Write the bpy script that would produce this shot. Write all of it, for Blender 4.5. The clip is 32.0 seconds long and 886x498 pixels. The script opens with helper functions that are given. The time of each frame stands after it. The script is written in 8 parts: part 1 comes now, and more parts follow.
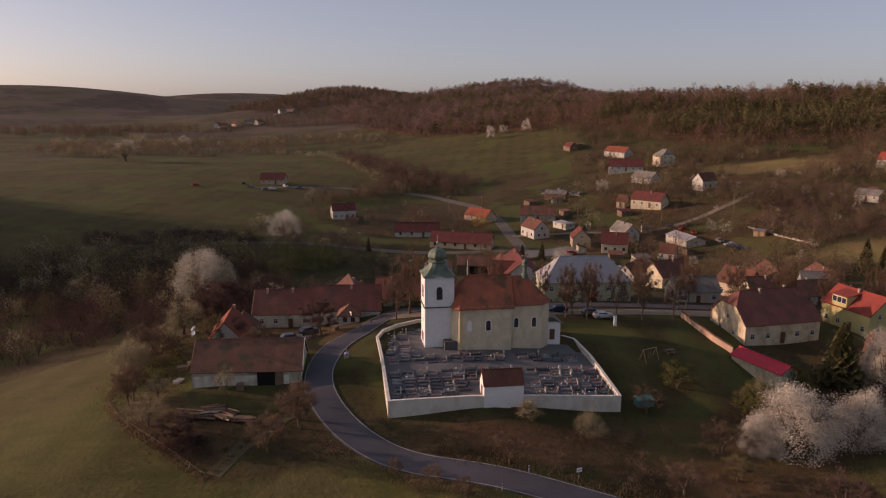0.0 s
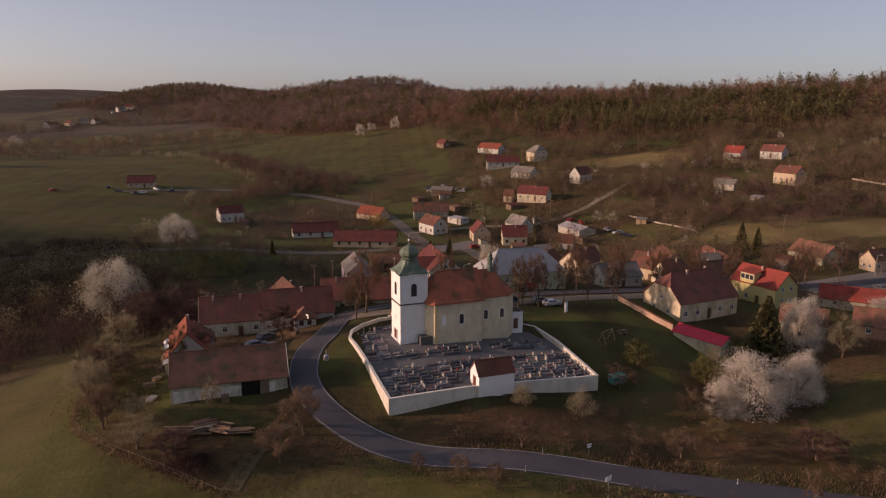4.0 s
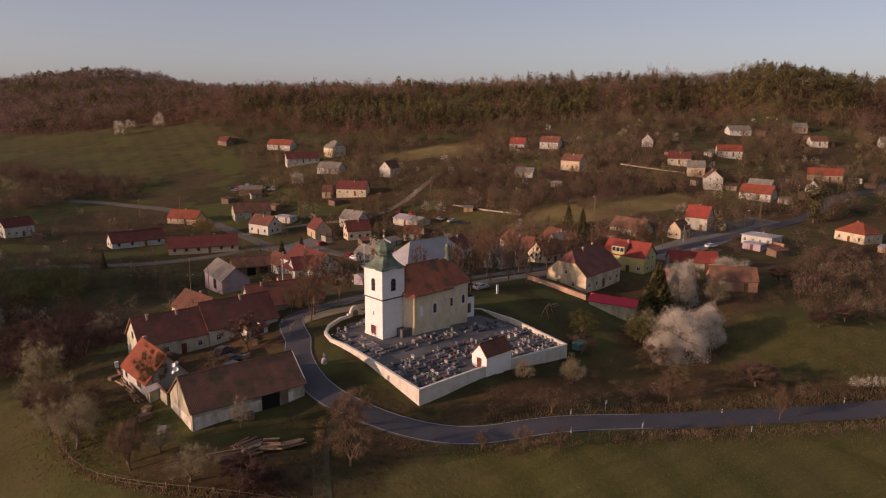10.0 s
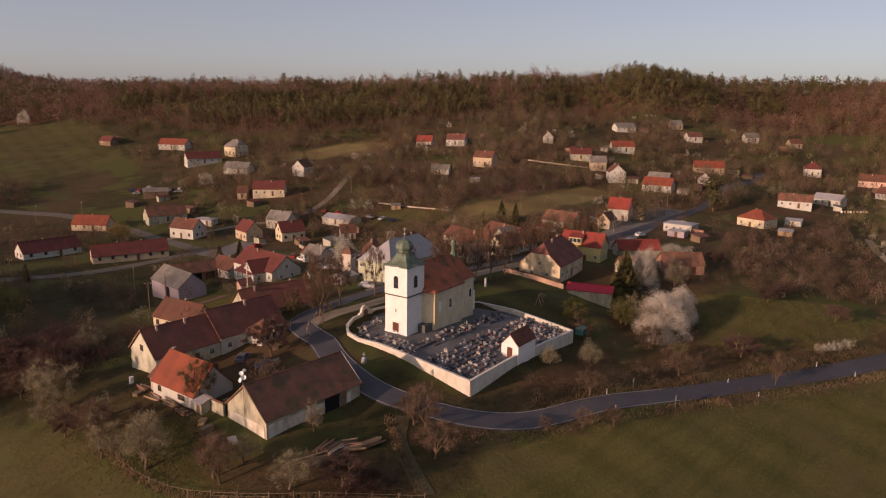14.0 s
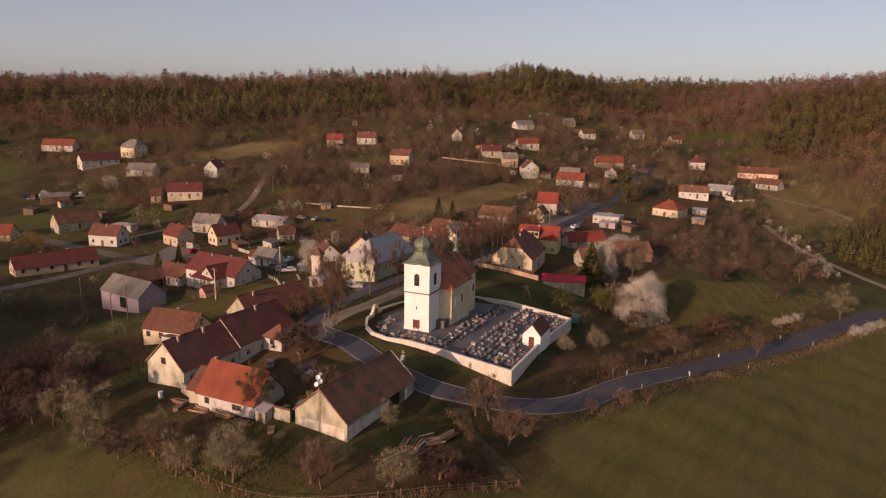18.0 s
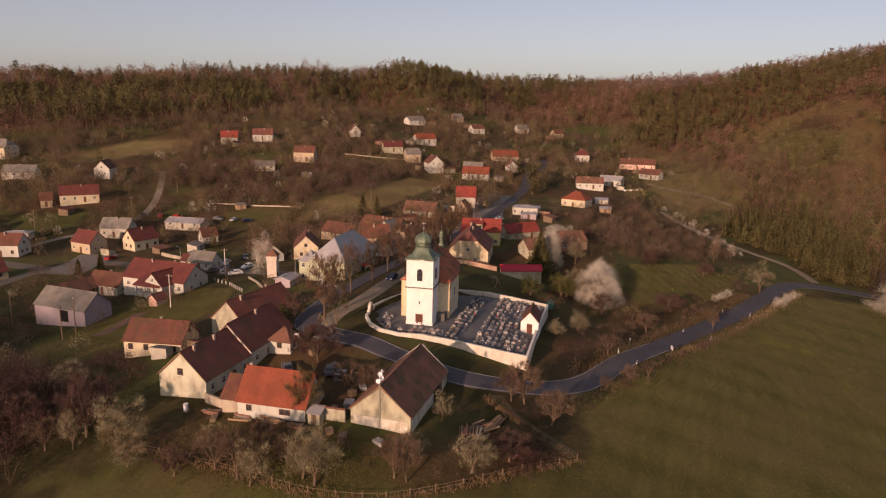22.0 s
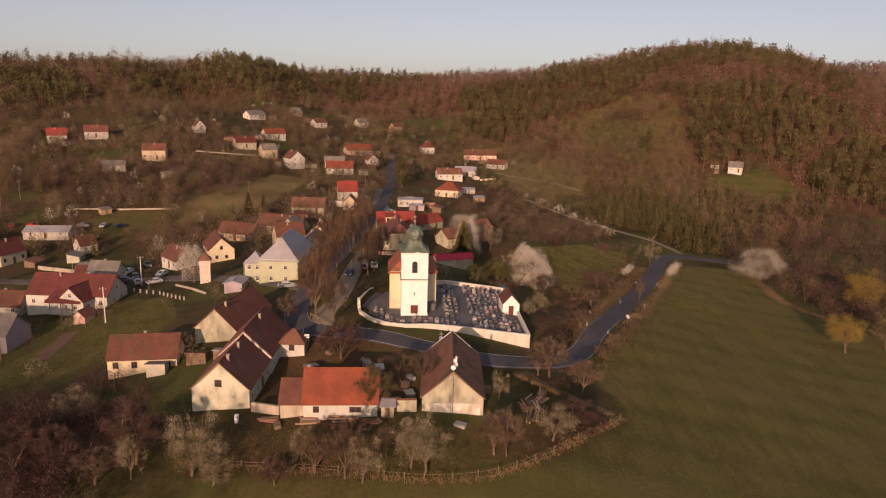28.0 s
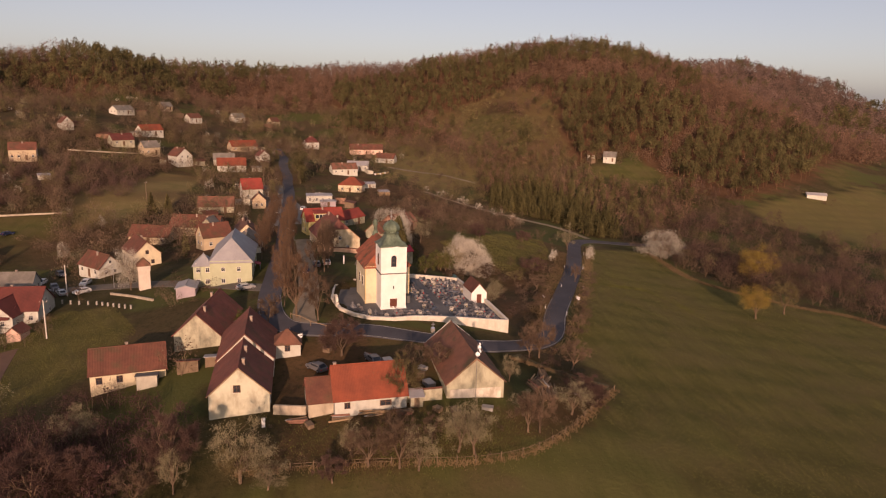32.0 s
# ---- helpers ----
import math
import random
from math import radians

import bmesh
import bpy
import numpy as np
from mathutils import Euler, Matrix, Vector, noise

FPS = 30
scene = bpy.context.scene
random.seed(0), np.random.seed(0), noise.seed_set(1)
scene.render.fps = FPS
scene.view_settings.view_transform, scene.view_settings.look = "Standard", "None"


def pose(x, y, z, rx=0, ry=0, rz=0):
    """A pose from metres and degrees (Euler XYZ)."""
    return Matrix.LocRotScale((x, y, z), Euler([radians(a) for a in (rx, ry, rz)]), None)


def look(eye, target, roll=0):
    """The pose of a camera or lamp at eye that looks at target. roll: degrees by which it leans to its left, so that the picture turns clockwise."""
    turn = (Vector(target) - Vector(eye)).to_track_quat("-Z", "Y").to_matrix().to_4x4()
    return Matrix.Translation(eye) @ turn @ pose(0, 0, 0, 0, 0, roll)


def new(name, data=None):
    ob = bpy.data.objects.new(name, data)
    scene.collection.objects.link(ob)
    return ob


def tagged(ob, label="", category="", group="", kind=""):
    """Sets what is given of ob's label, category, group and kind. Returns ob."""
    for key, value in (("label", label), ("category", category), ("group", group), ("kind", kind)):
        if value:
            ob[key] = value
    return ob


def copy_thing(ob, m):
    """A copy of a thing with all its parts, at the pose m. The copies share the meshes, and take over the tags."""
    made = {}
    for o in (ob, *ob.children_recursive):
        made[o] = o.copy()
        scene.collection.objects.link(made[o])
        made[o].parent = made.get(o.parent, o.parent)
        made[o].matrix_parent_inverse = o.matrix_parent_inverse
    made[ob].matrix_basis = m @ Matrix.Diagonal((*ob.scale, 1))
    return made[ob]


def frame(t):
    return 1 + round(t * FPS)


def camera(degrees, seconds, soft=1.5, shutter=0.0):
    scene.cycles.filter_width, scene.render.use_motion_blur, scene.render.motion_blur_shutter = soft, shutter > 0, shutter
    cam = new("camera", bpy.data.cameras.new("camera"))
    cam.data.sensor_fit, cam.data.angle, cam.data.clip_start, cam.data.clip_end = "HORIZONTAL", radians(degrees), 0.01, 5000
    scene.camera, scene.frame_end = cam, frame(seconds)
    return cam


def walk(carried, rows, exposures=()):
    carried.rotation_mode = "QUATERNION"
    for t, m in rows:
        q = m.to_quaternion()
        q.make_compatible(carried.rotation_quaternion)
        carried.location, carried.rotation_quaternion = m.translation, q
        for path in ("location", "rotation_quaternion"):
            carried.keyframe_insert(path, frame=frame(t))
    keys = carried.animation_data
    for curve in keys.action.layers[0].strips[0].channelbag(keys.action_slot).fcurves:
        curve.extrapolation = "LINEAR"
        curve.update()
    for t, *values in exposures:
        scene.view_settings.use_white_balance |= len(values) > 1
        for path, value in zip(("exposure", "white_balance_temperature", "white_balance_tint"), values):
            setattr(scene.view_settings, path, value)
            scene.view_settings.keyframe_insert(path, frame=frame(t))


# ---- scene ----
cam = camera(64.3, 32.0, soft=1.2)
METRES, EYE, TILT, LEAN, TURN = 220.0, 43.0, -11.7, -0.25, 0.0
ROWS = [
    (0.0, 0.0, 0.0, 0.0, -0.0, 0.0, -0.0),
    (0.5, -0.0103, -0.0007, -0.0001, -1.25, -0.02, 0.34),
    (1.0, -0.0218, -0.0014, -0.0, -2.56, -0.05, 0.68),
    (1.5, -0.0329, -0.0019, 0.0002, -3.86, -0.08, 0.95),
    (2.0, -0.0458, -0.0022, 0.0004, -5.46, -0.13, 1.23),
    (2.5, -0.0587, -0.0022, 0.0006, -7.15, -0.2, 1.5),
    (3.0, -0.0735, -0.0016, 0.0009, -8.73, -0.27, 1.75),
    (3.5, -0.0878, -0.0009, 0.001, -10.44, -0.35, 2.05),
    (4.0, -0.1038, 0.0004, 0.0013, -12.37, -0.45, 2.43),
    (4.5, -0.1189, 0.0021, 0.0016, -14.26, -0.56, 2.77),
    (6.5, -0.1846, 0.0145, 0.0052, -20.47, -1.04, 3.86),
    (7.0, -0.2019, 0.0194, 0.0063, -22.71, -1.24, 4.29),
    (7.5, -0.2177, 0.0244, 0.0075, -24.52, -1.42, 4.61),
    (8.0, -0.2349, 0.0303, 0.0089, -26.48, -1.62, 4.96),
    (8.5, -0.2506, 0.0362, 0.0103, -28.17, -1.82, 5.25),
    (9.0, -0.2672, 0.0432, 0.0118, -30.18, -2.04, 5.62),
    (9.5, -0.2821, 0.0501, 0.0132, -32.14, -2.28, 5.97),
    (10.0, -0.2984, 0.0582, 0.0152, -34.06, -2.52, 6.28),
    (10.5, -0.3128, 0.0659, 0.0166, -35.33, -2.68, 6.45),
    (11.0, -0.328, 0.0746, 0.0183, -36.91, -2.88, 6.68),
    (11.5, -0.3421, 0.083, 0.0203, -38.52, -3.12, 6.9),
    (12.0, -0.357, 0.0926, 0.0224, -40.02, -3.32, 7.09),
    (12.5, -0.3705, 0.1018, 0.0246, -41.3, -3.52, 7.23),
    (13.0, -0.3849, 0.1119, 0.0268, -42.65, -3.71, 7.42),
    (13.5, -0.3978, 0.1216, 0.029, -43.89, -3.89, 7.57),
    (14.0, -0.4117, 0.1325, 0.0314, -45.44, -4.12, 7.76),
    (14.5, -0.4242, 0.1428, 0.0337, -46.63, -4.31, 7.88),
    (16.5, -0.4722, 0.1875, 0.0436, -52.25, -5.23, 8.49),
    (17.0, -0.4838, 0.1998, 0.0461, -53.64, -5.45, 8.65),
    (17.5, -0.4942, 0.2113, 0.0488, -54.88, -5.67, 8.73),
    (18.0, -0.5051, 0.2238, 0.0514, -56.46, -5.93, 8.9),
    (18.5, -0.5149, 0.2354, 0.0539, -58.17, -6.25, 9.09),
    (19.0, -0.5253, 0.2482, 0.0567, -59.82, -6.55, 9.24),
    (19.5, -0.5344, 0.2605, 0.0595, -61.3, -6.83, 9.36),
    (20.0, -0.5439, 0.2736, 0.0624, -62.84, -7.14, 9.47),
    (20.5, -0.5525, 0.2858, 0.0651, -64.36, -7.44, 9.59),
    (21.0, -0.5612, 0.2996, 0.068, -65.79, -7.74, 9.66),
    (21.5, -0.5689, 0.3122, 0.0706, -66.99, -7.98, 9.74),
    (22.0, -0.5769, 0.326, 0.0736, -68.31, -8.26, 9.78),
    (22.5, -0.5838, 0.3386, 0.0761, -69.76, -8.54, 9.91),
    (23.0, -0.5911, 0.3524, 0.0789, -71.14, -8.82, 9.96),
    (23.5, -0.5972, 0.3653, 0.0815, -72.37, -9.08, 10.02),
    (24.0, -0.6036, 0.3793, 0.0844, -73.72, -9.37, 10.05),
    (24.5, -0.6092, 0.3924, 0.0872, -75.08, -9.66, 10.08),
    (25.0, -0.6149, 0.4066, 0.09, -76.58, -9.95, 10.12),
    (25.5, -0.6196, 0.4198, 0.0925, -77.94, -10.22, 10.16),
    (27.5, -0.6371, 0.4747, 0.1047, -84.03, -11.54, 10.29),
    (28.0, -0.6407, 0.4892, 0.1075, -85.41, -11.83, 10.28),
    (28.5, -0.6438, 0.5024, 0.1104, -86.87, -12.15, 10.28),
    (29.0, -0.6466, 0.5169, 0.1135, -88.55, -12.51, 10.28),
    (29.5, -0.6489, 0.5303, 0.1161, -90.16, -12.86, 10.29),
    (30.0, -0.6509, 0.5449, 0.1191, -91.88, -13.24, 10.27),
    (30.5, -0.6524, 0.5585, 0.1219, -93.49, -13.59, 10.24),
    (31.0, -0.6536, 0.5732, 0.1249, -95.14, -13.96, 10.19),
    (31.5, -0.6542, 0.5871, 0.1278, -96.47, -14.26, 10.11),
    (32.0, -0.6545, 0.602, 0.1308, -97.77, -14.54, 10.04),
]
walk(cam, [(t, pose(0, 0, EYE, TILT, LEAN, TURN) @ pose(METRES * x, METRES * y, METRES * z, 90 + pitch, roll, yaw)) for t, x, y, z, yaw, pitch, roll in ROWS],
     exposures=[(0.0, -0.2, 6450, 40), (10.0, -0.22, 6650, 40), (18.0, -0.14, 6860, 40), (32.0, -0.06, 7150, 41)])

# ---- world, sun, exposure ----
SUN_AZ, SUN_EL = 171.0, 13.0      # where the sun stands: degrees from +x, and above the horizon
world = bpy.data.worlds.new("evening_sky")
scene.world = world
world.use_nodes = True
wn = world.node_tree
sky = wn.nodes.new("ShaderNodeTexSky")
sky.sky_type, sky.sun_disc = "NISHITA", False
sky.sun_elevation, sky.sun_rotation = radians(SUN_EL), radians(90 - SUN_AZ)
sky.altitude, sky.air_density, sky.dust_density, sky.ozone_density = 400, 0.6, 2.0, 1.0
# the evening haze takes some of the blue out of the sky
warm = wn.nodes.new("ShaderNodeMix")
warm.data_type, warm.blend_type = "RGBA", "MULTIPLY"
warm.inputs["Factor"].default_value, warm.inputs["B"].default_value = 1.0, (1.03, 1.0, 0.785, 1)
veil = wn.nodes.new("ShaderNodeMix")       # thin even haze over the whole sky
veil.data_type = "RGBA"
veil.inputs["Factor"].default_value, veil.inputs["B"].default_value = 0.4, (2.54, 2.97, 2.98, 1)
wn.links.new(sky.outputs[0], warm.inputs["A"]), wn.links.new(warm.outputs["Result"], veil.inputs["A"]), wn.links.new(veil.outputs["Result"], wn.nodes["Background"].inputs[0])
wn.nodes["Background"].inputs[1].default_value = 0.163
sun = new("sun", bpy.data.lights.new("sun", "SUN"))
sun.data.energy, sun.data.angle, sun.data.color = 4.9, radians(0.6), (1.0, 0.735, 0.47)
sd = Vector((math.cos(radians(SUN_AZ)) * math.cos(radians(SUN_EL)), math.sin(radians(SUN_AZ)) * math.cos(radians(SUN_EL)), math.sin(radians(SUN_EL))))
sun.matrix_basis = look(sd * 900, (0, 0, 0))

# ---- materials ----
MATS = {}


def rgb(c, k=1.0):
    return (*[min(1.0, v * k) for v in c], 1)


def mat(name, col, rough=0.85, var=0.22, s1=0.5, s2=5.0, bump=0.15, metal=0.0, rand=0.0, col2=None, spec=0.3, pos=False):
    """A procedural surface: two scales of mottling, fine relief, and a change from object to object."""
    if name in MATS:
        return MATS[name]
    m = bpy.data.materials.new(name)
    m.use_nodes = True
    nt = m.node_tree
    N, K = nt.nodes.new, nt.links.new
    b = nt.nodes["Principled BSDF"]
    if pos:
        src = N("ShaderNodeNewGeometry").outputs["Position"]
    else:
        src = N("ShaderNodeTexCoord").outputs["Object"]
    n1, n2 = N("ShaderNodeTexNoise"), N("ShaderNodeTexNoise")
    for n, s, d in ((n1, s1, 4), (n2, s2, 3)):
        n.inputs["Scale"].default_value, n.inputs["Detail"].default_value, n.inputs["Roughness"].default_value = s, d, 0.6
        K(src, n.inputs["Vector"])
    mx = N("ShaderNodeMix")
    mx.data_type = "RGBA"
    ad = N("ShaderNodeMath")
    ad.operation = "MULTIPLY_ADD"
    K(n2.outputs["Fac"], ad.inputs[0])
    ad.inputs[1].default_value = 0.45
    sc = N("ShaderNodeMath")
    sc.operation = "MULTIPLY_ADD"
    K(n1.outputs["Fac"], sc.inputs[0])
    sc.inputs[1].default_value, sc.inputs[2].default_value = 1.5, -0.45
    K(sc.outputs[0], ad.inputs[2])
    cl = N("ShaderNodeClamp")
    K(ad.outputs[0], cl.inputs[0])
    K(cl.outputs[0], mx.inputs["Factor"])
    mx.inputs["A"].default_value = rgb(col2 or col, 1 - var)
    mx.inputs["B"].default_value = rgb(col, 1 + var)
    out = mx.outputs["Result"]
    if rand:
        oi, hs, mr = N("ShaderNodeObjectInfo"), N("ShaderNodeHueSaturation"), N("ShaderNodeMapRange")
        K(oi.outputs["Random"], mr.inputs[0])
        mr.inputs[3].default_value, mr.inputs[4].default_value = 1 - rand, 1 + rand
        K(mr.outputs[0], hs.inputs["Value"])
        K(out, hs.inputs["Color"])
        out = hs.outputs[0]
    K(out, b.inputs["Base Color"])
    b.inputs["Roughness"].default_value, b.inputs["Metallic"].default_value = rough, metal
    b.inputs["Specular IOR Level"].default_value = spec
    if bump:
        bp = N("ShaderNodeBump")
        bp.inputs["Strength"].default_value, bp.inputs["Distance"].default_value = bump, 0.05
        K(n2.outputs["Fac"], bp.inputs["Height"])
        K(bp.outputs[0], b.inputs["Normal"])
    MATS[name] = m
    return m


def tiles(name, col, old=None, moss=0.0):
    """Tiled roof: rows of tiles as relief, patches of weathering, moss."""
    if name in MATS:
        return MATS[name]
    m = mat(name, col, rough=0.85, var=0.3, s1=0.35, s2=2.2, bump=0, col2=old, rand=0.06)
    nt = m.node_tree
    N, K = nt.nodes.new, nt.links.new
    b = nt.nodes["Principled BSDF"]
    co = N("ShaderNodeTexCoord").outputs["Object"]
    wx, wz = N("ShaderNodeTexWave"), N("ShaderNodeTexWave")
    wx.bands_direction, wz.bands_direction = "X", "Z"
    wx.inputs["Scale"].default_value, wz.inputs["Scale"].default_value = 1.3, 1.7
    wz.wave_profile = "SAW"
    for w in (wx, wz):
        w.inputs["Distortion"].default_value = 0.6
        K(co, w.inputs["Vector"])
    s = N("ShaderNodeMath")
    K(wx.outputs["Fac"], s.inputs[0]), K(wz.outputs["Fac"], s.inputs[1])
    bp = N("ShaderNodeBump")
    bp.inputs["Strength"].default_value, bp.inputs["Distance"].default_value = 0.5, 0.04
    K(s.outputs[0], bp.inputs["Height"]), K(bp.outputs[0], b.inputs["Normal"])
    if moss:
        src = b.inputs["Base Color"].links[0].from_socket
        n, r, mx = N("ShaderNodeTexNoise"), N("ShaderNodeMapRange"), N("ShaderNodeMix")
        n.inputs["Scale"].default_value, n.inputs["Detail"].default_value = 0.45, 6
        K(co, n.inputs["Vector"]), K(n.outputs["Fac"], r.inputs[0])
        r.inputs[1].default_value, r.inputs[2].default_value, r.inputs[4].default_value = 0.5, 0.68, moss
        mx.data_type = "RGBA"
        mx.inputs["B"].default_value = (0.055, 0.06, 0.03, 1)
        K(src, mx.inputs["A"]), K(r.outputs[0], mx.inputs["Factor"]), K(mx.outputs["Result"], b.inputs["Base Color"])
    return m


def plaster(name, col, dirt=(0.25, 0.21, 0.16), amount=0.5):
    """Rendered wall: mottled, with stains that spread in patches and bare spots."""
    if name in MATS:
        return MATS[name]
    m = mat(name, col, rough=0.9, var=0.1, s1=0.8, s2=9, bump=0.12)
    nt = m.node_tree
    N, K = nt.nodes.new, nt.links.new
    b = nt.nodes["Principled BSDF"]
    src = b.inputs["Base Color"].links[0].from_socket
    co, n, r, mx, mp = N("ShaderNodeTexCoord"), N("ShaderNodeTexNoise"), N("ShaderNodeMapRange"), N("ShaderNodeMix"), N("ShaderNodeMapping")
    mp.inputs["Scale"].default_value = (1, 1, 0.55)
    n.inputs["Scale"].default_value, n.inputs["Detail"].default_value, n.inputs["Roughness"].default_value = 0.6, 7, 0.65
    K(co.outputs["Object"], mp.inputs["Vector"]), K(mp.outputs[0], n.inputs["Vector"]), K(n.outputs["Fac"], r.inputs[0])
    r.inputs[1].default_value, r.inputs[2].default_value, r.inputs[4].default_value = 0.44, 0.66, amount
    mx.data_type = "RGBA"
    mx.inputs["B"].default_value = (*dirt, 1)
    K(src, mx.inputs["A"]), K(r.outputs[0], mx.inputs["Factor"]), K(mx.outputs["Result"], b.inputs["Base Color"])
    return m


WHITE = plaster("white_plaster", (0.49, 0.49, 0.44), (0.33, 0.31, 0.25), 0.5)
CHURCHWHITE = plaster("church_limewash", (0.72, 0.71, 0.69), (0.6, 0.56, 0.5), 0.25)
CREAM = plaster("cream_plaster", (0.6, 0.52, 0.36), (0.36, 0.31, 0.24), 0.55)
OCHRE = plaster("ochre_plaster", (0.62, 0.47, 0.24), (0.4, 0.32, 0.2), 0.4)
OLDWALL = plaster("old_plaster", (0.4, 0.38, 0.28), (0.22, 0.205, 0.15), 1.0)
BEIGE = plaster("beige_plaster", (0.46, 0.37, 0.25), (0.35, 0.28, 0.2), 0.5)
PINK = plaster("pink_plaster", (0.72, 0.48, 0.38), (0.4, 0.3, 0.25), 0.3)
GREY = plaster("grey_plaster", (0.45, 0.43, 0.36), (0.28, 0.26, 0.22), 0.5)
SCHOOLW = plaster("school_plaster", (0.4, 0.42, 0.29), (0.32, 0.33, 0.23), 0.4)
YELLOW = plaster("yellow_plaster", (0.48, 0.42, 0.18), (0.4, 0.33, 0.15), 0.3)
LILAC = plaster("lilac_plaster", (0.36, 0.3, 0.33), (0.3, 0.25, 0.26), 0.4)
FARMWALL = plaster("farm_limewash", (0.5, 0.49, 0.38), (0.3, 0.27, 0.2), 0.75)
STONEWALL = plaster("rubble_wall", (0.42, 0.36, 0.28), (0.2, 0.17, 0.13), 0.7)
BRICK = mat("brick_wall", (0.3, 0.165, 0.115), var=0.35, s1=1.2, s2=9)
R_RED = tiles("red_tile", (0.135, 0.036, 0.029), (0.1, 0.035, 0.03))
R_BRIGHT = tiles("bright_red_tile", (0.26, 0.046, 0.032), (0.19, 0.045, 0.034))
R_ORANGE = tiles("orange_tile", (0.225, 0.056, 0.028), (0.16, 0.05, 0.03))
R_BROWN = tiles("brown_tile", (0.2, 0.085, 0.055), (0.13, 0.068, 0.048), 0.8)
R_DARK = tiles("dark_red_tile", (0.19, 0.065, 0.048), (0.13, 0.055, 0.045), 0.4)
R_OLD = tiles("weathered_tile", (0.155, 0.058, 0.038), (0.105, 0.048, 0.035), 0.5)
R_CHURCH = tiles("church_tile", (0.36, 0.1, 0.05), (0.2, 0.085, 0.055), 0.75)
R_GREY = tiles("grey_fibre_slate", (0.2, 0.18, 0.16), (0.14, 0.13, 0.115), 0.3)
R_SHEET = mat("zinc_sheet_roof", (0.31, 0.3, 0.31), rough=0.6, var=0.2, s1=0.4, s2=2, metal=0.1)
R_REDSHEET = mat("crimson_sheet_roof", (0.42, 0.03, 0.05), rough=0.5, var=0.15, s1=0.5, s2=3)
COPPER = mat("verdigris_copper", (0.14, 0.185, 0.135), rough=0.55, var=0.35, s1=0.9, s2=4, metal=0.25, col2=(0.06, 0.07, 0.05))
ASPHALT = mat("asphalt", (0.07, 0.069, 0.08), rough=0.92, var=0.25, s1=0.15, s2=3, pos=True, spec=0.12)
OLDROAD = mat("old_dusty_asphalt", (0.13, 0.116, 0.1), rough=0.95, var=0.3, s1=0.15, s2=3, pos=True, spec=0.1)
LANE = mat("gravel_lane", (0.2, 0.165, 0.12), rough=0.95, var=0.3, s1=0.25, s2=2, pos=True)
GLASS = mat("window_glass", (0.03, 0.035, 0.045), rough=0.12, var=0.1, bump=0, spec=0.6)
FRAMEW = mat("white_window_frame", (0.55, 0.53, 0.49), rough=0.6)
FRAMEB = mat("brown_window_frame", (0.12, 0.06, 0.03), rough=0.6)
DOORRED = mat("red_brown_door", (0.11, 0.035, 0.022), rough=0.6, s1=1, s2=14)
WOOD = mat("weathered_wood", (0.17, 0.12, 0.08), rough=0.9, var=0.35, s1=1, s2=12)
WOODL = mat("pale_timber", (0.32, 0.22, 0.13), rough=0.85, var=0.3, s1=1, s2=12)
METAL = mat("grey_metal", (0.35, 0.35, 0.35), rough=0.45, metal=0.7)
DISHW = mat("white_enamel", (0.8, 0.8, 0.8), rough=0.35)
BARK = mat("bark", (0.13, 0.09, 0.06), rough=0.95, var=0.35, s1=1.5, s2=9, rand=0.2)
CHIMNEY = mat("chimney_brick", (0.34, 0.26, 0.21), var=0.3, s1=2, s2=12)
GRAVEMATS = [mat("grey_granite", (0.16, 0.16, 0.168), rough=0.4, s2=20, rand=0.3), mat("black_granite", (0.07, 0.072, 0.082), rough=0.25, s2=20, rand=0.3),
             mat("pale_sandstone", (0.36, 0.335, 0.3), rough=0.85, s2=12, rand=0.25), mat("brown_granite", (0.19, 0.165, 0.16), rough=0.35, s2=20, rand=0.2),
             mat("blue_grey_stone", (0.19, 0.2, 0.225), rough=0.4, s2=18, rand=0.3)]


def foliage(name, col, col2, rand=0.15, rough=0.8):
    """Leaves and twigs: mottled, and lighter or darker from plant to plant by the tint that each one carries."""
    if name in MATS:
        return MATS[name]
    m = mat(name, col, rough=rough, var=0.3, s1=0.3, s2=1.5, bump=0, rand=rand, col2=col2, spec=0.08)
    nt = m.node_tree
    N, K = nt.nodes.new, nt.links.new
    base = nt.nodes["Principled BSDF"].inputs["Base Color"]
    at, ad, hs = N("ShaderNodeAttribute"), N("ShaderNodeMath"), N("ShaderNodeHueSaturation")
    at.attribute_name = "tint"
    K(at.outputs["Fac"], ad.inputs[0])
    ad.inputs[1].default_value = 1.0
    K(ad.outputs[0], hs.inputs["Value"])
    K(base.links[0].from_socket, hs.inputs["Color"])
    K(hs.outputs[0], base)
    tl, ms, out = N("ShaderNodeBsdfTranslucent"), N("ShaderNodeMixShader"), nt.nodes["Material Output"]
    K(hs.outputs[0], tl.inputs["Color"])
    ms.inputs[0].default_value = 0.3
    K(nt.nodes["Principled BSDF"].outputs[0], ms.inputs[1]), K(tl.outputs[0], ms.inputs[2])
    K(ms.outputs[0], out.inputs["Surface"])
    return m


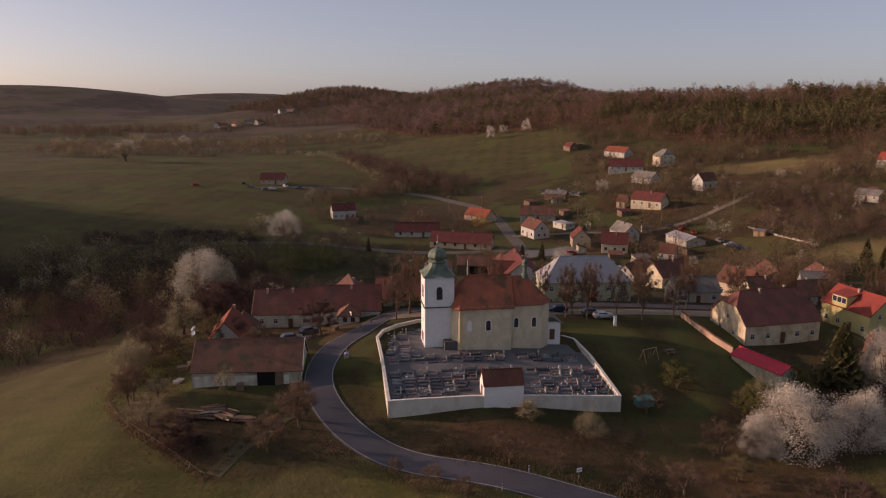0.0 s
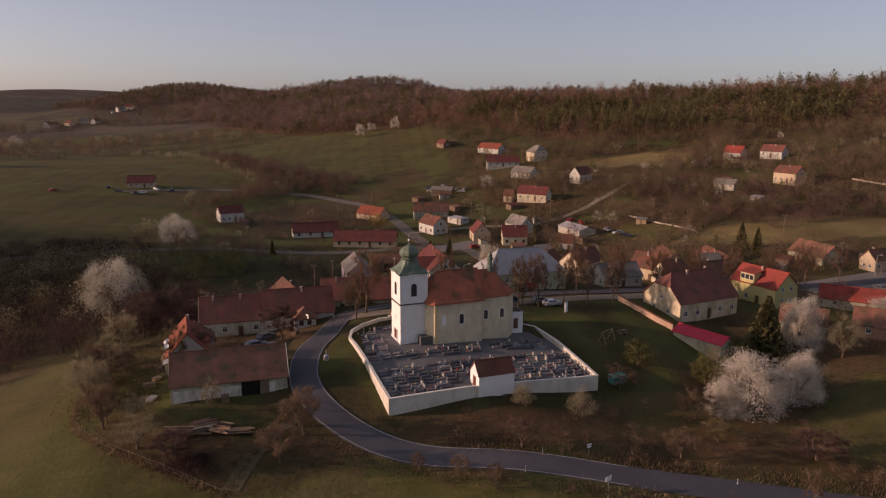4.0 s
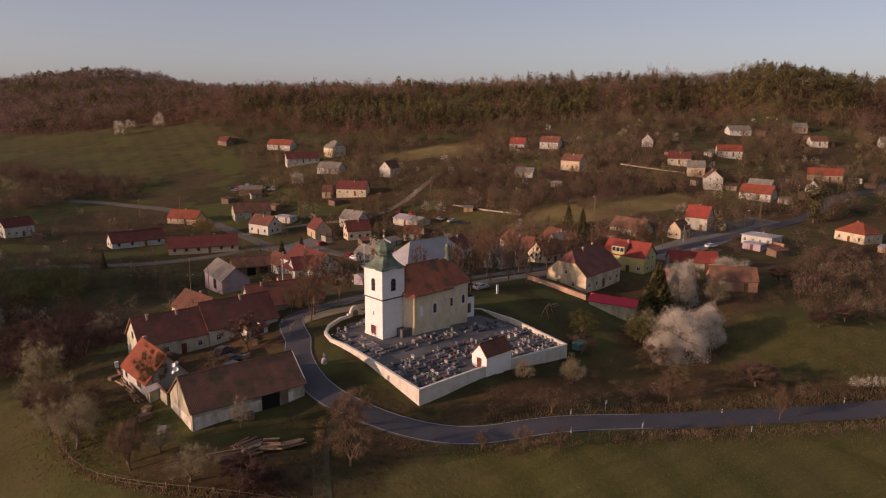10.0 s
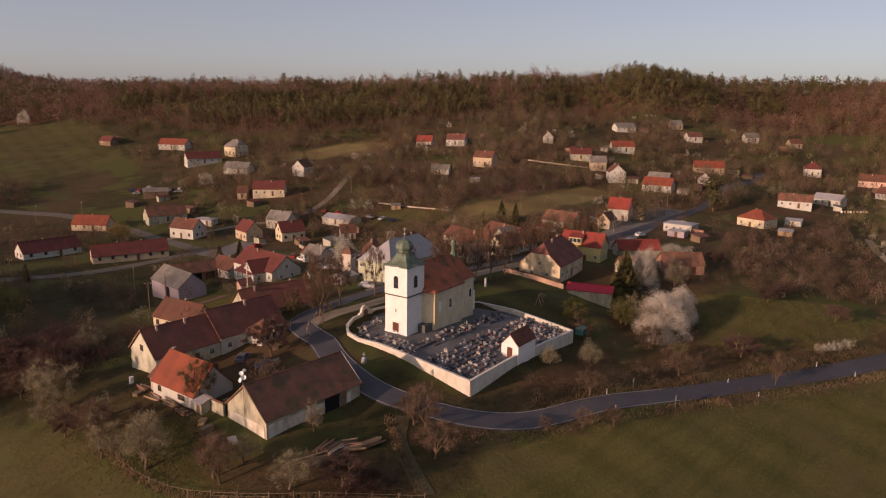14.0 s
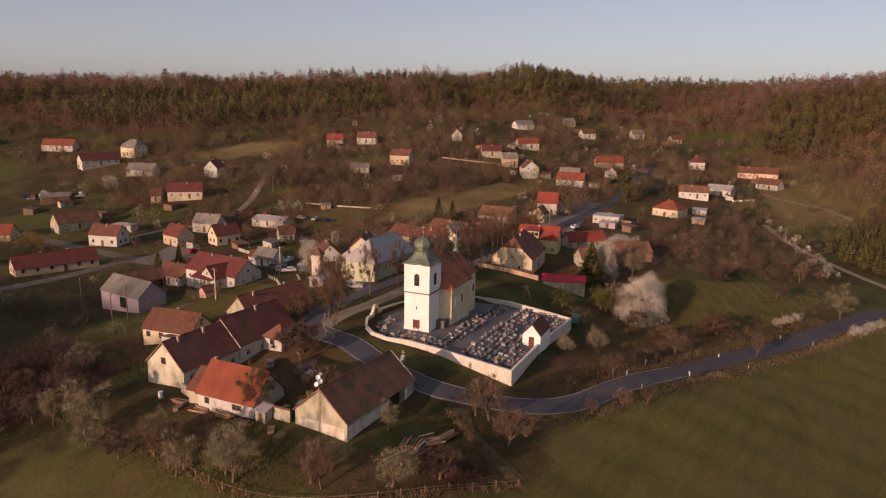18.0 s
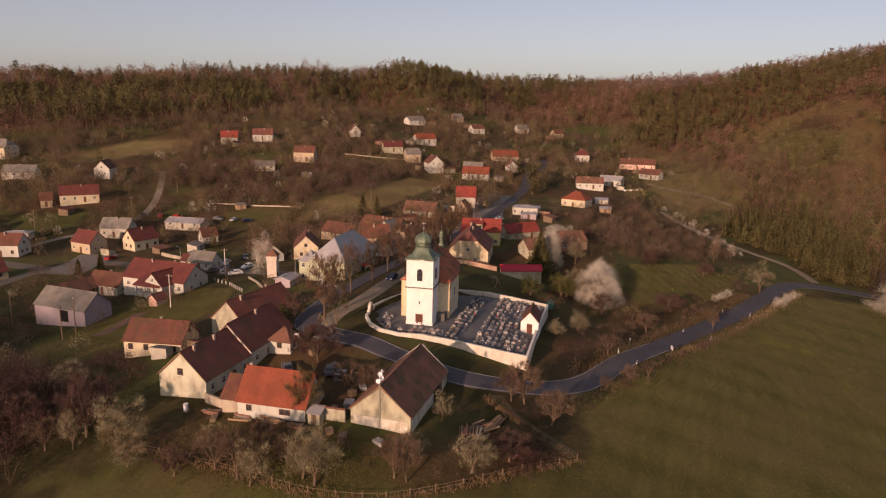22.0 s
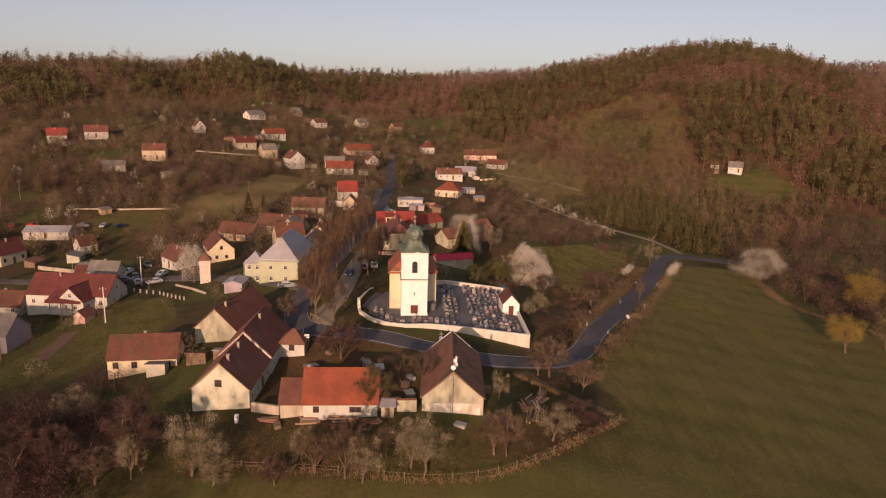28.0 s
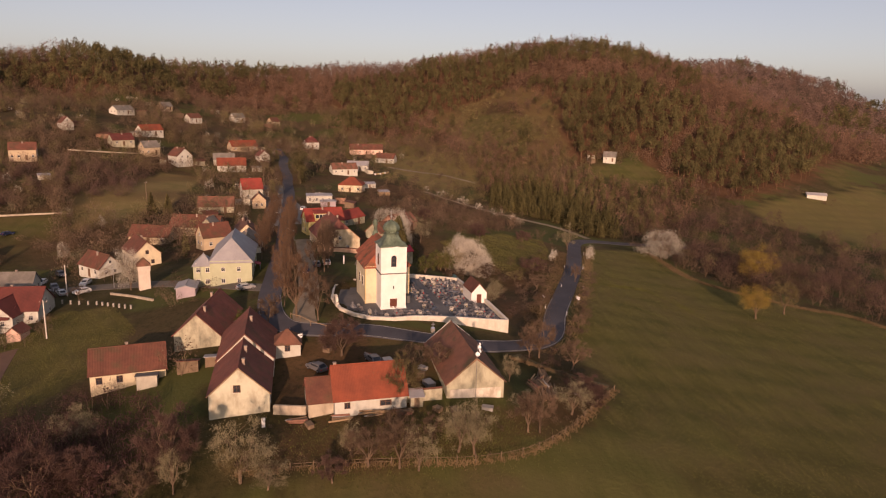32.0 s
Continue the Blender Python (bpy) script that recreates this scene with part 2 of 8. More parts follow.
TWIG = foliage("bare_twigs", (0.165, 0.112, 0.076), (0.102, 0.071, 0.05), 0.25)
TWIGRED = foliage("reddish_twigs", (0.128, 0.079, 0.064), (0.082, 0.052, 0.044), 0.25)
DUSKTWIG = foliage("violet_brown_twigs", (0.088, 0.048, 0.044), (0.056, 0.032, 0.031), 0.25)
BUD = foliage("budding_twigs", (0.172, 0.14, 0.068), (0.112, 0.09, 0.048), 0.25)
BUDRED = foliage("budding_red_twigs", (0.165, 0.1, 0.062), (0.108, 0.068, 0.046), 0.15)
WILLOW = foliage("yellow_willow", (0.3, 0.21, 0.05), (0.21, 0.15, 0.045))
BLOSSOM = foliage("white_blossom", (0.572, 0.528, 0.44), (0.396, 0.363, 0.286), 0.12)
SPARSE = foliage("sparse_blossom", (0.32, 0.28, 0.175), (0.155, 0.13, 0.08), 0.12)
CHERRY = foliage("cherry_blossom", (0.62, 0.57, 0.485), (0.41, 0.36, 0.29), 0.1)
CANOPY = foliage("woodland_twigs", (0.205, 0.125, 0.086), (0.128, 0.083, 0.06), 0.0)
# distance haze is put into this twig colour: paler and bluer than CANOPY
HAZECANOPY = foliage("hazed_woodland_twigs", (0.2, 0.132, 0.106), (0.135, 0.094, 0.08), 0.0)
PINE = foliage("pine_needles", (0.128, 0.112, 0.05), (0.076, 0.068, 0.034), 0.0)
SPRUCE = foliage("spruce_needles", (0.128, 0.112, 0.048), (0.08, 0.072, 0.034), 0.2)
SHRUB = foliage("green_shrub", (0.12, 0.12, 0.036), (0.07, 0.075, 0.028), 0.2)
LIME = foliage("fresh_leaves", (0.2, 0.18, 0.055), (0.13, 0.122, 0.044), 0.15)
REED = foliage("dry_grass", (0.24, 0.17, 0.095), (0.15, 0.11, 0.062), 0.1)
BLADE = foliage("field_blades", (0.15, 0.14, 0.046), (0.098, 0.096, 0.031), 0.0)

# ---- ground ----
# mounds and hollows: x, y, spread, height
VILLAGE = [(5, 122, 26, 0.8), (50, 130, 45, 8.8), (-40, 120, 45, 12.7), (20, 230, 60, 6.3), (100, 260, 60, -10.7), (100, 330, 70, 16.1),
    (30, 330, 80, -14.4), (-60, 260, 80, 4.3), (110, 450, 90, -0.8), (-100, 420, 110, 2.5), (220, 330, 70, -1.9), (270, 290, 60, 16.1),
    (240, 210, 70, -6.1), (170, 150, 70, 8.2), (320, 150, 90, 5.6), (-8, 97, 13, -2.8), (30, 102, 14, -3.7), (66, 116, 14, -4.9),
    (-8, 228, 28, -4.9), (262, 180, 24, 5.7), (150, 250, 45, 8.8), (-32, 86, 12, -1.6), (-29, 144, 8.5, -2.1), (95, 142, 20, -0.2)]
HILLS = [(300, -20, 80, -1.3), (120, 20, 80, 5.1), (440, -60, 120, 61.8), (560, -180, 150, 7.4), (420, 60, 90, -38.1), (620, 300, 170, 45.2),
    (490, 440, 140, 28.7), (360, 500, 120, 12.7), (160, 1050, 260, 60.4), (40, 600, 140, 2.0), (230, 430, 90, 6.4), (-50, 800, 200, -13.3),
    (620, 20, 150, 40.1), (680, -260, 130, 57.4), (330, 40, 50, 5.0), (250, 560, 110, 31.1), (150, 760, 150, 24.6)]
FIELDS = [(-120, 150, 90, -10.9), (0, 20, 100, 4.7), (250, 60, 70, -2.9), (150, -100, 140, -14.5), (-280, 500, 150, 8.8), (-650, 900, 400, 7.8),
    (0, -80, 120, -5.8), (-1150, 1950, 420, 96.4), (-1000, 3300, 450, 89.0), (-330, 3900, 420, 54.1), (-190, 1400, 170, 48.0)]
KNOLLS = [(160, 1090, 80, 18.8), (60, 1130, 90, 11.7), (300, 1000, 120, -16.8), (400, 480, 55, 4.9), (300, 500, 60, -1.5), (230, 520, 60, -11.3),
    (560, 270, 70, -3.3), (650, 200, 80, 2.0), (470, 350, 60, 15.2), (560, 430, 70, -5.9), (600, -40, 80, 9.0), (510, -110, 60, 1.2),
    (440, -75, 50, 3.9), (600, -230, 60, -9.5), (380, -20, 50, 3.9), (680, 100, 90, 0.5), (720, 350, 110, -0.3), (-190, 1380, 80, 10.7),
    (-330, 1500, 150, 2.3), (-600, 2300, 250, 5.6), (700, -150, 100, -7.1), (380, 560, 70, -0.8), (760, -420, 150, 38.9), (560, -390, 110, 14.0), (25, 121, 11, -1.4), (56, 96, 15, -2.4),
    # the last mound is an unseen hill, added to shade the low valley
    (385, 342, 24, -9), (415, 360, 24, -14), (448, 372, 22, -7), (470, 232, 34, -9), (505, 246, 34, -10), (-28, 109.5, 5, -1.1), (-470, 304, 68, 103)]


def ground(x, y):
    x, y = np.asarray(x, float), np.asarray(y, float)
    z = np.full(x.shape, -12.0)
    for cx, cy, r, h in VILLAGE + HILLS + FIELDS + KNOLLS:
        z = z + h * np.exp(-((x - cx) ** 2 + (y - cy) ** 2) / (2 * r * r))
    return z


def gz(x, y):
    return float(ground(x, y))


def inside(x, y, poly):
    """Which points lie in a polygon."""
    x, y = np.asarray(x, float), np.asarray(y, float)
    res = np.zeros(x.shape, bool)
    for (ax, ay), (bx, by) in zip(poly, poly[1:] + poly[:1]):
        cross = ((ay > y) != (by > y)) & (x < (bx - ax) * (y - ay) / ((by - ay) if by != ay else 1e-9) + ax)
        res ^= cross
    return res


def wobble(x, y, s, seed=0.0):
    """Smooth waves without a grain of their own, about -1 to 1."""
    return (np.sin(x / s + 1.7 * np.sin(y / (1.3 * s) + seed)) + np.sin(y / (0.8 * s) + 1.9 * np.sin(x / (1.6 * s) + 2 * seed)) + np.sin((x + y) / (0.6 * s) + seed)) / 3


YARD = [(-8.2, 102.5), (29.0, 107.3), (25.5, 130.0), (14, 138.2), (2.0, 138.6), (-5.2, 136.8), (-9.0, 134.0), (-11.4, 130.6), (-12.2, 126.5), (-10.6, 117.5)]
CROP = [(-33, 87), (-12, 92), (20, 78), (60, 62), (97, 48), (101, 30), (101, 23), (69, 24), (56, 18), (48, 9), (41, 1), (36, -11), (26, -15), (-20, -40), (-90, -90), (-400, -300), (-400, 60), (-140, 110), (-90, 133), (-66, 153), (-58, 140), (-58, 118), (-56, 109), (-48, 99)]
LEFTFIELD = [(-150, 243), (-97, 272), (-73, 287), (-73, 350), (-19, 400), (-36, 444), (-81, 578), (-139, 618), (-268, 560), (-420, 500), (-420, 380)]
MEADOW = [(10, 440), (85, 470), (105, 530), (100, 588), (33, 640), (-18, 670), (-60, 640), (-40, 520)]
SLOPE = [(110, 228), (150, 244), (215, 222), (215, 205), (150, 205)]
GLADE = [(290, 108), (318, 98), (315, 76), (270, 66), (228, 80), (240, 98)]
PASTURE = [(214, -86), (228, -116), (255, -190), (170, -180), (140, -125), (172, -91), (189, -78)]
HILLGLADE = [(274, -9), (273, -53), (251, -60), (233, -34), (246, -6)]
UPMEADOW = [(287, -173), (306, -213), (251, -174), (253, -158)]
SUNMEADOW = [(140, 395), (200, 385), (215, 360), (190, 350), (140, 372)]
CHURCHLAWN = [(30, 128), (56, 131), (54, 113), (30, 108)]
SUNSLOPE = [(421, 140), (412, 89), (325, 48), (247, 63), (212, 89), (263, 104)]
SCRUBSLOPE = [(446, 68), (455, 10), (430, -15), (388, -20), (300, -6), (249, 0), (240, 30), (285, 58), (400, 92)]
SCRUBLAND = [(70, 118), (97, 92), (111, 78), (125, 64), (160, 72), (205, 100), (260, 120), (340, 130), (400, 200), (370, 320), (290, 370), (180, 425), (100, 460), (80, 400), (75, 330), (80, 240), (60, 200)]
ROUGHBANK = [(-10, 99), (32, 103), (46, 106), (56, 114), (76, 112), (58, 90), (60, 78), (100, 66), (97, 59), (60, 72), (22, 87), (0, 95)]
ORCHARD = [(84, 105), (94, 91), (108, 78), (103, 64), (78, 68), (57, 77), (51, 90)]
WESTLAWN = [(-34, 192), (-20, 213), (9, 220), (23, 202), (22, 189), (0, 178), (-20, 182)]
GREENLAWN = [(119, 269), (129, 243), (108, 234), (96, 253)]
GARDENS = [(-58, 118), (-54, 150), (-44, 145), (-44, 110), (-32, 102), (-32, 88), (-50, 102)]

FOREST_N = [(105, 592), (141, 527), (158, 464), (181, 433), (230, 412), (271, 390), (310, 373), (364, 341), (406, 299), (440, 250), (470, 170),
            (470, 120), (412, 141), (397, 108), (366, 77), (300, 62), (276, 55), (271, 0), (300, -45), (250, -52), (232, -66), (220, -90), (282, -182), (330, -260), (500, -420), (900, -420),
            (900, 800), (500, 1000), (420, 1300), (-60, 1300), (-180, 1100), (-95, 850), (-20, 680), (33, 645)]


def grid_mesh():
    n, A, B = 420, 90.0, 4.65
    u = np.linspace(-1, 1, n)
    xs, ys = 30 + A * np.sinh(B * u), 170 + A * np.sinh(B * u)
    X, Y = np.meshgrid(xs, ys)
    Z = ground(X, Y)
    woods = inside(X, Y, FOREST_N)
    Z = Z + 0.12 * wobble(X, Y, 7.0) + np.where(woods, 1.2 * wobble(X, Y, 28.0, 2.0), 0)
    Z = Z - 1.6 * inside(X, Y, [(8 + (a - 8) * 0.9, 121 + (b - 121) * 0.9) for a, b in YARD])
    me = bpy.data.meshes.new("ground")
    co = np.stack([X, Y, Z], -1).reshape(-1, 3)
    i = np.arange((n - 1) * n).reshape(n - 1, n)[:, :-1].ravel()
    f = np.stack([i, i + 1, i + n + 1, i + n], -1)
    me.from_pydata(co.tolist(), [], f.tolist())
    me.polygons.foreach_set("use_smooth", np.ones(len(f), bool))
    # what grows where: red is leaf litter, green is tilled or sown field, blue is dry grass; red also paints some
    # shade, blue some sun
    x, y = X.ravel() + 2 * wobble(X.ravel(), Y.ravel(), 9.0), Y.ravel() + 2 * wobble(Y.ravel(), X.ravel(), 8.0, 1.0)
    far = (np.hypot(x - 30, y - 170) > 700)
    litter = ((np.hypot(x + 470, y - 304) < 140) | inside(x, y, FOREST_N) & ~inside(x, y, [(418, 35), (385, 8), (330, -2), (318, 30), (350, 52), (388, 55)]) & ~inside(x, y, UPMEADOW)) | (far & (ground(x, y) > 8))
    crop = inside(x, y, CROP)
    sown = inside(x, y, LEFTFIELD) | inside(x, y, MEADOW)
    dry = inside(x, y, SLOPE) | inside(x, y, SUNMEADOW)
    lawn = inside(x, y, [(418, 35), (385, 8), (330, -2), (318, 30), (350, 52), (388, 55)]) | inside(x, y, GLADE) | inside(x, y, PASTURE) | inside(x, y, HILLGLADE) | inside(x, y, UPMEADOW)
    at = me.attributes.new("cover", "FLOAT_COLOR", "POINT")
    c = np.zeros((len(co), 4))
    c[:, 3] = far & (ground(x, y) + 6 * wobble(x, y, 120.0) > 4)
    # dry grass laid on thicker here paints low sun into the meadows
    dry = np.maximum(dry * 1.0, np.maximum(np.maximum(0.85 * inside(x, y, GLADE), 0.1 * inside(x, y, [(418, 35), (385, 8), (330, -2), (318, 30), (350, 52), (388, 55)])), 0.35 * inside(x, y, PASTURE)))
    # farmyard litter stands for debris and for shade put into the ground colour
    litter = np.maximum(litter * 1.0, np.maximum(0.55 * inside(x, y, [(-40, 121), (-16, 121), (-15, 136), (-22, 147), (-40, 147)]), 0.4 * inside(x, y, GARDENS)))
    # paler dry cover and less litter paint sunlight onto the west-facing hillside
    dry = np.maximum(dry, np.maximum(0.75 * inside(x, y, SUNSLOPE), 0.65 * (inside(x, y, SCRUBSLOPE) & ~inside(x, y, [(439, 23), (418, 6), (370, 0), (320, 11), (313, 30), (360, 50), (406, 43)]))))
    litter = np.where(inside(x, y, SCRUBSLOPE) | inside(x, y, SUNSLOPE), 0.42 * litter + 0.1, litter)
    litter = np.maximum(litter, np.clip(0.3 + 0.5 * wobble(x, y, 11.0, 1.0), 0, 0.7) * inside(x, y, SCRUBLAND))
    litter = np.maximum(litter, np.clip(0.55 + 0.35 * wobble(x, y, 5.0, 3.0), 0, 1) * inside(x, y, ROUGHBANK))
    lawn = lawn | inside(x, y, ORCHARD) | inside(x, y, WESTLAWN) | inside(x, y, GREENLAWN)
    # the crop's share falls from 1.0 to 0.55 westward, darkening the field there
    c[:, 0], c[:, 1], c[:, 2] = litter, np.where(crop, np.clip(1.0 + (x + 20) / 90, 0.55, 1.0), np.where(sown, 0.42, np.where(lawn, 0.75, 0.3 * inside(x, y, CHURCHLAWN)))), dry
    at.data.foreach_set("color", c.ravel())
    return me


def ground_mat():
    m = bpy.data.materials.new("ground_cover")
    m.use_nodes = True
    nt = m.node_tree
    N, K = nt.nodes.new, nt.links.new
    b = nt.nodes["Principled BSDF"]
    pos = N("ShaderNodeNewGeometry").outputs["Position"]

    def noise_at(scale, detail=4, vec=pos):
        n = N("ShaderNodeTexNoise")
        n.inputs["Scale"].default_value, n.inputs["Detail"].default_value, n.inputs["Roughness"].default_value = scale, detail, 0.62
        K(vec, n.inputs["Vector"])
        return n.outputs["Fac"]

    def ramp(fac, lo, hi):
        r = N("ShaderNodeMapRange")
        K(fac, r.inputs[0])
        r.inputs[1].default_value, r.inputs[2].default_value = lo, hi
        return r.outputs[0]

    def mixed(fac, a, bb):
        x = N("ShaderNodeMix")
        x.data_type = "RGBA"
        for sock, v in (("A", a), ("B", bb)):
            if isinstance(v, tuple):
                x.inputs[sock].default_value = (0.84 * v[0], 0.79 * v[1], 0.82 * v[2], 1)
            else:
                K(v, x.inputs[sock])
        K(fac, x.inputs["Factor"])
        return x.outputs["Result"]

    big, mid, fine = noise_at(0.02, 5), noise_at(0.12, 5), noise_at(1.1, 5)
    grass = mixed(ramp(mid, 0.35, 0.65), (0.04, 0.041, 0.014), (0.08, 0.069, 0.028))
    grass = mixed(ramp(big, 0.45, 0.62), grass, (0.1, 0.073, 0.037))
    grass = mixed(ramp(fine, 0.5, 0.75), grass, (0.03, 0.034, 0.013))
    grass = mixed(ramp(noise_at(0.032, 3), 0.5, 0.57), grass, (0.085, 0.095, 0.029))
    mp = N("ShaderNodeMapping")
    mp.inputs["Rotation"].default_value, mp.inputs["Scale"].default_value = (0, 0, radians(28)), (0.12, 1.0, 1)
    K(pos, mp.inputs["Vector"])
    rows = noise_at(0.4, 5, mp.outputs[0])
    field = mixed(ramp(rows, 0.4, 0.62), (0.1, 0.102, 0.029), (0.143, 0.14, 0.042))
    wv = N("ShaderNodeTexWave")
    wv.bands_direction = "X"
    wv.inputs["Scale"].default_value, wv.inputs["Distortion"].default_value, wv.inputs["Detail"].default_value, wv.inputs["Detail Scale"].default_value = 0.03, 1.6, 3, 0.25
    mq = N("ShaderNodeMapping")
    mq.inputs["Rotation"].default_value = (0, 0, radians(6))
    K(pos, mq.inputs["Vector"]), K(mq.outputs[0], wv.inputs["Vector"])
    field = mixed(ramp(wv.outputs["Fac"], 0.3, 1.9), field, (0.05, 0.06, 0.016))
    field = mixed(ramp(noise_at(2.2, 4), 0.45, 0.75), field, (0.105, 0.092, 0.03))
    field = mixed(ramp(noise_at(0.06, 6), 0.45, 0.7), field, (0.14, 0.118, 0.048))
    litter = mixed(ramp(mid, 0.35, 0.65), (0.1, 0.055, 0.028), (0.15, 0.085, 0.045))
    litter = mixed(ramp(fine, 0.5, 0.7), litter, (0.07, 0.055, 0.025))
    dry = mixed(ramp(mid, 0.35, 0.65), (0.27, 0.21, 0.085), (0.19, 0.165, 0.06))
    at = N("ShaderNodeAttribute")
    at.attribute_name = "cover"
    sp = N("ShaderNodeSeparateColor")
    K(at.outputs["Color"], sp.inputs[0])
    col = mixed(sp.outputs[1], grass, field)
    col = mixed(sp.outputs[2], col, dry)
    col = mixed(sp.outputs[0], col, litter)
    col = mixed(at.outputs["Alpha"], col, mixed(ramp(noise_at(0.006, 3), 0.47, 0.53), mixed(ramp(noise_at(0.05, 6), 0.35, 0.65), (0.05, 0.042, 0.03), (0.1, 0.075, 0.055)), mixed(ramp(noise_at(0.004, 2), 0.45, 0.55), (0.095, 0.092, 0.045), (0.12, 0.092, 0.068))))
    K(col, b.inputs["Base Color"])
    b.inputs["Roughness"].default_value, b.inputs["Specular IOR Level"].default_value = 0.95, 0.1
    bp = N("ShaderNodeBump")
    bp.inputs["Strength"].default_value, bp.inputs["Distance"].default_value = 0.6, 0.25
    K(fine, bp.inputs["Height"]), K(bp.outputs[0], b.inputs["Normal"])
    return m


land = new("ground", grid_mesh())
land.data.materials.append(ground_mat())
tagged(land, "rolling ground of meadows, sown fields and leaf litter", "ground", kind="structure")

# ---- building helpers ----


def mesh_of(bm, name):
    bmesh.ops.recalc_face_normals(bm, faces=bm.faces)
    me = bpy.data.meshes.new(name)
    bm.to_mesh(me)
    bm.free()
    return me


def part(name, data, material, parent, label="", at=(0, 0, 0), turn=0.0, scale=(1, 1, 1)):
    """One mesh object under a thing or a part."""
    if isinstance(data, bmesh.types.BMesh):
        data = mesh_of(data, name)
    if material and not data.materials:
        data.materials.append(material)
    ob = new(name, data)
    ob.parent = parent
    ob.matrix_basis = Matrix.LocRotScale(Vector(at), Euler((0, 0, radians(turn))), Vector(scale))
    if label:
        tagged(ob, label)
    return ob


def thing(name, x, y, z=None, az=0.0, label="", category="", group="", kind=""):
    ob = new(name)
    ob.empty_display_size = 0.3
    ob.matrix_basis = pose(x, y, gz(x, y) if z is None else z, 0, 0, az)
    return tagged(ob, label, category, group, kind)


def box(bm, x0, x1, y0, y1, z0, z1, bevel=0.0):
    vs = [bm.verts.new((x, y, z)) for z in (z0, z1) for x, y in ((x0, y0), (x1, y0), (x1, y1), (x0, y1))]
    for f in ((3, 2, 1, 0), (4, 5, 6, 7), (0, 1, 5, 4), (1, 2, 6, 5), (2, 3, 7, 6), (3, 0, 4, 7)):
        bm.faces.new([vs[i] for i in f])
    if bevel:
        es = list({e for v in vs for e in v.link_edges})
        bmesh.ops.bevel(bm, geom=es, offset=bevel, segments=1, affect="EDGES")
    return bm


def cube(x0, x1, y0, y1, z0, z1, bevel=0.0):
    return box(bmesh.new(), x0, x1, y0, y1, z0, z1, bevel)


def slab(bm, pts, thick):
    """A flat plate: its upper face through pts, thick metres deep."""
    p = [Vector(q) for q in pts]
    n = (p[1] - p[0]).cross(p[2] - p[0]).normalized()
    if n.z < 0:
        p.reverse()
        n = -n
    a = [bm.verts.new(q) for q in p]
    b = [bm.verts.new(q - n * thick) for q in p]
    bm.faces.new(a)
    bm.faces.new(b[::-1])
    for i in range(len(p)):
        j = (i + 1) % len(p)
        bm.faces.new((a[i], b[i], b[j], a[j]))
    return bm


def prism(bm, pts, z0, z1):
    """An upright block over a plan outline."""
    a = [bm.verts.new((x, y, z0)) for x, y in pts]
    b = [bm.verts.new((x, y, z1)) for x, y in pts]
    bm.faces.new(a[::-1])
    bm.faces.new(b)
    for i in range(len(pts)):
        j = (i + 1) % len(pts)
        bm.faces.new((a[i], a[j], b[j], b[i]))
    return bm


def tube(bm, p, q, r0, r1, n=6):
    p, q = Vector(p), Vector(q)
    d = (q - p).normalized()
    u = d.orthogonal().normalized()
    v = d.cross(u)
    ra = [bm.verts.new(p + (u * math.cos(2 * math.pi * i / n) + v * math.sin(2 * math.pi * i / n)) * r0) for i in range(n)]
    rb = [bm.verts.new(q + (u * math.cos(2 * math.pi * i / n) + v * math.sin(2 * math.pi * i / n)) * r1) for i in range(n)]
    for i in range(n):
        j = (i + 1) % n
        bm.faces.new((ra[i], ra[j], rb[j], rb[i]))
    bm.faces.new(ra[::-1])
    bm.faces.new(rb)
    return bm


def lathe(bm, rings, n=8, turn=0.0):
    """A body turned from (radius, height) rings with n sides."""
    loops = []
    for r, z in rings:
        loops.append([bm.verts.new((r * math.cos(2 * math.pi * (i + turn) / n), r * math.sin(2 * math.pi * (i + turn) / n), z)) for i in range(n)])
    for a, b in zip(loops, loops[1:]):
        for i in range(n):
            j = (i + 1) % n
            bm.faces.new((a[i], a[j], b[j], b[i]))
    bm.faces.new(loops[0][::-1])
    bm.faces.new(loops[-1])
    return bm


def frame_mesh(cross=True):
    """A window frame one metre wide and high, in the plane y = 0, standing out to -y."""
    bm = bmesh.new()
    t = 0.09
    box(bm, -0.5, -0.5 + t, -0.06, 0.02, 0, 1), box(bm, 0.5 - t, 0.5, -0.06, 0.02, 0, 1)
    box(bm, -0.5 + t, 0.5 - t, -0.06, 0.02, 0, t), box(bm, -0.5 + t, 0.5 - t, -0.06, 0.02, 1 - t, 1)
    if cross:
        box(bm, -0.03, 0.03, -0.05, 0.02, t, 1 - t), box(bm, -0.5 + t, -0.03, -0.05, 0.02, 0.62, 0.67), box(bm, 0.03, 0.5 - t, -0.05, 0.02, 0.62, 0.67)
    return mesh_of(bm, "window_frame")


def arch_mesh(w, h, depth, grow=0.0):
    """A round-headed block, w wide and h high, in the plane y = 0, standing out to -y."""
    bm = bmesh.new()
    r = w / 2 + grow
    pts = [(-r, -grow), (r, -grow)] + [(r * math.cos(a * math.pi / 8), h - w / 2 + r * math.sin(a * math.pi / 8)) for a in range(9)]
    a = [bm.verts.new((x, -depth, z)) for x, z in pts]
    b = [bm.verts.new((x, 0.02, z)) for x, z in pts]
    bm.faces.new(a), bm.faces.new(b[::-1])
    for i in range(len(pts)):
        j = (i + 1) % len(pts)
        bm.faces.new((a[i], b[i], b[j], a[j]))
    return bm


FRAME = frame_mesh()
FRAME.materials.append(FRAMEW)
FRAMED = frame_mesh()
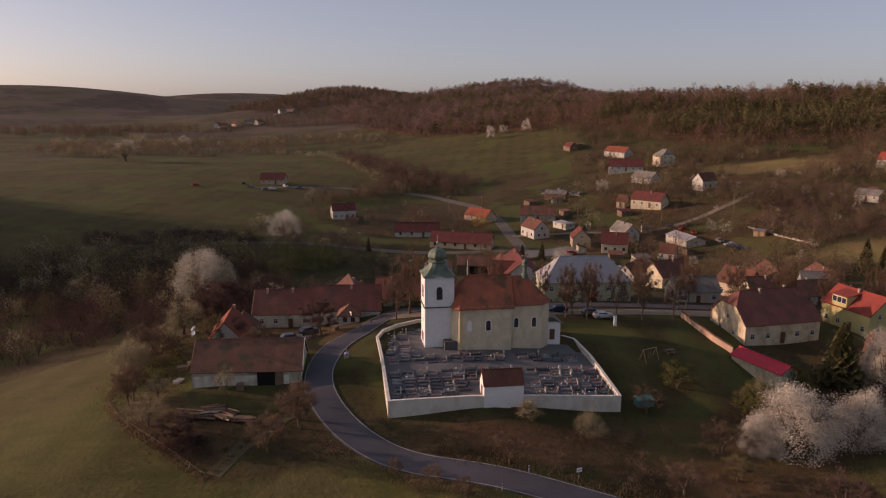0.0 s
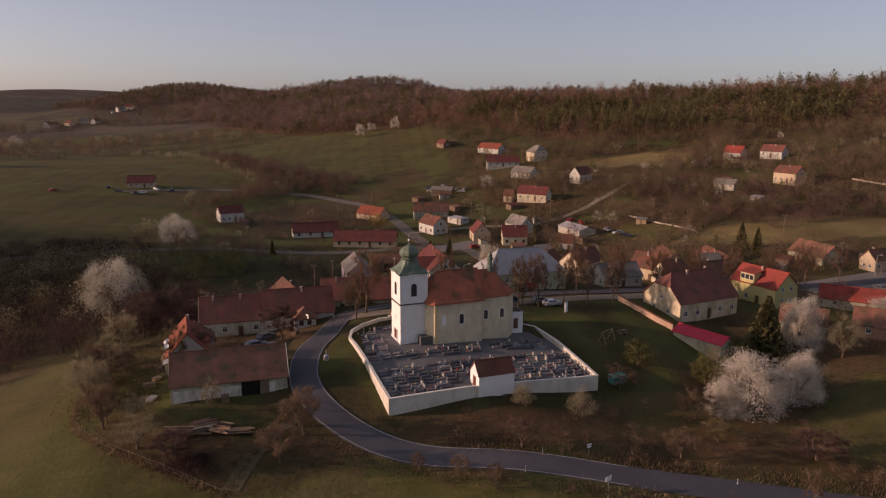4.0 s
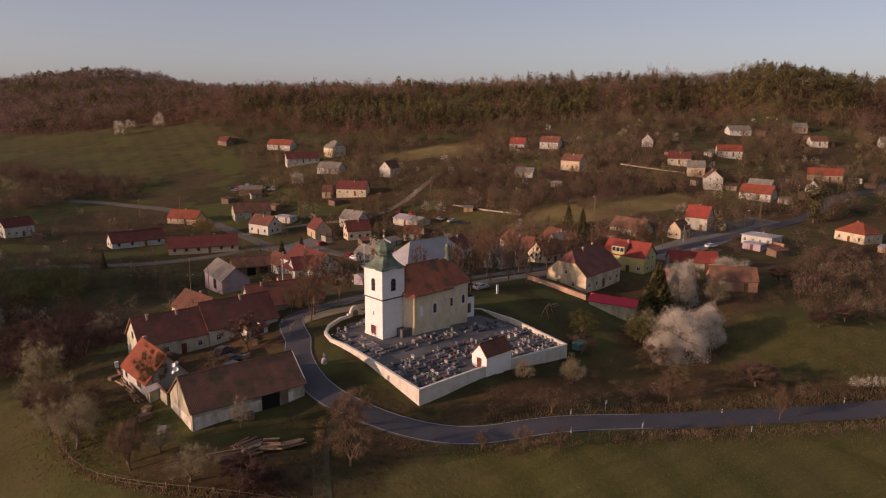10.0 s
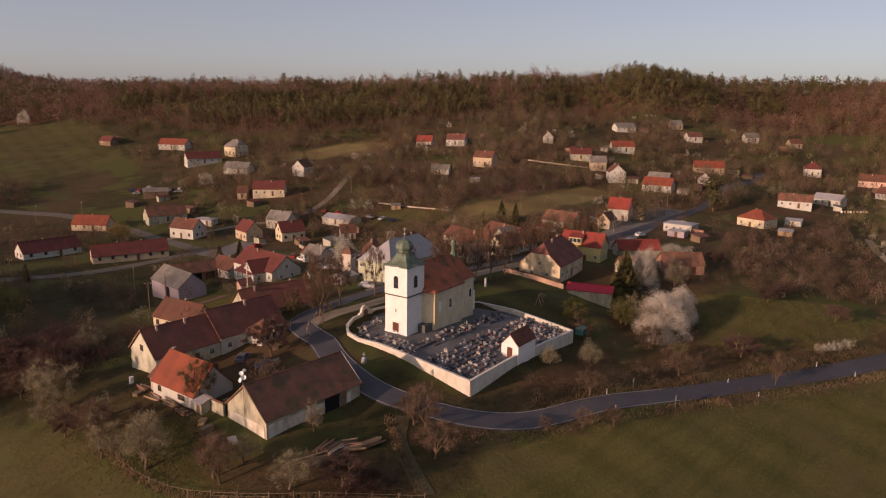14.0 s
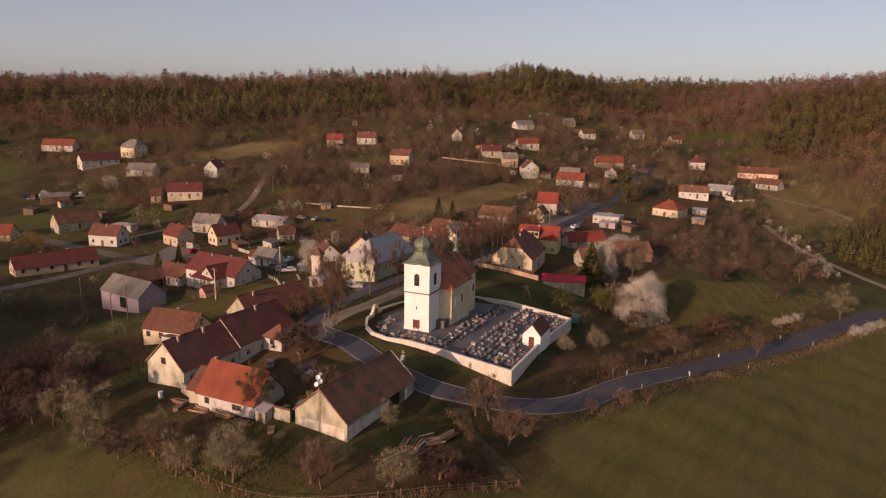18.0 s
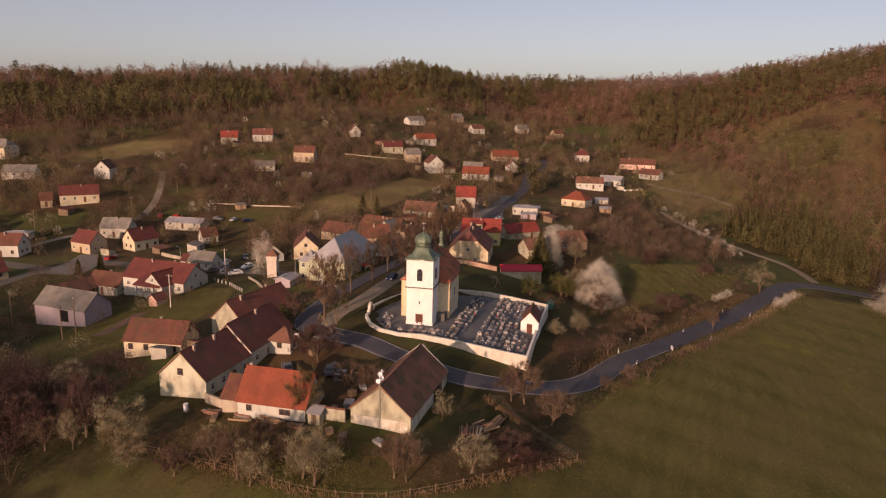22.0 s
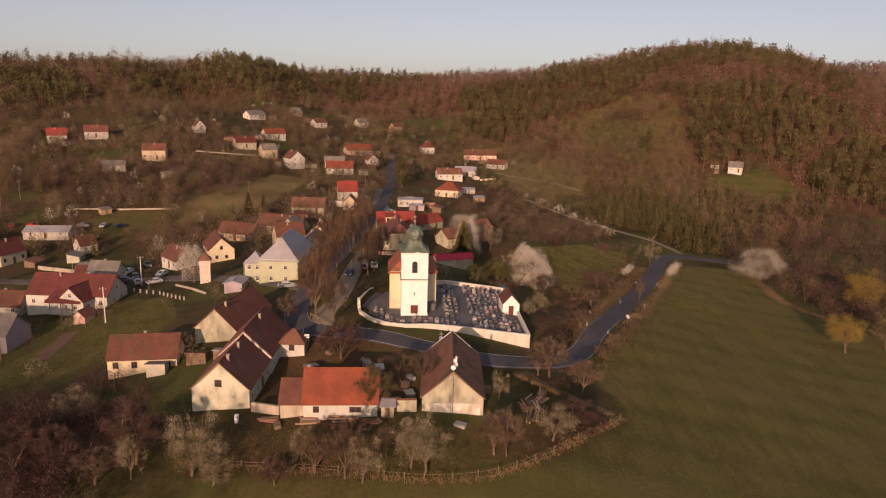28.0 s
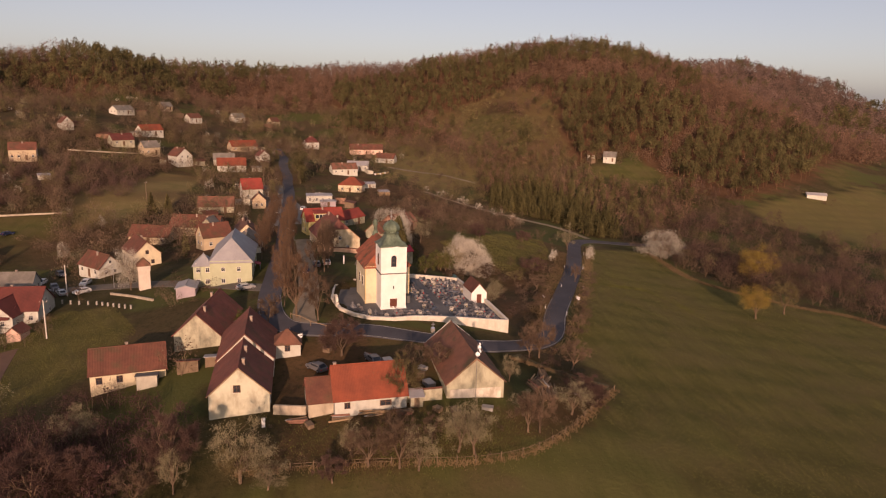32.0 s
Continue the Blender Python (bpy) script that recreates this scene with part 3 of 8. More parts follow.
FRAMED.materials.append(FRAMEB)
PANE = mesh_of(cube(-0.42, 0.42, -0.03, 0.01, 0.08, 0.92), "pane")
PANE.materials.append(GLASS)
SILL = mesh_of(cube(-0.56, 0.56, -0.12, 0.01, -0.06, 0.0), "sill")
SILL.materials.append(FRAMEW)


def window(parent, x, y, z, turn, w, h, dark=False, sill=True):
    f = part("window", FRAMED if dark else FRAME, None, parent, at=(x, y, z), turn=turn, scale=(w, 1, h))
    part("pane", PANE, None, f)
    if sill:
        part("sill", SILL, None, f, scale=(1, 1, 1 / h))


def roof_on(parent, L, W, hw, hr, roof, f=1.0, over=0.4, verge=0.3, thick=0.16, inset=None):
    """Two slopes over a block L by W; f is how high the gable goes (1 gable, 0 full hip)."""
    W2, L2 = W / 2 + over, L / 2 + verge
    drop = over * hr / (W / 2)
    e = hw - drop
    H = hw + hr + 0.1
    zf = e + (H - e) * f
    wf = W2 * (1 - f)
    li = L2 - (inset if inset is not None else W2 * (1 - f) * 0.9)
    for s in (-1, 1):
        pts = [(-L2, s * W2, e), (L2, s * W2, e)]
        if 0 < f < 1:
            pts += [(L2, s * wf, zf), (li, 0, H), (-li, 0, H), (-L2, s * wf, zf)]
        elif f == 0:
            pts += [(li, 0, H), (-li, 0, H)]
        else:
            pts += [(L2, 0, H), (-L2, 0, H)]
        part("roof_slope", slab(bmesh.new(), pts, thick), roof, parent)
    if f < 1:
        for s in (-1, 1):
            part("roof_hip", slab(bmesh.new(), [(s * L2, -wf, zf), (s * L2, wf, zf), (s * li, 0, H)], thick), roof, parent)
    rl = li if f < 1 else L2
    part("ridge", tube(bmesh.new(), (-rl, 0, H + 0.02), (rl, 0, H + 0.02), 0.12, 0.12), roof, parent)


def walls_on(parent, L, W, hw, hr, wall, f=1.0, base=2.5, name="wall"):
    """Walls with gables, closed, standing deep in the ground."""
    bm = bmesh.new()
    l, w = L / 2, W / 2
    prof = [(-w, -base), (w, -base), (w, hw)]
    if f >= 1:
        prof += [(0, hw + hr)]
    elif f > 0:
        prof += [(w * (1 - f), hw + hr * f), (-w * (1 - f), hw + hr * f)]
    prof += [(-w, hw)]
    a = [bm.verts.new((-l, y, z)) for y, z in prof]
    b = [bm.verts.new((l, y, z)) for y, z in prof]
    bm.faces.new(a), bm.faces.new(b[::-1])
    for i in range(len(prof)):
        j = (i + 1) % len(prof)
        bm.faces.new((a[i], b[i], b[j], a[j]))
    return part(name, bm, wall, parent)


def chimney(parent, x, y, z, h=0.75, w=0.42, material=None):
    c = part("chimney", cube(-w / 2, w / 2, -w / 2, w / 2, -1.2, h, 0.02), material or CHIMNEY, parent, at=(x, y, z))
    part("chimney_cap", cube(-w * 0.65, w * 0.65, -w * 0.65, w * 0.65, h, h + 0.12), material or CHIMNEY, c)


def house(x, y, az, L, W, hw, hr, wall, roof, label, f=1.0, wins=(3, 2), storeys=1, chim=1, dark=False, door=True, category="house", name="house", z=None, sides=(1, -1), gables=(1, -1), group="village houses", over=0.35):
    """A village house: walls, tiled slopes, ridge, chimney, windows on the sides and gables, a door."""
    rng = random.Random(int(abs(x * 7 + y * 13)))
    t = thing(name, x, y, z, az, label, category, group)
    if z is None:
        c, s = math.cos(radians(az)), math.sin(radians(az))
        cs = [gz(x + u * L / 2 * c - v * W / 2 * s, y + u * L / 2 * s + v * W / 2 * c) for u in (-1, 1) for v in (-1, 1)]
        t.location.z = 0.6 * sum(cs) / 4 + 0.4 * max(cs)
    walls_on(t, L, W, hw, hr, wall, f)
    roof_on(t, L, W, hw, hr, roof, f, over)
    for k in range(chim):
        chimney(t, (k - (chim - 1) / 2) * L * 0.45 + rng.uniform(-0.1, 0.1) * L, rng.choice((-0.6, 0.6)), hw + hr - 0.4)
    n, g = wins
    for s in sides:
        for st in range(storeys):
            zz = 0.9 + st * 2.8
            if zz + 1.2 > hw:
                continue
            for i in range(n):
                px = (i + 0.5) / n * L - L / 2 + rng.uniform(-0.15, 0.15)
                if door and s == -1 and st == 0 and i == n // 2:
                    part("door", cube(-0.5, 0.5, -0.06, 0.02, -0.3, 2.0), FRAMEB, t, at=(px, -W / 2, 0))
                    continue
                window(t, px, s * W / 2, zz, 0 if s < 0 else 180, 1.0, 1.2, dark)
    for s in gables:
        for st in range(storeys + (1 if hr > 2.6 and f > 0.5 else 0)):
            zz = 0.9 + st * 2.8
            k = g if zz + 1.2 < hw + 0.3 else max(1, g - 1)
            if zz + 1.2 > hw + hr * 0.7:
                continue
            for i in range(k):
                py = ((i + 0.5) / k - 0.5) * W * 0.75
                window(t, s * L / 2, py, zz, 90 * s, 0.9, 1.1, dark)
    return t


# ---- roads ----


def smooth_line(pts, step=2.0):
    """A rounded line through points of the plan."""
    p = [Vector(q) for q in pts]
    p = [2 * p[0] - p[1]] + p + [2 * p[-1] - p[-2]]
    out = []
    for a, b, c, d in zip(p, p[1:], p[2:], p[3:]):
        n = max(2, int((c - b).length / step))
        for i in range(n):
            t = i / n
            out.append(0.5 * (2 * b + (c - a) * t + (2 * a - 5 * b + 4 * c - d) * t * t + (3 * b - a - 3 * c + d) * t ** 3))
    return out + [p[-2]]


def ribbon(name, pts, width, material, lift, label, category="road", kind="structure", across=4, off=0.0):
    """A strip that lies on the ground, with edges that go into it."""
    line = smooth_line(pts)
    bm = bmesh.new()
    rows = []
    for i, p in enumerate(line):
        d = (line[min(i + 1, len(line) - 1)] - line[max(i - 1, 0)]).normalized()
        n = Vector((-d.y, d.x))
        row = []
        for k in range(across + 3):
            u = min(max((k - 1) / across, 0), 1) - 0.5
            q = p + n * (u * width + off)
            z = gz(q.x, q.y) + 0.12 * float(wobble(q.x, q.y, 7.0)) + lift * (1 if 0 < k < across + 2 else -4)
            row.append(bm.verts.new((q.x, q.y, z)))
        rows.append(row)
    for a, b in zip(rows, rows[1:]):
        for k in range(across + 2):
            bm.faces.new((a[k], a[k + 1], b[k + 1], b[k]))
    me = mesh_of(bm, name)
    me.materials.append(material)
    return tagged(new(name, me), label, category, kind=kind)


ROAD = [(122, -6), (118, 12), (115, 28), (112.5, 42), (104, 51), (81, 58.8), (59, 66.4), (38.5, 74.6), (22, 81.5), (7, 87.6), (-3, 91), (-9, 94.5), (-14.3, 99.5), (-18.3, 105.2), (-20.6, 111), (-21, 117),
        (-19.5, 124.5), (-16.3, 132), (-14, 140), (-11, 147), (-3.7, 150.5), (7.8, 152.2), (31, 152.8), (60, 153.6), (106, 156.8), (137, 158.5), (178, 161), (214, 164.5), (232, 166), (250, 169.5), (285, 172), (330, 180)]
ribbon("road", ROAD, 5.0, ASPHALT, 0.14, "winding grey asphalt village road with worn edges")
ribbon("lane", [(-14, 143), (-4, 144.2), (5, 143.6), (30, 145.3), (53, 147), (73, 149)], 4.5, LANE, 0.12, "dusty gravel lane beside the tree row", "lane")
ribbon("side_road", [(15, 153), (24, 166), (32, 178), (40, 196), (45, 218), (46, 240), (44, 262), (32, 270), (1, 267), (-23, 268), (-51, 275), (-90, 272), (-140, 262)], 4.6, OLDROAD, 0.1, "narrow asphalt lane through the lower village", "road")
ribbon("valley_road", [(32, 268), (30, 298), (27, 337), (20, 368), (10, 385), (-15, 410), (-60, 420), (-110, 405)], 5.2, OLDROAD, 0.1, "grey asphalt road climbing out of the valley")
ribbon("track", [(30, 300), (60, 300), (84, 292), (110, 300), (150, 330)], 3.0, LANE, 0.1, "gravel track between gardens", "track")
ribbon("orchard_lane", [(118, 41), (135, 47), (148, 59), (164, 73), (186, 86), (212, 96)], 2.6, LANE, 0.1, "pale gravel lane behind the orchard meadow", "lane")
ribbon("hill_track", [(247, 63), (258, 72), (266, 78), (278, 95), (292, 110)], 2.2, LANE, 0.1, "pale earth track over the hillside meadow", "track")
ribbon("village_square", [(28, 262), (36, 264), (45, 267), (53, 271)], 13, mat("dusty_asphalt", (0.16, 0.145, 0.13), s1=0.12, s2=2, pos=True), 0.13, "wide worn asphalt square in the lower village", "square")
ribbon("forecourt", [(108, 153), (125, 157), (150, 162), (172, 168), (205, 172)], 15, mat("dusty_asphalt", (0.16, 0.145, 0.13), s1=0.12, s2=2, pos=True), 0.1, "wide worn asphalt forecourt", "forecourt")
for off in (-2.3, 2.3):
    ribbon("edge_line", ROAD[8:22], 0.1, mat("worn_road_paint", (0.26, 0.26, 0.25), s1=1, s2=6), 0.17, "thin white painted line along the road's edge", "road marking", across=1, off=off)

# ---- church ----
CX, CY, CZ, CAZ = -0.9, 126.3, -1.0, 9.0
church = thing("church", CX, CY, CZ, CAZ, "village church with white tower, cream nave and red roof", "church")
T = 2.65
tower = part("tower", prism(bmesh.new(), [(-T, -T), (T, -T), (T, T), (-T, T)], -2, 13.3), CHURCHWHITE, church)
part("plinth", prism(bmesh.new(), [(-T - 0.08, -T - 0.08), (T + 0.08, -T - 0.08), (T + 0.08, T + 0.08), (-T - 0.08, T + 0.08)], -2, 0.5), CHURCHWHITE, tower)
SLATE = mat("dark_cornice_tin", (0.09, 0.085, 0.08), rough=0.6)
part("string_course", prism(bmesh.new(), [(-T - 0.22, -T - 0.22), (T + 0.22, -T - 0.22), (T + 0.22, T + 0.22), (-T - 0.22, T + 0.22)], 7.45, 7.62), SLATE, tower)
for s in (-1, 1):
    for q in (-1, 1):
        part("pilaster", cube(s * T - 0.28 if s > 0 else -T - 0.05, T + 0.05 if s > 0 else -T + 0.28, q * T - 0.28 if q > 0 else -T - 0.05, T + 0.05 if q > 0 else -T + 0.28, 7.65, 13.1), CHURCHWHITE, tower)


def tower_roof():
    """A flared bell roof on a square eave that turns into an eight-sided dome."""
    bm = bmesh.new()
    prof = [(2.98, 13.1, 1.0), (2.95, 13.25, 1.0), (2.5, 13.6, 0.9), (2.02, 14.15, 0.7), (1.62, 14.8, 0.5), (1.36, 15.4, 0.3), (1.5, 15.5, 0.2),
            (1.52, 15.62, 0.15), (1.24, 15.68, 0.1), (1.22, 16.0, 0.0), (1.56, 16.12, 0.0), (1.68, 16.5, 0.0), (1.62, 16.95, 0.0), (1.36, 17.45, 0.0), (0.9, 17.85, 0.0), (0.35, 18.1, 0.0), (0.12, 18.4, 0.0)]
    n = 32
    loops = []
    for r, z, sq in prof:
        lp = []
        for i in range(n):
            a = 2 * math.pi * i / n
            square = 1 / max(abs(math.cos(a)), abs(math.sin(a)))
            octa = 1.0 / math.cos((a + math.pi / 8) % (math.pi / 4) - math.pi / 8)
            k = sq * square + (1 - sq) * octa
            lift = 0.28 * sq * max(0.0, math.cos(2 * a * 2)) if z < 13.5 else 0.0
            lp.append(bm.verts.new((r * k * math.cos(a), r * k * math.sin(a), z + lift)))
        loops.append(lp)
    for a, b in zip(loops, loops[1:]):
        for i in range(n):
            j = (i + 1) % n
            bm.faces.new((a[i], a[j], b[j], b[i]))
    bm.faces.new(loops[0][::-1]), bm.faces.new(loops[-1])
    return bm


bell = part("bell_roof", tower_roof(), COPPER, tower, "green weathered copper bell roof")
fin = part("finial", lathe(bmesh.new(), [(0.06, 18.3), (0.06, 18.7), (0.2, 18.85), (0.24, 19.0), (0.18, 19.18), (0.05, 19.3), (0.04, 20.4)], 8), METAL, bell)
cross = bmesh.new()
box(cross, -0.05, 0.05, -0.35, 0.35, 19.95, 20.05)
part("cross_arm", cross, METAL, fin)


def arched(parent, x, y, z, turn, w, h, reveal=True):
    if reveal:
        o = part("window", arch_mesh(w, h, 0.07, 0.14), CHURCHWHITE, parent, at=(x, y, z), turn=turn)
    else:
        o = part("window", arch_mesh(w, h, 0.05, 0.05), FRAMEB, parent, at=(x, y, z), turn=turn)
    part("pane", arch_mesh(w, h, 0.085), GLASS, o)
    for k in (0.35, 0.7):
        part("bar", cube(-w / 2, w / 2, -0.11, -0.08, h * k, h * k + 0.05), FRAMEB, o)


for dx, dy, a in ((0, -T, 0), (T, 0, 90), (0, T, 180), (-T, 0, 270)):
    arched(tower, dx, dy, 9.0, a, 1.0, 2.3, False)
gate = part("door", cube(-0.75, 0.75, -0.05, 0.02, -0.2, 2.15), DOORRED, tower, "red-brown panelled wooden door", at=(-T, 0, 0.0), turn=270)
for s in (-1, 1):
    part("door_panel", cube(s * 0.38 - 0.28, s * 0.38 + 0.28, -0.08, -0.04, 0.2, 1.9, 0.02), DOORRED, gate)
part("door_surround", cube(-0.98, -0.76, -0.12, 0.02, -0.2, 2.3), CHURCHWHITE, tower, at=(-T, 0, 0), turn=270)
part("door_surround", cube(0.76, 0.98, -0.12, 0.02, -0.2, 2.3), CHURCHWHITE, tower, at=(-T, 0, 0), turn=270)
part("slit_window", cube(-0.1, 0.1, -0.03, 0.02, 4.2, 4.9), GLASS, tower, at=(-T, 0, 0), turn=270)
# nave and chancel in the church's own axes: x runs east from the tower
NX0, NX1, NW, NE = 2.2, 13.0, 4.75, 8.0
nave = part("nave", prism(bmesh.new(), [(NX0 + 1.2, -NW), (NX1, -NW), (NX1, NW + 0.2), (NX0, NW + 0.2), (NX0, -NW + 1.2)], -2, NE), CREAM, church, "cream rendered nave with faded patches")
CX1, CW = 21.0, 3.7
chancel = part("chancel", prism(bmesh.new(), [(NX1 - 0.1, -CW), (CX1 - 2, -CW), (CX1, -CW + 2), (CX1, CW - 2), (CX1 - 2, CW), (NX1 - 0.1, CW)], -2, NE - 0.1), CREAM, church)
part("cornice", prism(bmesh.new(), [(NX0 + 1.1, -NW - 0.15), (NX1 + 0.1, -NW - 0.15), (NX1 + 0.1, NW + 0.15), (NX0 + 1.1, NW + 0.15)], NE - 0.35, NE - 0.05), CREAM, nave)
part("corner_pilaster", cube(NX0 + 1.15, NX0 + 1.75, -NW - 0.08, -NW + 0.08, -1, NE - 0.1), OCHRE, nave)
part("corner_pilaster", cube(NX0 - 0.06, NX0 + 0.6, NW + 0.1, NW + 0.28, -1, NE - 0.1), OCHRE, nave)
RZ = 12.6
o, g = NW + 0.45, NE - 0.35
part("roof_slope", slab(bmesh.new(), [(NX0 - 0.2, -o + 1.2, g), (NX0 + 1.0, -o, g), (NX1 + 0.4, -o, g), (NX1 + 1.0, 0, RZ), (NX0 + 3.2, 0, RZ)], 0.18), R_CHURCH, nave)
part("roof_slope", slab(bmesh.new(), [(NX0 - 0.2, o + 0.2, g), (NX1 + 0.4, o + 0.2, g), (NX1 + 1.0, 0, RZ), (NX0 + 3.2, 0, RZ)], 0.18), R_CHURCH, nave)
part("roof_hip", slab(bmesh.new(), [(NX0 - 0.2, -o + 1.2, g), (NX0 - 0.2, o + 0.2, g), (NX0 + 3.2, 0, RZ)], 0.18), R_CHURCH, nave)
co, RC = CW + 0.4, RZ - 0.25
for s in (-1, 1):
    part("roof_slope", slab(bmesh.new(), [(NX1 + 0.2, s * co, g), (CX1 - 1.9, s * co, g), (CX1 - 4.2, 0, RC), (NX1 + 0.2, 0, RC)], 0.18), R_CHURCH, chancel)
    part("roof_hip", slab(bmesh.new(), [(CX1 - 1.9, s * co, g), (CX1 + 0.4, s * (co - 2.2), g), (CX1 - 4.2, 0, RC)], 0.18), R_CHURCH, chancel)
part("roof_hip", slab(bmesh.new(), [(CX1 + 0.4, -co + 2.2, g), (CX1 + 0.4, co - 2.2, g), (CX1 - 4.2, 0, RC)], 0.18), R_CHURCH, chancel)
part("ridge", tube(bmesh.new(), (NX0 + 3.2, 0, RZ + 0.03), (NX1 + 1.0, 0, RZ + 0.03), 0.14, 0.14), R_CHURCH, nave)
for px, c in ((5.2, False), (8.7, True)):
    if c:
        arched(nave, px, -NW, 3.4, 0, 0.85, 1.9)
    else:
        part("blind_window", arch_mesh(0.85, 2.0, 0.05), CHURCHWHITE, nave, at=(px, -NW, 3.4))
    arched(nave, px, NW + 0.2, 3.4, 180, 0.85, 1.9)
for px in (14.2, 17.6):
    arched(chancel, px, -CW, 3.4, 0, 0.8, 1.8)
    arched(chancel, px, CW, 3.4, 180, 0.8, 1.8)
turret = part("ridge_turret", lathe(bmesh.new(), [(0.75, RC - 0.6), (0.6, RC + 0.3), (0.42, RC + 0.5), (0.42, RC + 1.7), (0.62, RC + 1.8), (0.66, RC + 1.95), (0.45, RC + 2.3), (0.5, RC + 2.6), (0.35, RC + 2.95), (0.08, RC + 3.15)], 8, 0.5), COPPER, chancel, "small dark ridge turret with a green cap", at=(16.6, 0, 0))
part("finial", lathe(bmesh.new(), [(0.03, RC + 3.1), (0.03, RC + 4.6)], 6), METAL, turret)
sac = part("sacristy", cube(20.6, 23.6, -1.2, 3.2, -2, 3.2), CHURCHWHITE, church, "low white sacristy with a lean-to roof")
part("roof_slope", slab(bmesh.new(), [(20.8, -1.6, 5.0), (24.0, -1.6, 3.1), (24.0, 3.6, 3.1), (20.8, 3.6, 5.0)], 0.15), R_GREY, sac)
part("door", cube(-0.5, 0.5, -0.05, 0.02, -0.2, 1.9), FRAMEB, sac, at=(22.0, -1.2, 0))
part("stone_bench", cube(NX0 - 1.5, NX0 + 1.0, -NW + 0.3, -T - 0.1, -0.5, 1.5), mat("dark_grey_stone", (0.1, 0.095, 0.09), s1=1, s2=8), church, "dark grey stair wall between tower and nave")

# ---- churchyard ----


def yard_z(x, y):
    """The churchyard's own slope."""
    return -1.05 - 0.07 * max(0.0, x - 5) + 0.128 * min(0.0, y - 120.5)


yb = bmesh.new()
vs = [yb.verts.new((x, y, yard_z(x, y))) for x, y in YARD]
yb.faces.new(vs)
bmesh.ops.triangulate(yb, faces=yb.faces)
bmesh.ops.subdivide_edges(yb, edges=yb.edges, cuts=5, use_grid_fill=True)
for v in yb.verts:
    v.co.z = yard_z(v.co.x, v.co.y)
sk = bmesh.ops.extrude_edge_only(yb, edges=[e for e in yb.edges if e.is_boundary])
for v in sk["geom"]:
    if isinstance(v, bmesh.types.BMVert):
        v.co.z -= 5
ym = mesh_of(yb, "churchyard_ground")
ym.materials.append(mat("trodden_gravel", (0.12, 0.118, 0.12), rough=0.95, var=0.3, s1=0.3, s2=3, pos=True))
tagged(new("churchyard_ground", ym), "terraced churchyard ground of grey gravel", "ground", kind="structure")


def yard_wall():
    """The wall round the churchyard, in straight lengths with a coping."""
    wall = thing("churchyard_wall", 0, 0, 0, 0, "white limewashed churchyard wall with a sloping coping", "wall")
    rounded = [Vector(p) for p in YARD]
    n = len(rounded)
    gap = 4
    for i in range(n):
        a, b = rounded[i], rounded[(i + 1) % n]
        d = (b - a).normalized()
        k = Vector((-d.y, d.x)) * 0.2
        m = max(1, int((b - a).length / 4))
        for (dz0, dz1, w, nm) in ((-5.0, 0.0, 1.0, "wall_length"), (0.0, 0.1, 1.18, "coping")):
            bm = bmesh.new()
            rows = []
            for j in range(m + 1):
                p = a.lerp(b, j / m)
                if j == m:
                    p = p + d * 0.12
                top = yard_z(p.x, p.y) + 0.95 + 0.03 * math.sin(p.x * 1.7 + p.y)
                rows.append([bm.verts.new((q.x, q.y, z)) for q, z in ((p - k * w, top + dz0), (p + k * w, top + dz0), (p + k * w, top + dz1), (p - k * w, top + dz1))])
            for r, s in zip(rows, rows[1:]):
                for q in range(4):
                    bm.faces.new((r[q], r[(q + 1) % 4], s[(q + 1) % 4], s[q]))
            bm.faces.new(rows[0][::-1]), bm.faces.new(rows[-1])
            part(nm, bm, YWALL if dz1 == 0 else COPING, wall)
    z = yard_z(-1.5, 137.4)
    gateway = part("gateway", arch_mesh(2.6, 2.9, 0.5), YWALL, wall, "white gateway with a rounded head", at=(-1.5, 138.0, z - 0.2), turn=14)
    part("gate_leaf", arch_mesh(1.5, 2.1, 0.56), WOOD, gateway, "dark wooden gate leaf")
    for q in (-1.62, 1.62):
        part("gate_pier", cube(q - 0.3, q + 0.3, -0.55, 0.05, -1.5, 1.6, 0.08), YWALL, gateway)


YWALL = plaster("yard_wall_limewash", (0.6, 0.56, 0.48), (0.42, 0.36, 0.28), 0.6)
COPING = mat("wall_coping", (0.6, 0.56, 0.5), rough=0.9, s1=0.8, s2=6)
yard_wall()

morgue = thing("mortuary_chapel", 9.6, 106.3, -3.0, 8.0, "small white mortuary chapel with a brown tiled saddle roof", "chapel")
walls_on(morgue, 6.4, 3.6, 2.5, 1.9, CHURCHWHITE)
roof_on(morgue, 6.4, 3.6, 2.5, 1.9, R_OLD, 1.0, 0.15, 0.12)
part("door", cube(-0.55, 0.55, -0.05, 0.02, -0.1, 1.9), DOORRED, morgue, at=(-3.2, 0, 0), turn=270)

# graves: rows run across the yard, headstones at the east end of each plot


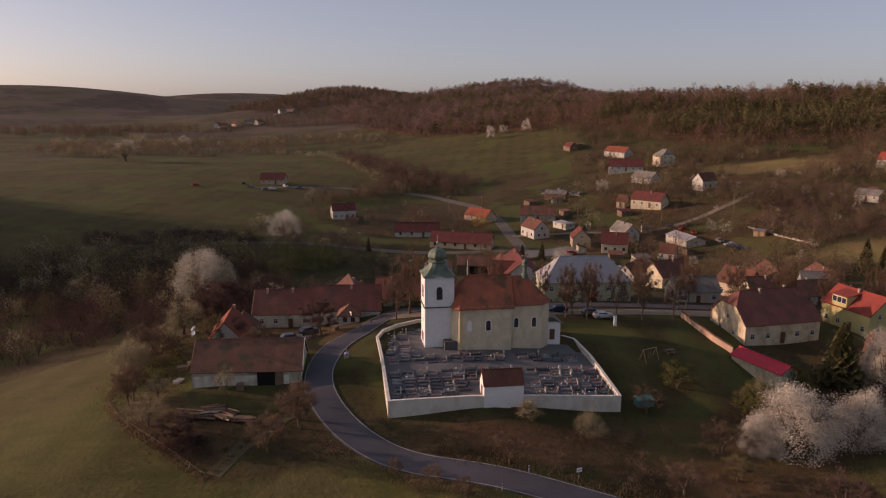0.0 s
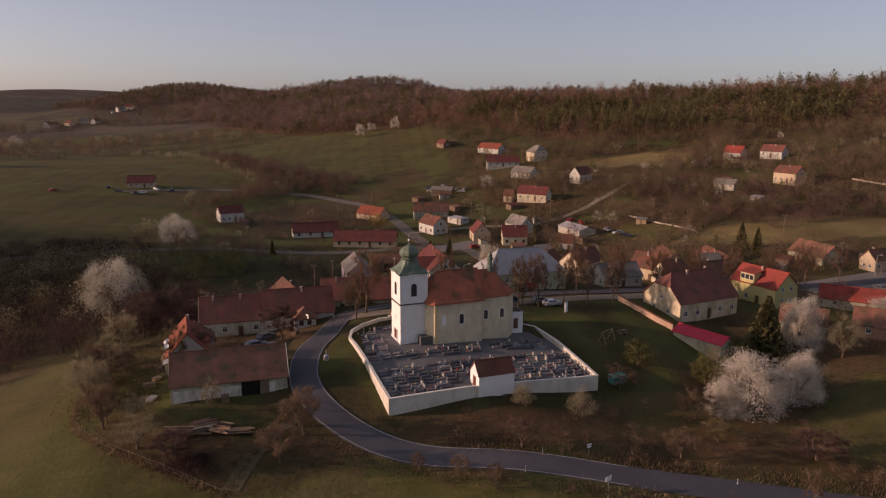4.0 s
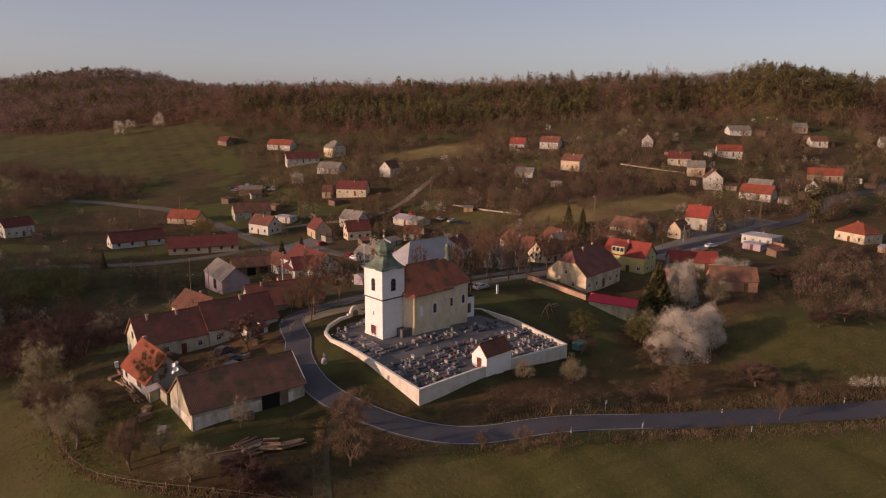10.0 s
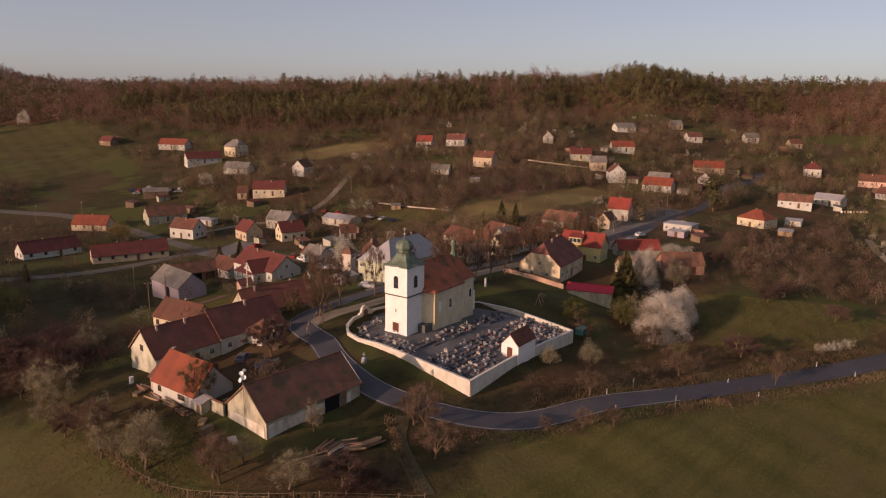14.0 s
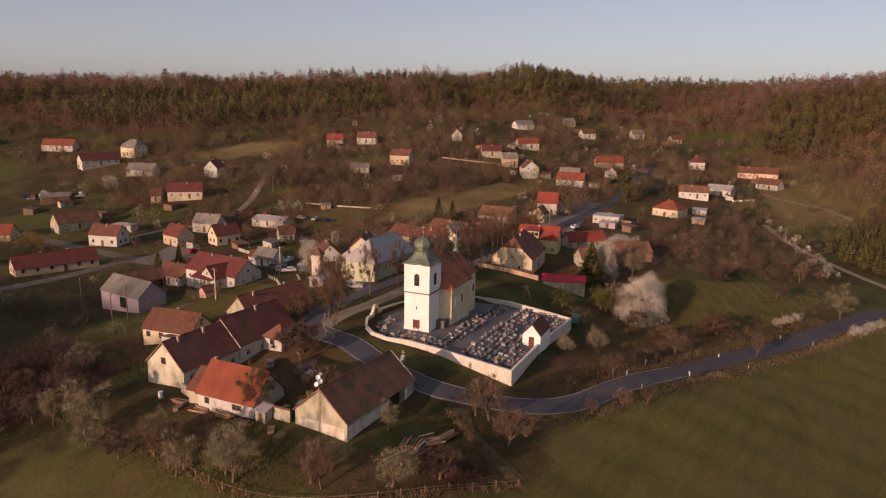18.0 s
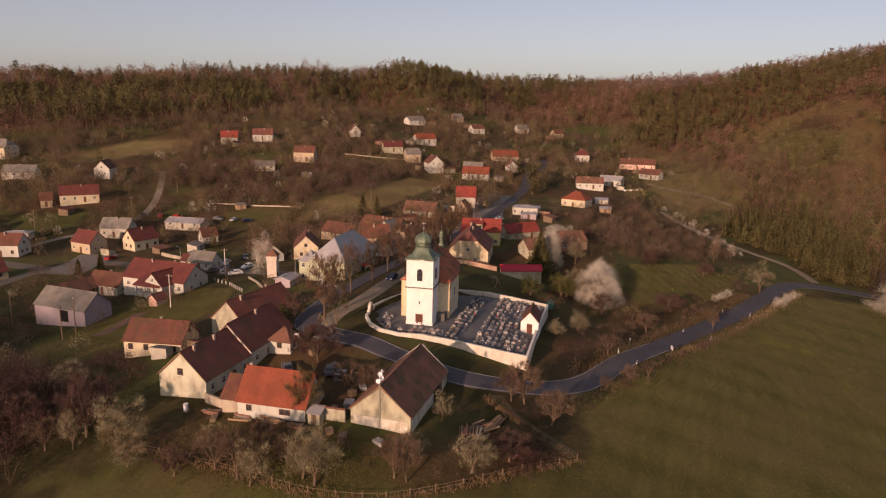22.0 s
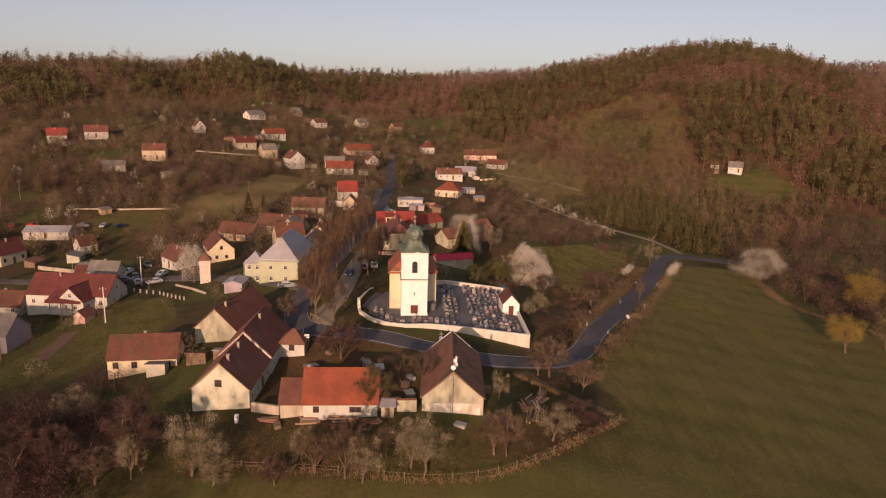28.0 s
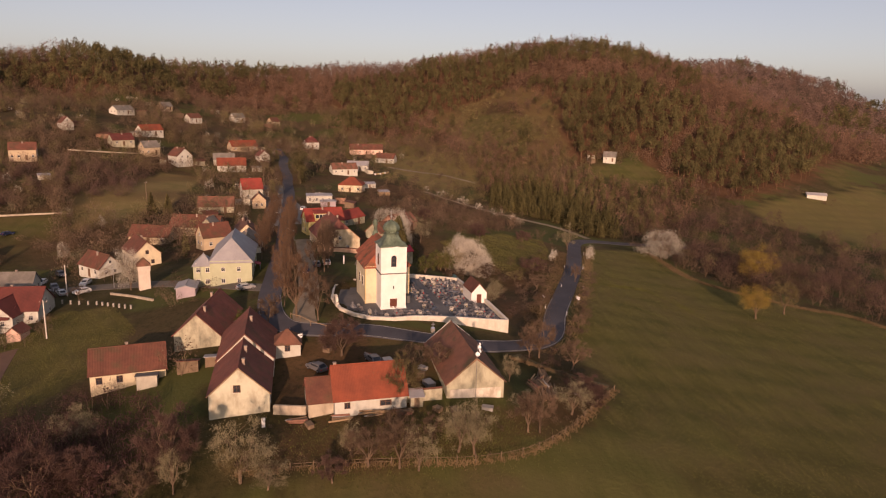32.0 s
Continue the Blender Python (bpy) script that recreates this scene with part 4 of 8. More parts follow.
def grave(v):
    """One plot: kerb, slab and headstone, in five builds."""
    t = new("grave")
    tagged(t, ("grey granite grave with a low kerb and headstone", "black granite grave with a polished slab", "old sandstone grave with a gabled headstone", "brown granite grave with a broad headstone", "blue-grey stone grave with a tall cross")[v], "grave", "graves in the churchyard")
    m, m2 = GRAVEMATS[v], GRAVEMATS[(3, 1, 1, 3, 0)[v]]
    k = bmesh.new()
    box(k, -1.0, 1.0, -0.5, -0.38, -0.3, 0.2), box(k, -1.0, 1.0, 0.38, 0.5, -0.3, 0.2), box(k, -1.0, -0.88, -0.38, 0.38, -0.3, 0.2), box(k, 0.88, 1.0, -0.38, 0.38, -0.3, 0.2)
    part("kerb", k, m, t)
    part("slab", cube(-0.86, 0.86, -0.37, 0.37, -0.1, 0.27 if v in (1, 3) else 0.16, 0.015), m if v in (1, 3) else m2, t)
    h = bmesh.new()
    if v in (0, 1):
        box(h, 0.8, 0.95, -0.3 - 0.06 * v, 0.3 + 0.06 * v, 0.18, 0.95 - 0.15 * v, 0.03)
    elif v == 2:
        prism(h, [(0.72, -0.4), (0.95, -0.4), (0.95, 0.4), (0.72, 0.4)], 0.2, 0.8)
        slab(h, [(0.7, -0.45, 0.82), (0.97, -0.45, 0.82), (0.97, 0, 1.25), (0.7, 0, 1.25)], 0.1), slab(h, [(0.7, 0.45, 0.82), (0.97, 0.45, 0.82), (0.97, 0, 1.25), (0.7, 0, 1.25)], 0.1)
    elif v == 3:
        box(h, 0.8, 0.95, -0.48, 0.48, 0.1, 0.62, 0.03), box(h, 0.76, 0.8, -0.16, 0.16, 0.3, 0.8, 0.02)
    else:
        box(h, 0.75, 0.95, -0.35, 0.35, 0.2, 0.6, 0.03), box(h, 0.8, 0.9, -0.07, 0.07, 0.6, 1.6), box(h, 0.8, 0.9, -0.32, 0.32, 1.15, 1.29)
    part("headstone", h, (m, m, GRAVEMATS[2], m, GRAVEMATS[0])[v], t)
    if v in (0, 2, 4):
        part("flower_bowl", lathe(bmesh.new(), [(0.1, 0.16), (0.14, 0.3), (0.2, 0.42), (0.1, 0.5)], 6), (mat("red_flowers", (0.4, 0.06, 0.05)), mat("mixed_flowers", (0.5, 0.4, 0.2)), mat("pale_flowers", (0.6, 0.55, 0.5)))[v // 2], t, at=(-0.3, 0.05 * v, 0))
    return t


protos = [grave(v) for v in range(5)]
placed = [False] * 5
rg = random.Random(5)
A7 = math.radians(7.4)
for ci in range(17):
    for ri in range(27):
        lx, ly = 1.7 + ci * 2.12, 1.3 + ri * 1.12
        x = -8.2 + lx * math.cos(A7) - ly * math.sin(A7)
        y = 102.5 + lx * math.sin(A7) + ly * math.cos(A7)
        if not inside(x, y, YARD) or not inside(x + 1.6, y, YARD) or not inside(x - 1.5, y, YARD) or not inside(x, y + 0.9, YARD):
            continue
        u = (x - CX) * math.cos(radians(CAZ)) + (y - CY) * math.sin(radians(CAZ))
        w = -(x - CX) * math.sin(radians(CAZ)) + (y - CY) * math.cos(radians(CAZ))
        if -5.5 < u < 25.5 and abs(w) < 6.3 or u > 1 and w > 0:
            continue
        if 10.6 < ly < 12.9 or abs(x - 9.6) < 4.8 and y < 109.2 or ci == 10 and ly > 3 or rg.random() < 0.11:
            continue
        v = rg.choice((0, 0, 1, 1, 1, 1, 2, 3, 3, 4))
        m = pose(x + rg.uniform(-0.4, 0.4), y + rg.uniform(-0.14, 0.14), yard_z(x, y) + 0.02, 0, rg.uniform(-2, 2), 7.4 + rg.uniform(-5, 5)) @ Matrix.Diagonal((rg.uniform(0.78, 1.0), rg.uniform(0.8, 1.05), rg.uniform(0.4, 1.05), 1))
        if not placed[v]:
            protos[v].matrix_basis = m
            placed[v] = True
        else:
            copy_thing(protos[v], m @ Matrix.Diagonal([1 / s for s in protos[v].scale] + [1]))

# ---- houses ----
OCC = []        # where houses stand: x, y, radius


def put(*a, **k):
    OCC.append((a[0], a[1], max(a[3], a[4]) * 0.62))
    return house(*a, **k)


def cottage(x, y, az, L, W, hw, hr, *a, **k):
    return put(x, y, az, L * 0.88, W * 0.88, hw * 0.88, hr * 0.9, *a, **k)


# farmyard by the road
put(-35.0, 152.2, 4, 12.8, 9.0, 3.3, 4.1, FARMWALL, R_DARK, "old farmhouse with stained yellowish gable and dark red roof", wins=(4, 0), z=-5.3, gables=(), chim=2)
put(-21.2, 153.0, 4, 14.6, 9.2, 3.5, 4.3, WHITE, R_DARK, "long white farm building with dark red tiled roof", wins=(4, 1), z=-4.9, gables=(1,), chim=1, name="farm_building")
put(-20.0, 146.2, 94, 4.6, 4.4, 2.5, 1.7, WHITE, R_BROWN, "small white porch house with a brown roof", wins=(1, 2), z=-3.7, chim=0, name="porch_house", f=0.0, dark=True)
put(-7.2, 162.2, -5, 16.6, 8.6, 3.2, 3.9, OLDWALL, R_DARK, "farmhouse with cream gable and dark red roof at the road bend", wins=(5, 2), z=-4.8, chim=2, dark=True, gables=(1,))
put(-41.7, 132.4, -82, 10.9, 7.2, 2.6, 3.8, WHITE, R_ORANGE, "low white house with a bright orange tiled roof", wins=(0, 0), z=-4.0, chim=0, sides=(), gables=())
put(-41.2, 139.7, -82, 4.0, 6.6, 2.0, 2.4, STONEWALL, R_OLD, "low lean-to with a weathered tiled roof beside the orange house", wins=(1, 1), z=-4.3, chim=0, name="lean_to", sides=(), gables=())
put(-33.1, 116.1, 4.5, 18.0, 9.3, 2.9, 3.8, OLDWALL, R_BROWN, "large barn with stained plaster gable and brown mossy roof", wins=(0, 0), z=-3.8, chim=0, name="barn", category="barn", gables=(), sides=())
put(-23.0, 173.0, 104, 11.8, 7.4, 2.8, 3.1, CREAM, R_OLD, "cream outbuilding with weathered red-brown roof", wins=(4, 1), z=-6.7, chim=1, dark=True, sides=(1,))
# lower village
put(-1.3, 221.8, -89, 16.3, 8.4, 3.4, 3.4, LILAC, R_GREY, "lilac barn with grey slate roof and a dark door", wins=(0, 0), z=-12.7, chim=0, name="barn", category="barn", sides=(), gables=())
machine = put(11.8, 237.5, -8, 12.5, 7.0, 2.9, 2.3, WOOD, R_BROWN, "dark wooden machine shed with two open bays", wins=(0, 0), chim=0, name="machine_shed", category="shed", sides=(), gables=())
for bx in (-0.6, 3.4):
    # the wall isn't cut: a near-black plate paints the bay's inner shade
    part("bay_opening", cube(bx - 1.4, bx + 1.4, -3.56, -3.42, -0.3, 2.3), mat("dark_opening", (0.012, 0.011, 0.01), rough=1.0), machine, "near-black plate standing in for the shaded inside of an open bay")
    part("bay_post", cube(bx + 1.45, bx + 1.65, -3.62, -3.42, -0.3, 2.5), WOODL, machine)
put(23.9, 215.1, -88, 20.4, 10.4, 3.4, 3.9, WHITE, R_RED, "large white house with red tiled roof", wins=(6, 2), z=-10.6, chim=2)
put(19, 211.5, -7, 7.0, 7.0, 3.2, 3.0, WHITE, R_RED, "white cross wing with red tiled roof", wins=(2, 2), z=-10.7, chim=0, name="house_wing")
cottage(20.4, 232, -87, 12, 7.5, 3.0, 3.2, WHITE, R_OLD, "white house with weathered orange roof", wins=(3, 2), chim=1)
put(10.5, 205.5, -7, 3.6, 3.0, 2.2, 1.1, PINK, R_DARK, "small pink shed with dull red roof", wins=(1, 1), z=-11.2, chim=0, name="shed", category="shed", gables=(), sides=())
cottage(7.8, 277.8, -13.5, 28, 8.5, 3.0, 3.6, BEIGE, R_RED, "long beige house with red roof", wins=(6, 2), chim=2, dark=True)
cottage(-11, 302, 4, 22, 9, 2.8, 3.6, WHITE, R_RED, "long low white house with red roof and white gable", wins=(4, 2), chim=1, dark=True)
cottage(18.5, 340.7, -49.9, 17, 8.5, 2.8, 3.6, BEIGE, R_ORANGE, "beige house with orange roof beside a yellow shrub", wins=(4, 2), chim=1)
cottage(45.2, 330.3, -8, 18.7, 9, 3.2, 4.0, OLDWALL, R_BROWN, "big farm barn with brown roof", wins=(3, 1), chim=0, name="barn", category="barn")
cottage(39.9, 298.8, -69.2, 13.5, 8.5, 4.6, 3.6, WHITE, R_OLD, "white two-storey house with weathered roof", wins=(3, 2), storeys=2, chim=1, dark=True)
cottage(55.4, 278.2, -95, 11, 8, 4.2, 3.9, BEIGE, R_RED, "beige house with steep red roof", wins=(3, 2), storeys=1, chim=1)
cottage(66, 265, -12, 11, 8, 4.2, 3.9, CREAM, R_RED, "cream gabled house with reddish roof", wins=(3, 2), storeys=1, chim=1, dark=True)
cottage(74.5, 284, -72.6, 12.4, 8, 4.0, 3.5, GREY, R_GREY, "grey house with slate roof", wins=(3, 2), chim=1)
cottage(80.6, 247, -30, 6.5, 5.2, 3.2, 2.9, WHITE, R_OLD, "tiny white gabled cottage", wins=(2, 1), chim=1)
cottage(46.8, 220.4, -88, 9.5, 7, 2.8, 3.0, WHITE, R_GREY, "white bungalow with grey roof", wins=(3, 2), chim=1)
cottage(49, 228, -80, 5, 5, 2.6, 1.6, WHITE, R_RED, "small white outbuilding with red roof", wins=(1, 1), chim=0, name="shed", category="shed")
cottage(56.5, 203.2, -132, 11.5, 7.5, 3.2, 3.4, WHITE, R_OLD, "white gabled house with old brown-red roof", wins=(3, 2), chim=1)
cottage(63.8, 194.1, 30, 13.5, 8.5, 4.4, 3.8, CREAM, R_OLD, "cream two-storey gabled house with red roof", wins=(3, 2), storeys=2, chim=1, dark=True)
cottage(104.3, 186.3, -100.7, 19, 9.5, 3.0, 3.6, BEIGE, R_OLD, "long farm wing with faded orange tiles", wins=(4, 1), chim=1)
cottage(95.4, 199, -100.6, 15, 8.5, 2.8, 3.2, BEIGE, R_OLD, "low farm wing with faded tiles", wins=(3, 1), chim=0)
cottage(98, 181, -11, 7, 6, 4.0, 3.0, OLDWALL, R_GREY, "grey-roofed gabled farm outbuilding", wins=(1, 1), chim=1, name="outbuilding")
cottage(139, 186, -83, 15, 9.5, 2.8, 3.4, OLDWALL, R_BROWN, "old brown-roofed barn behind bare trees", wins=(2, 1), chim=0, name="barn", category="barn")
cottage(146.5, 170.5, 6, 7, 6, 4.0, 2.8, BEIGE, R_BROWN, "small beige house by the street", wins=(2, 2), chim=1)
cottage(165.8, 176, -72.3, 9.5, 9, 5.4, 4.2, GREY, R_BRIGHT, "tall grey house with bright red roof", wins=(2, 2), storeys=2, chim=1)
yellowh = cottage(88.3, 143.2, -74, 14, 9, 5.4, 3.6, YELLOW, R_BRIGHT, "yellow two-storey house with bright red roof", wins=(4, 2), storeys=2, chim=1)
dorm = part("dormer", cube(-1.9, 1.9, -4.1, -0.6, 4.6, 7.0), YELLOW, yellowh, "yellow wall dormer with a white window band", at=(-1.6, 0, 0))
part("dormer_roof", slab(bmesh.new(), [(-2.2, -4.4, 7.05), (2.2, -4.4, 7.05), (2.2, -0.2, 7.75), (-2.2, -0.2, 7.75)], 0.12), R_BRIGHT, dorm)
for bx in (-1.2, 0.0, 1.2):
    part("dormer_window", cube(bx - 0.5, bx + 0.5, -4.16, -4.08, 5.5, 6.6), GLASS, dorm)
    part("dormer_frame", cube(bx - 0.56, bx + 0.56, -4.13, -4.06, 5.42, 6.68), FRAMEW, dorm)
cottage(106.4, 135.5, -40, 15, 7, 2.9, 2.6, OLDWALL, R_BRIGHT, "long old shed with bright red roof", wins=(2, 1), chim=0, name="outbuilding")
cottage(98.1, 117.2, -43.9, 13, 8, 3.0, 3.0, BRICK, R_BROWN, "low brick barn with brown roof", wins=(2, 1), chim=0, name="barn", category="barn")
cottage(84, 124, -43, 10, 7, 3.0, 2.8, OLDWALL, R_BROWN, "brown-roofed shed behind blossoming trees", wins=(1, 1), chim=0, name="shed", category="shed")
put(66.3, 139.2, 13, 17, 11.6, 4.1, 5.2, plaster("parsonage_plaster", (0.56, 0.47, 0.32), (0.3, 0.23, 0.14), 0.9), R_DARK, "old parsonage with weathered cream gable and half-hipped dark red roof", f=0.55, wins=(5, 2), z=-3.2, chim=2, gables=(-1, 1))
put(58.8, 121.9, -66, 11.0, 4.2, 2.6, 1.0, OLDWALL, R_REDSHEET, "low shed with a crimson sheet roof", wins=(0, 0), z=-5.6, chim=0, name="shed", category="shed", sides=(), gables=())
school = put(33.5, 163.4, 4, 20.5, 9.6, 6.3, 4.6, SCHOOLW, R_SHEET, "two-storey pale green-yellow school with zinc hipped roof", f=0.0, wins=(6, 2), storeys=2, z=-3.4, chim=0, over=0.5)
awn = part("awning", slab(bmesh.new(), [(-1.3, -6.3, 2.75), (1.3, -6.3, 2.75), (1.3, -4.7, 3.25), (-1.3, -4.7, 3.25)], 0.08), R_REDSHEET, school, "red sheet awning over the school door", at=(1.0, 0, 0))
for q in (-1.2, 1.2):
    part("awning_post", tube(bmesh.new(), (q, -6.2, -0.2), (q, -6.2, 2.72), 0.05, 0.05, 6), METAL, awn)
part("door", cube(-0.7, 0.7, -4.88, -4.78, -0.1, 2.2), DOORRED, school, at=(1.0, 0, 0))
put(27.2, 169.6, 94, 4.4, 5.0, 5.6, 2.2, SCHOOLW, R_SHEET, "school's side wing with zinc roof", f=0.0, wins=(2, 2), storeys=2, z=-4.0, chim=0, name="school_wing")
put(20.2, 172.2, 4, 5.5, 4.2, 2.2, 0.5, LILAC, R_SHEET, "low flat-roofed annex beside the school", wins=(1, 1), z=-4.2, chim=0, name="annex", sides=(), gables=())
cottage(60, 163.5, 4, 12, 8.5, 3.4, 3.0, GREY, R_GREY, "low grey house beside the school", wins=(3, 2), chim=1)
cottage(78, 166, 5, 10, 8, 3.4, 3.6, CREAM, R_BROWN, "cream cottage on the main street", wins=(3, 2), chim=1)
cottage(76.5, 176, -60, 10, 8, 4.2, 3.8, BEIGE, R_OLD, "beige gabled house with brown-red roof", wins=(2, 2), storeys=1, chim=1)
cottage(90, 168.5, 8, 13, 7, 3.0, 3.2, WHITE, R_BROWN, "long white street house with brown roof", wins=(4, 2), chim=1)
# upper village
cottage(160.5, 147, -85, 12, 8.5, 3.6, 0.5, WHITE, R_SHEET, "low white flat-roofed bungalow by the forecourt", f=0.0, wins=(4, 2), chim=1, door=False)
cottage(150, 143, -85, 7, 5, 2.6, 0.4, LILAC, R_SHEET, "low lilac flat-roofed garage beside the bungalow", f=0.0, wins=(1, 1), chim=0, name="garage", category="garage")
cottage(198, 132.8, -100, 13, 11, 4.0, 3.2, CREAM, R_ORANGE, "cream house with orange hipped roof", f=0.0, wins=(3, 3), chim=1)
cottage(255, 137, -75, 16, 9, 3.4, 3.0, WHITE, R_BROWN, "white house with brown roof", wins=(4, 2), chim=1)
cottage(277, 128.5, -95, 14, 9, 3.4, 2.2, WHITE, R_SHEET, "white low house with pale roof", wins=(4, 2), chim=1)
cottage(311, 110.1, -110, 14, 8, 3.2, 3.0, WHITE, R_OLD, "white house at the wood's edge", wins=(4, 2), chim=1)
cottage(345, 122, -86, 25, 9, 3.6, 3.4, PINK, R_OLD, "long pinkish house with faded roof", wins=(5, 2), chim=2)
cottage(350, 159.3, -68, 10, 9, 4.6, 3.8, WHITE, R_RED, "white house with red hipped roof", f=0.0, wins=(3, 2), storeys=2, chim=1)
cottage(234, 194.5, -78.5, 16, 9, 3.0, 3.6, WHITE, R_ORANGE, "long white house with orange roof", wins=(4, 2), chim=1)
cottage(245, 200, -78, 12, 7, 3.0, 3.0, GREY, R_GREY, "grey barn behind the orange house", wins=(2, 1), chim=0, name="barn", category="barn")
cottage(297, 197.5, -60, 18, 9, 3.2, 3.4, BEIGE, R_ORANGE, "beige house with orange roof", wins=(4, 2), chim=1)
cottage(255.5, 181, 24, 8, 7, 3.2, 3.0, WHITE, R_DARK, "white gabled house with dark roof", wins=(2, 2), chim=1)
cottage(237, 220.5, 40, 11, 9.5, 5.4, 4.0, WHITE, R_OLD, "tall white house with old roof", wins=(3, 2), storeys=2, chim=2)
cottage(248, 238.5, -50, 9.5, 8, 4.4, 3.2, BEIGE, R_GREY, "beige house with grey roof", wins=(2, 2), storeys=2, chim=1)
cottage(255, 254.5, -50, 13, 8, 3.2, 3.2, OLDWALL, R_RED, "house with red roof among fruit trees", wins=(3, 2), chim=1)
cottage(291, 249, -45, 15, 8.5, 3.2, 3.2, WHITE, R_ORANGE, "white house with orange roof on the slope", wins=(4, 2), chim=1)
cottage(267, 286, 36, 8, 7, 3.4, 3.4, WHITE, R_OLD, "small white gabled house on the slope", wins=(2, 1), chim=1)
cottage(345, 279.5, -30, 16, 8, 3.0, 2.8, WHITE, R_GREY, "white house under the wood", wins=(4, 2), chim=1)
cottage(366, 239.5, -40, 11, 8, 3.2, 3.0, WHITE, R_OLD, "white cottage under the wood", wins=(3, 2), chim=1)
cottage(204.5, 282.5, -72.6, 12.5, 9.5, 5.2, 3.2, BEIGE, R_OLD, "beige two-storey house with balcony", wins=(4, 2), storeys=2, chim=1)
cottage(215.7, 340.8, -58.8, 10.5, 8, 3.6, 3.6, WHITE, R_BRIGHT, "white house with bright red roof", wins=(3, 2), chim=1)
cottage(229.3, 327, -61.8, 13, 9, 3.4, 3.4, WHITE, R_DARK, "white single-storey house with dark tiled roof", wins=(3, 2), chim=1)
cottage(176.3, 288.9, -58, 11, 7, 2.8, 2.2, GREY, R_GREY, "grey cabin on the slope", wins=(3, 1), chim=0, name="cabin")
cottage(97, 328, -42, 17, 9, 3.6, 3.8, CREAM, R_RED, "cream house with red roof above the green", wins=(4, 2), chim=1)
cottage(86.5, 335, -42, 5, 6, 3.0, 3.0, BEIGE, R_OLD, "small beige gabled annex house", wins=(1, 1), chim=0, name="annex")
cottage(129, 346, 25, 11, 8, 4.4, 3.8, WHITE, R_OLD, "white gabled house above the valley", wins=(3, 2), storeys=1, chim=1)
cottage(108.6, 376.5, -60, 16, 8.5, 2.8, 3.2, WHITE, R_GREY, "low white house with dark grey roof", wins=(4, 2), chim=1)
cottage(107, 413, -12, 22, 8.5, 3.2, 3.6, WHITE, R_RED, "long white house with red roof", wins=(5, 2), chim=1)
cottage(129.5, 414.5, -83, 12, 10.5, 5.4, 4.2, CREAM, R_GREY, "cream house with grey hipped roof", f=0.35, wins=(3, 2), storeys=2, chim=1)
cottage(114.5, 463, -59.4, 21, 8.5, 3.0, 3.4, WHITE, R_ORANGE, "long white house with orange roof by the wood", wins=(5, 2), chim=1)
cottage(91, 507, -70, 11, 7, 2.6, 2.8, WOOD, R_RED, "dark wooden cabin with red roof", wins=(2, 1), chim=1, name="cabin")
cottage(-48.5, 340, 17.8, 12.5, 8.5, 4.8, 3.0, WHITE, R_RED, "white two-storey house with red roof and balcony", wins=(4, 2), storeys=2, chim=1)
cottage(-101.5, 423, 2.7, 16, 10, 3.0, 3.8, BEIGE, R_RED, "solitary farmhouse with red roof in the fields", wins=(4, 2), chim=1)
cottage(280.8, -27.9, -113, 8.5, 7, 3.2, 3.0, WHITE, R_GREY, "white cottage at the wood's edge", wins=(2, 2), chim=1)
cottage(287, -18, -113, 5, 4, 2.6, 2.0, WHITE, R_OLD, "small white outbuilding in the glade", wins=(1, 1), chim=0, name="shed", category="shed")
cottage(231, -136, -113, 12, 5, 2.0, 1.0, WHITE, R_SHEET, "low white stable in the pasture", wins=(3, 1), chim=0, name="stable", category="stable")
cottage(400, 215, -50, 10, 8, 3.2, 3.0, WHITE, R_GREY, "pale cabin high among trees", wins=(2, 2), chim=0, name="cabin")
cottage(410, 190, -40, 9, 7, 3.0, 3.0, BEIGE, R_OLD, "beige cabin high among trees", wins=(2, 2), chim=0, name="cabin")
cottage(385, 262, -40, 9, 7, 3.0, 3.0, BEIGE, R_GREY, "small cabin below the wood", wins=(2, 2), chim=0, name="cabin")

cottage(60.5, 373, -25, 13, 6.5, 2.6, 1.6, WOOD, R_GREY, "long low wooden barn beside the farm lot", wins=(1, 0), chim=0, name="barn", category="barn")
cottage(94, 268, -78, 17, 9, 2.4, 1.4, GREY, R_SHEET, "long low workshop with a pale sheet roof", wins=(3, 1), chim=0, name="workshop", category="workshop")
cottage(54.5, 312, -60, 10, 6, 2.7, 0.5, WHITE, R_SHEET, "low white flat-roofed garage", f=0.0, wins=(2, 1), chim=0, name="garage", category="garage")
for q, (fx, fy, fa) in enumerate(((-317, 1031, 20), (-302, 1046, -40), (-288, 1063, 10), (-270, 1052, 60), (-252, 1187, -15), (-262, 1172, 40), (-330, 1050, 80))):
    cottage(fx, fy, fa, 14, 9, 4.0, 3.8, (WHITE, CREAM, WHITE)[q % 3], (R_OLD, R_RED, R_GREY)[q % 3], ("white house with a weathered roof in the far village", "cream house with a red roof in the far village", "white house with a grey roof in the far village")[q % 3], wins=(3, 2), chim=1)

# ---- trees ----


def tris_mesh(name, tri, material):
    """A mesh from an array of loose triangles."""
    n = len(tri)
    me = bpy.data.meshes.new(name)
    me.vertices.add(3 * n)
    me.vertices.foreach_set("co", np.asarray(tri, np.float32).reshape(-1))
    me.loops.add(3 * n)
    me.loops.foreach_set("vertex_index", np.arange(3 * n, dtype=np.int32))
    me.polygons.add(n)
    me.polygons.foreach_set("loop_start", np.arange(0, 3 * n, 3, dtype=np.int32))
    me.update(calc_edges=True)
    me.materials.append(material)
    return me


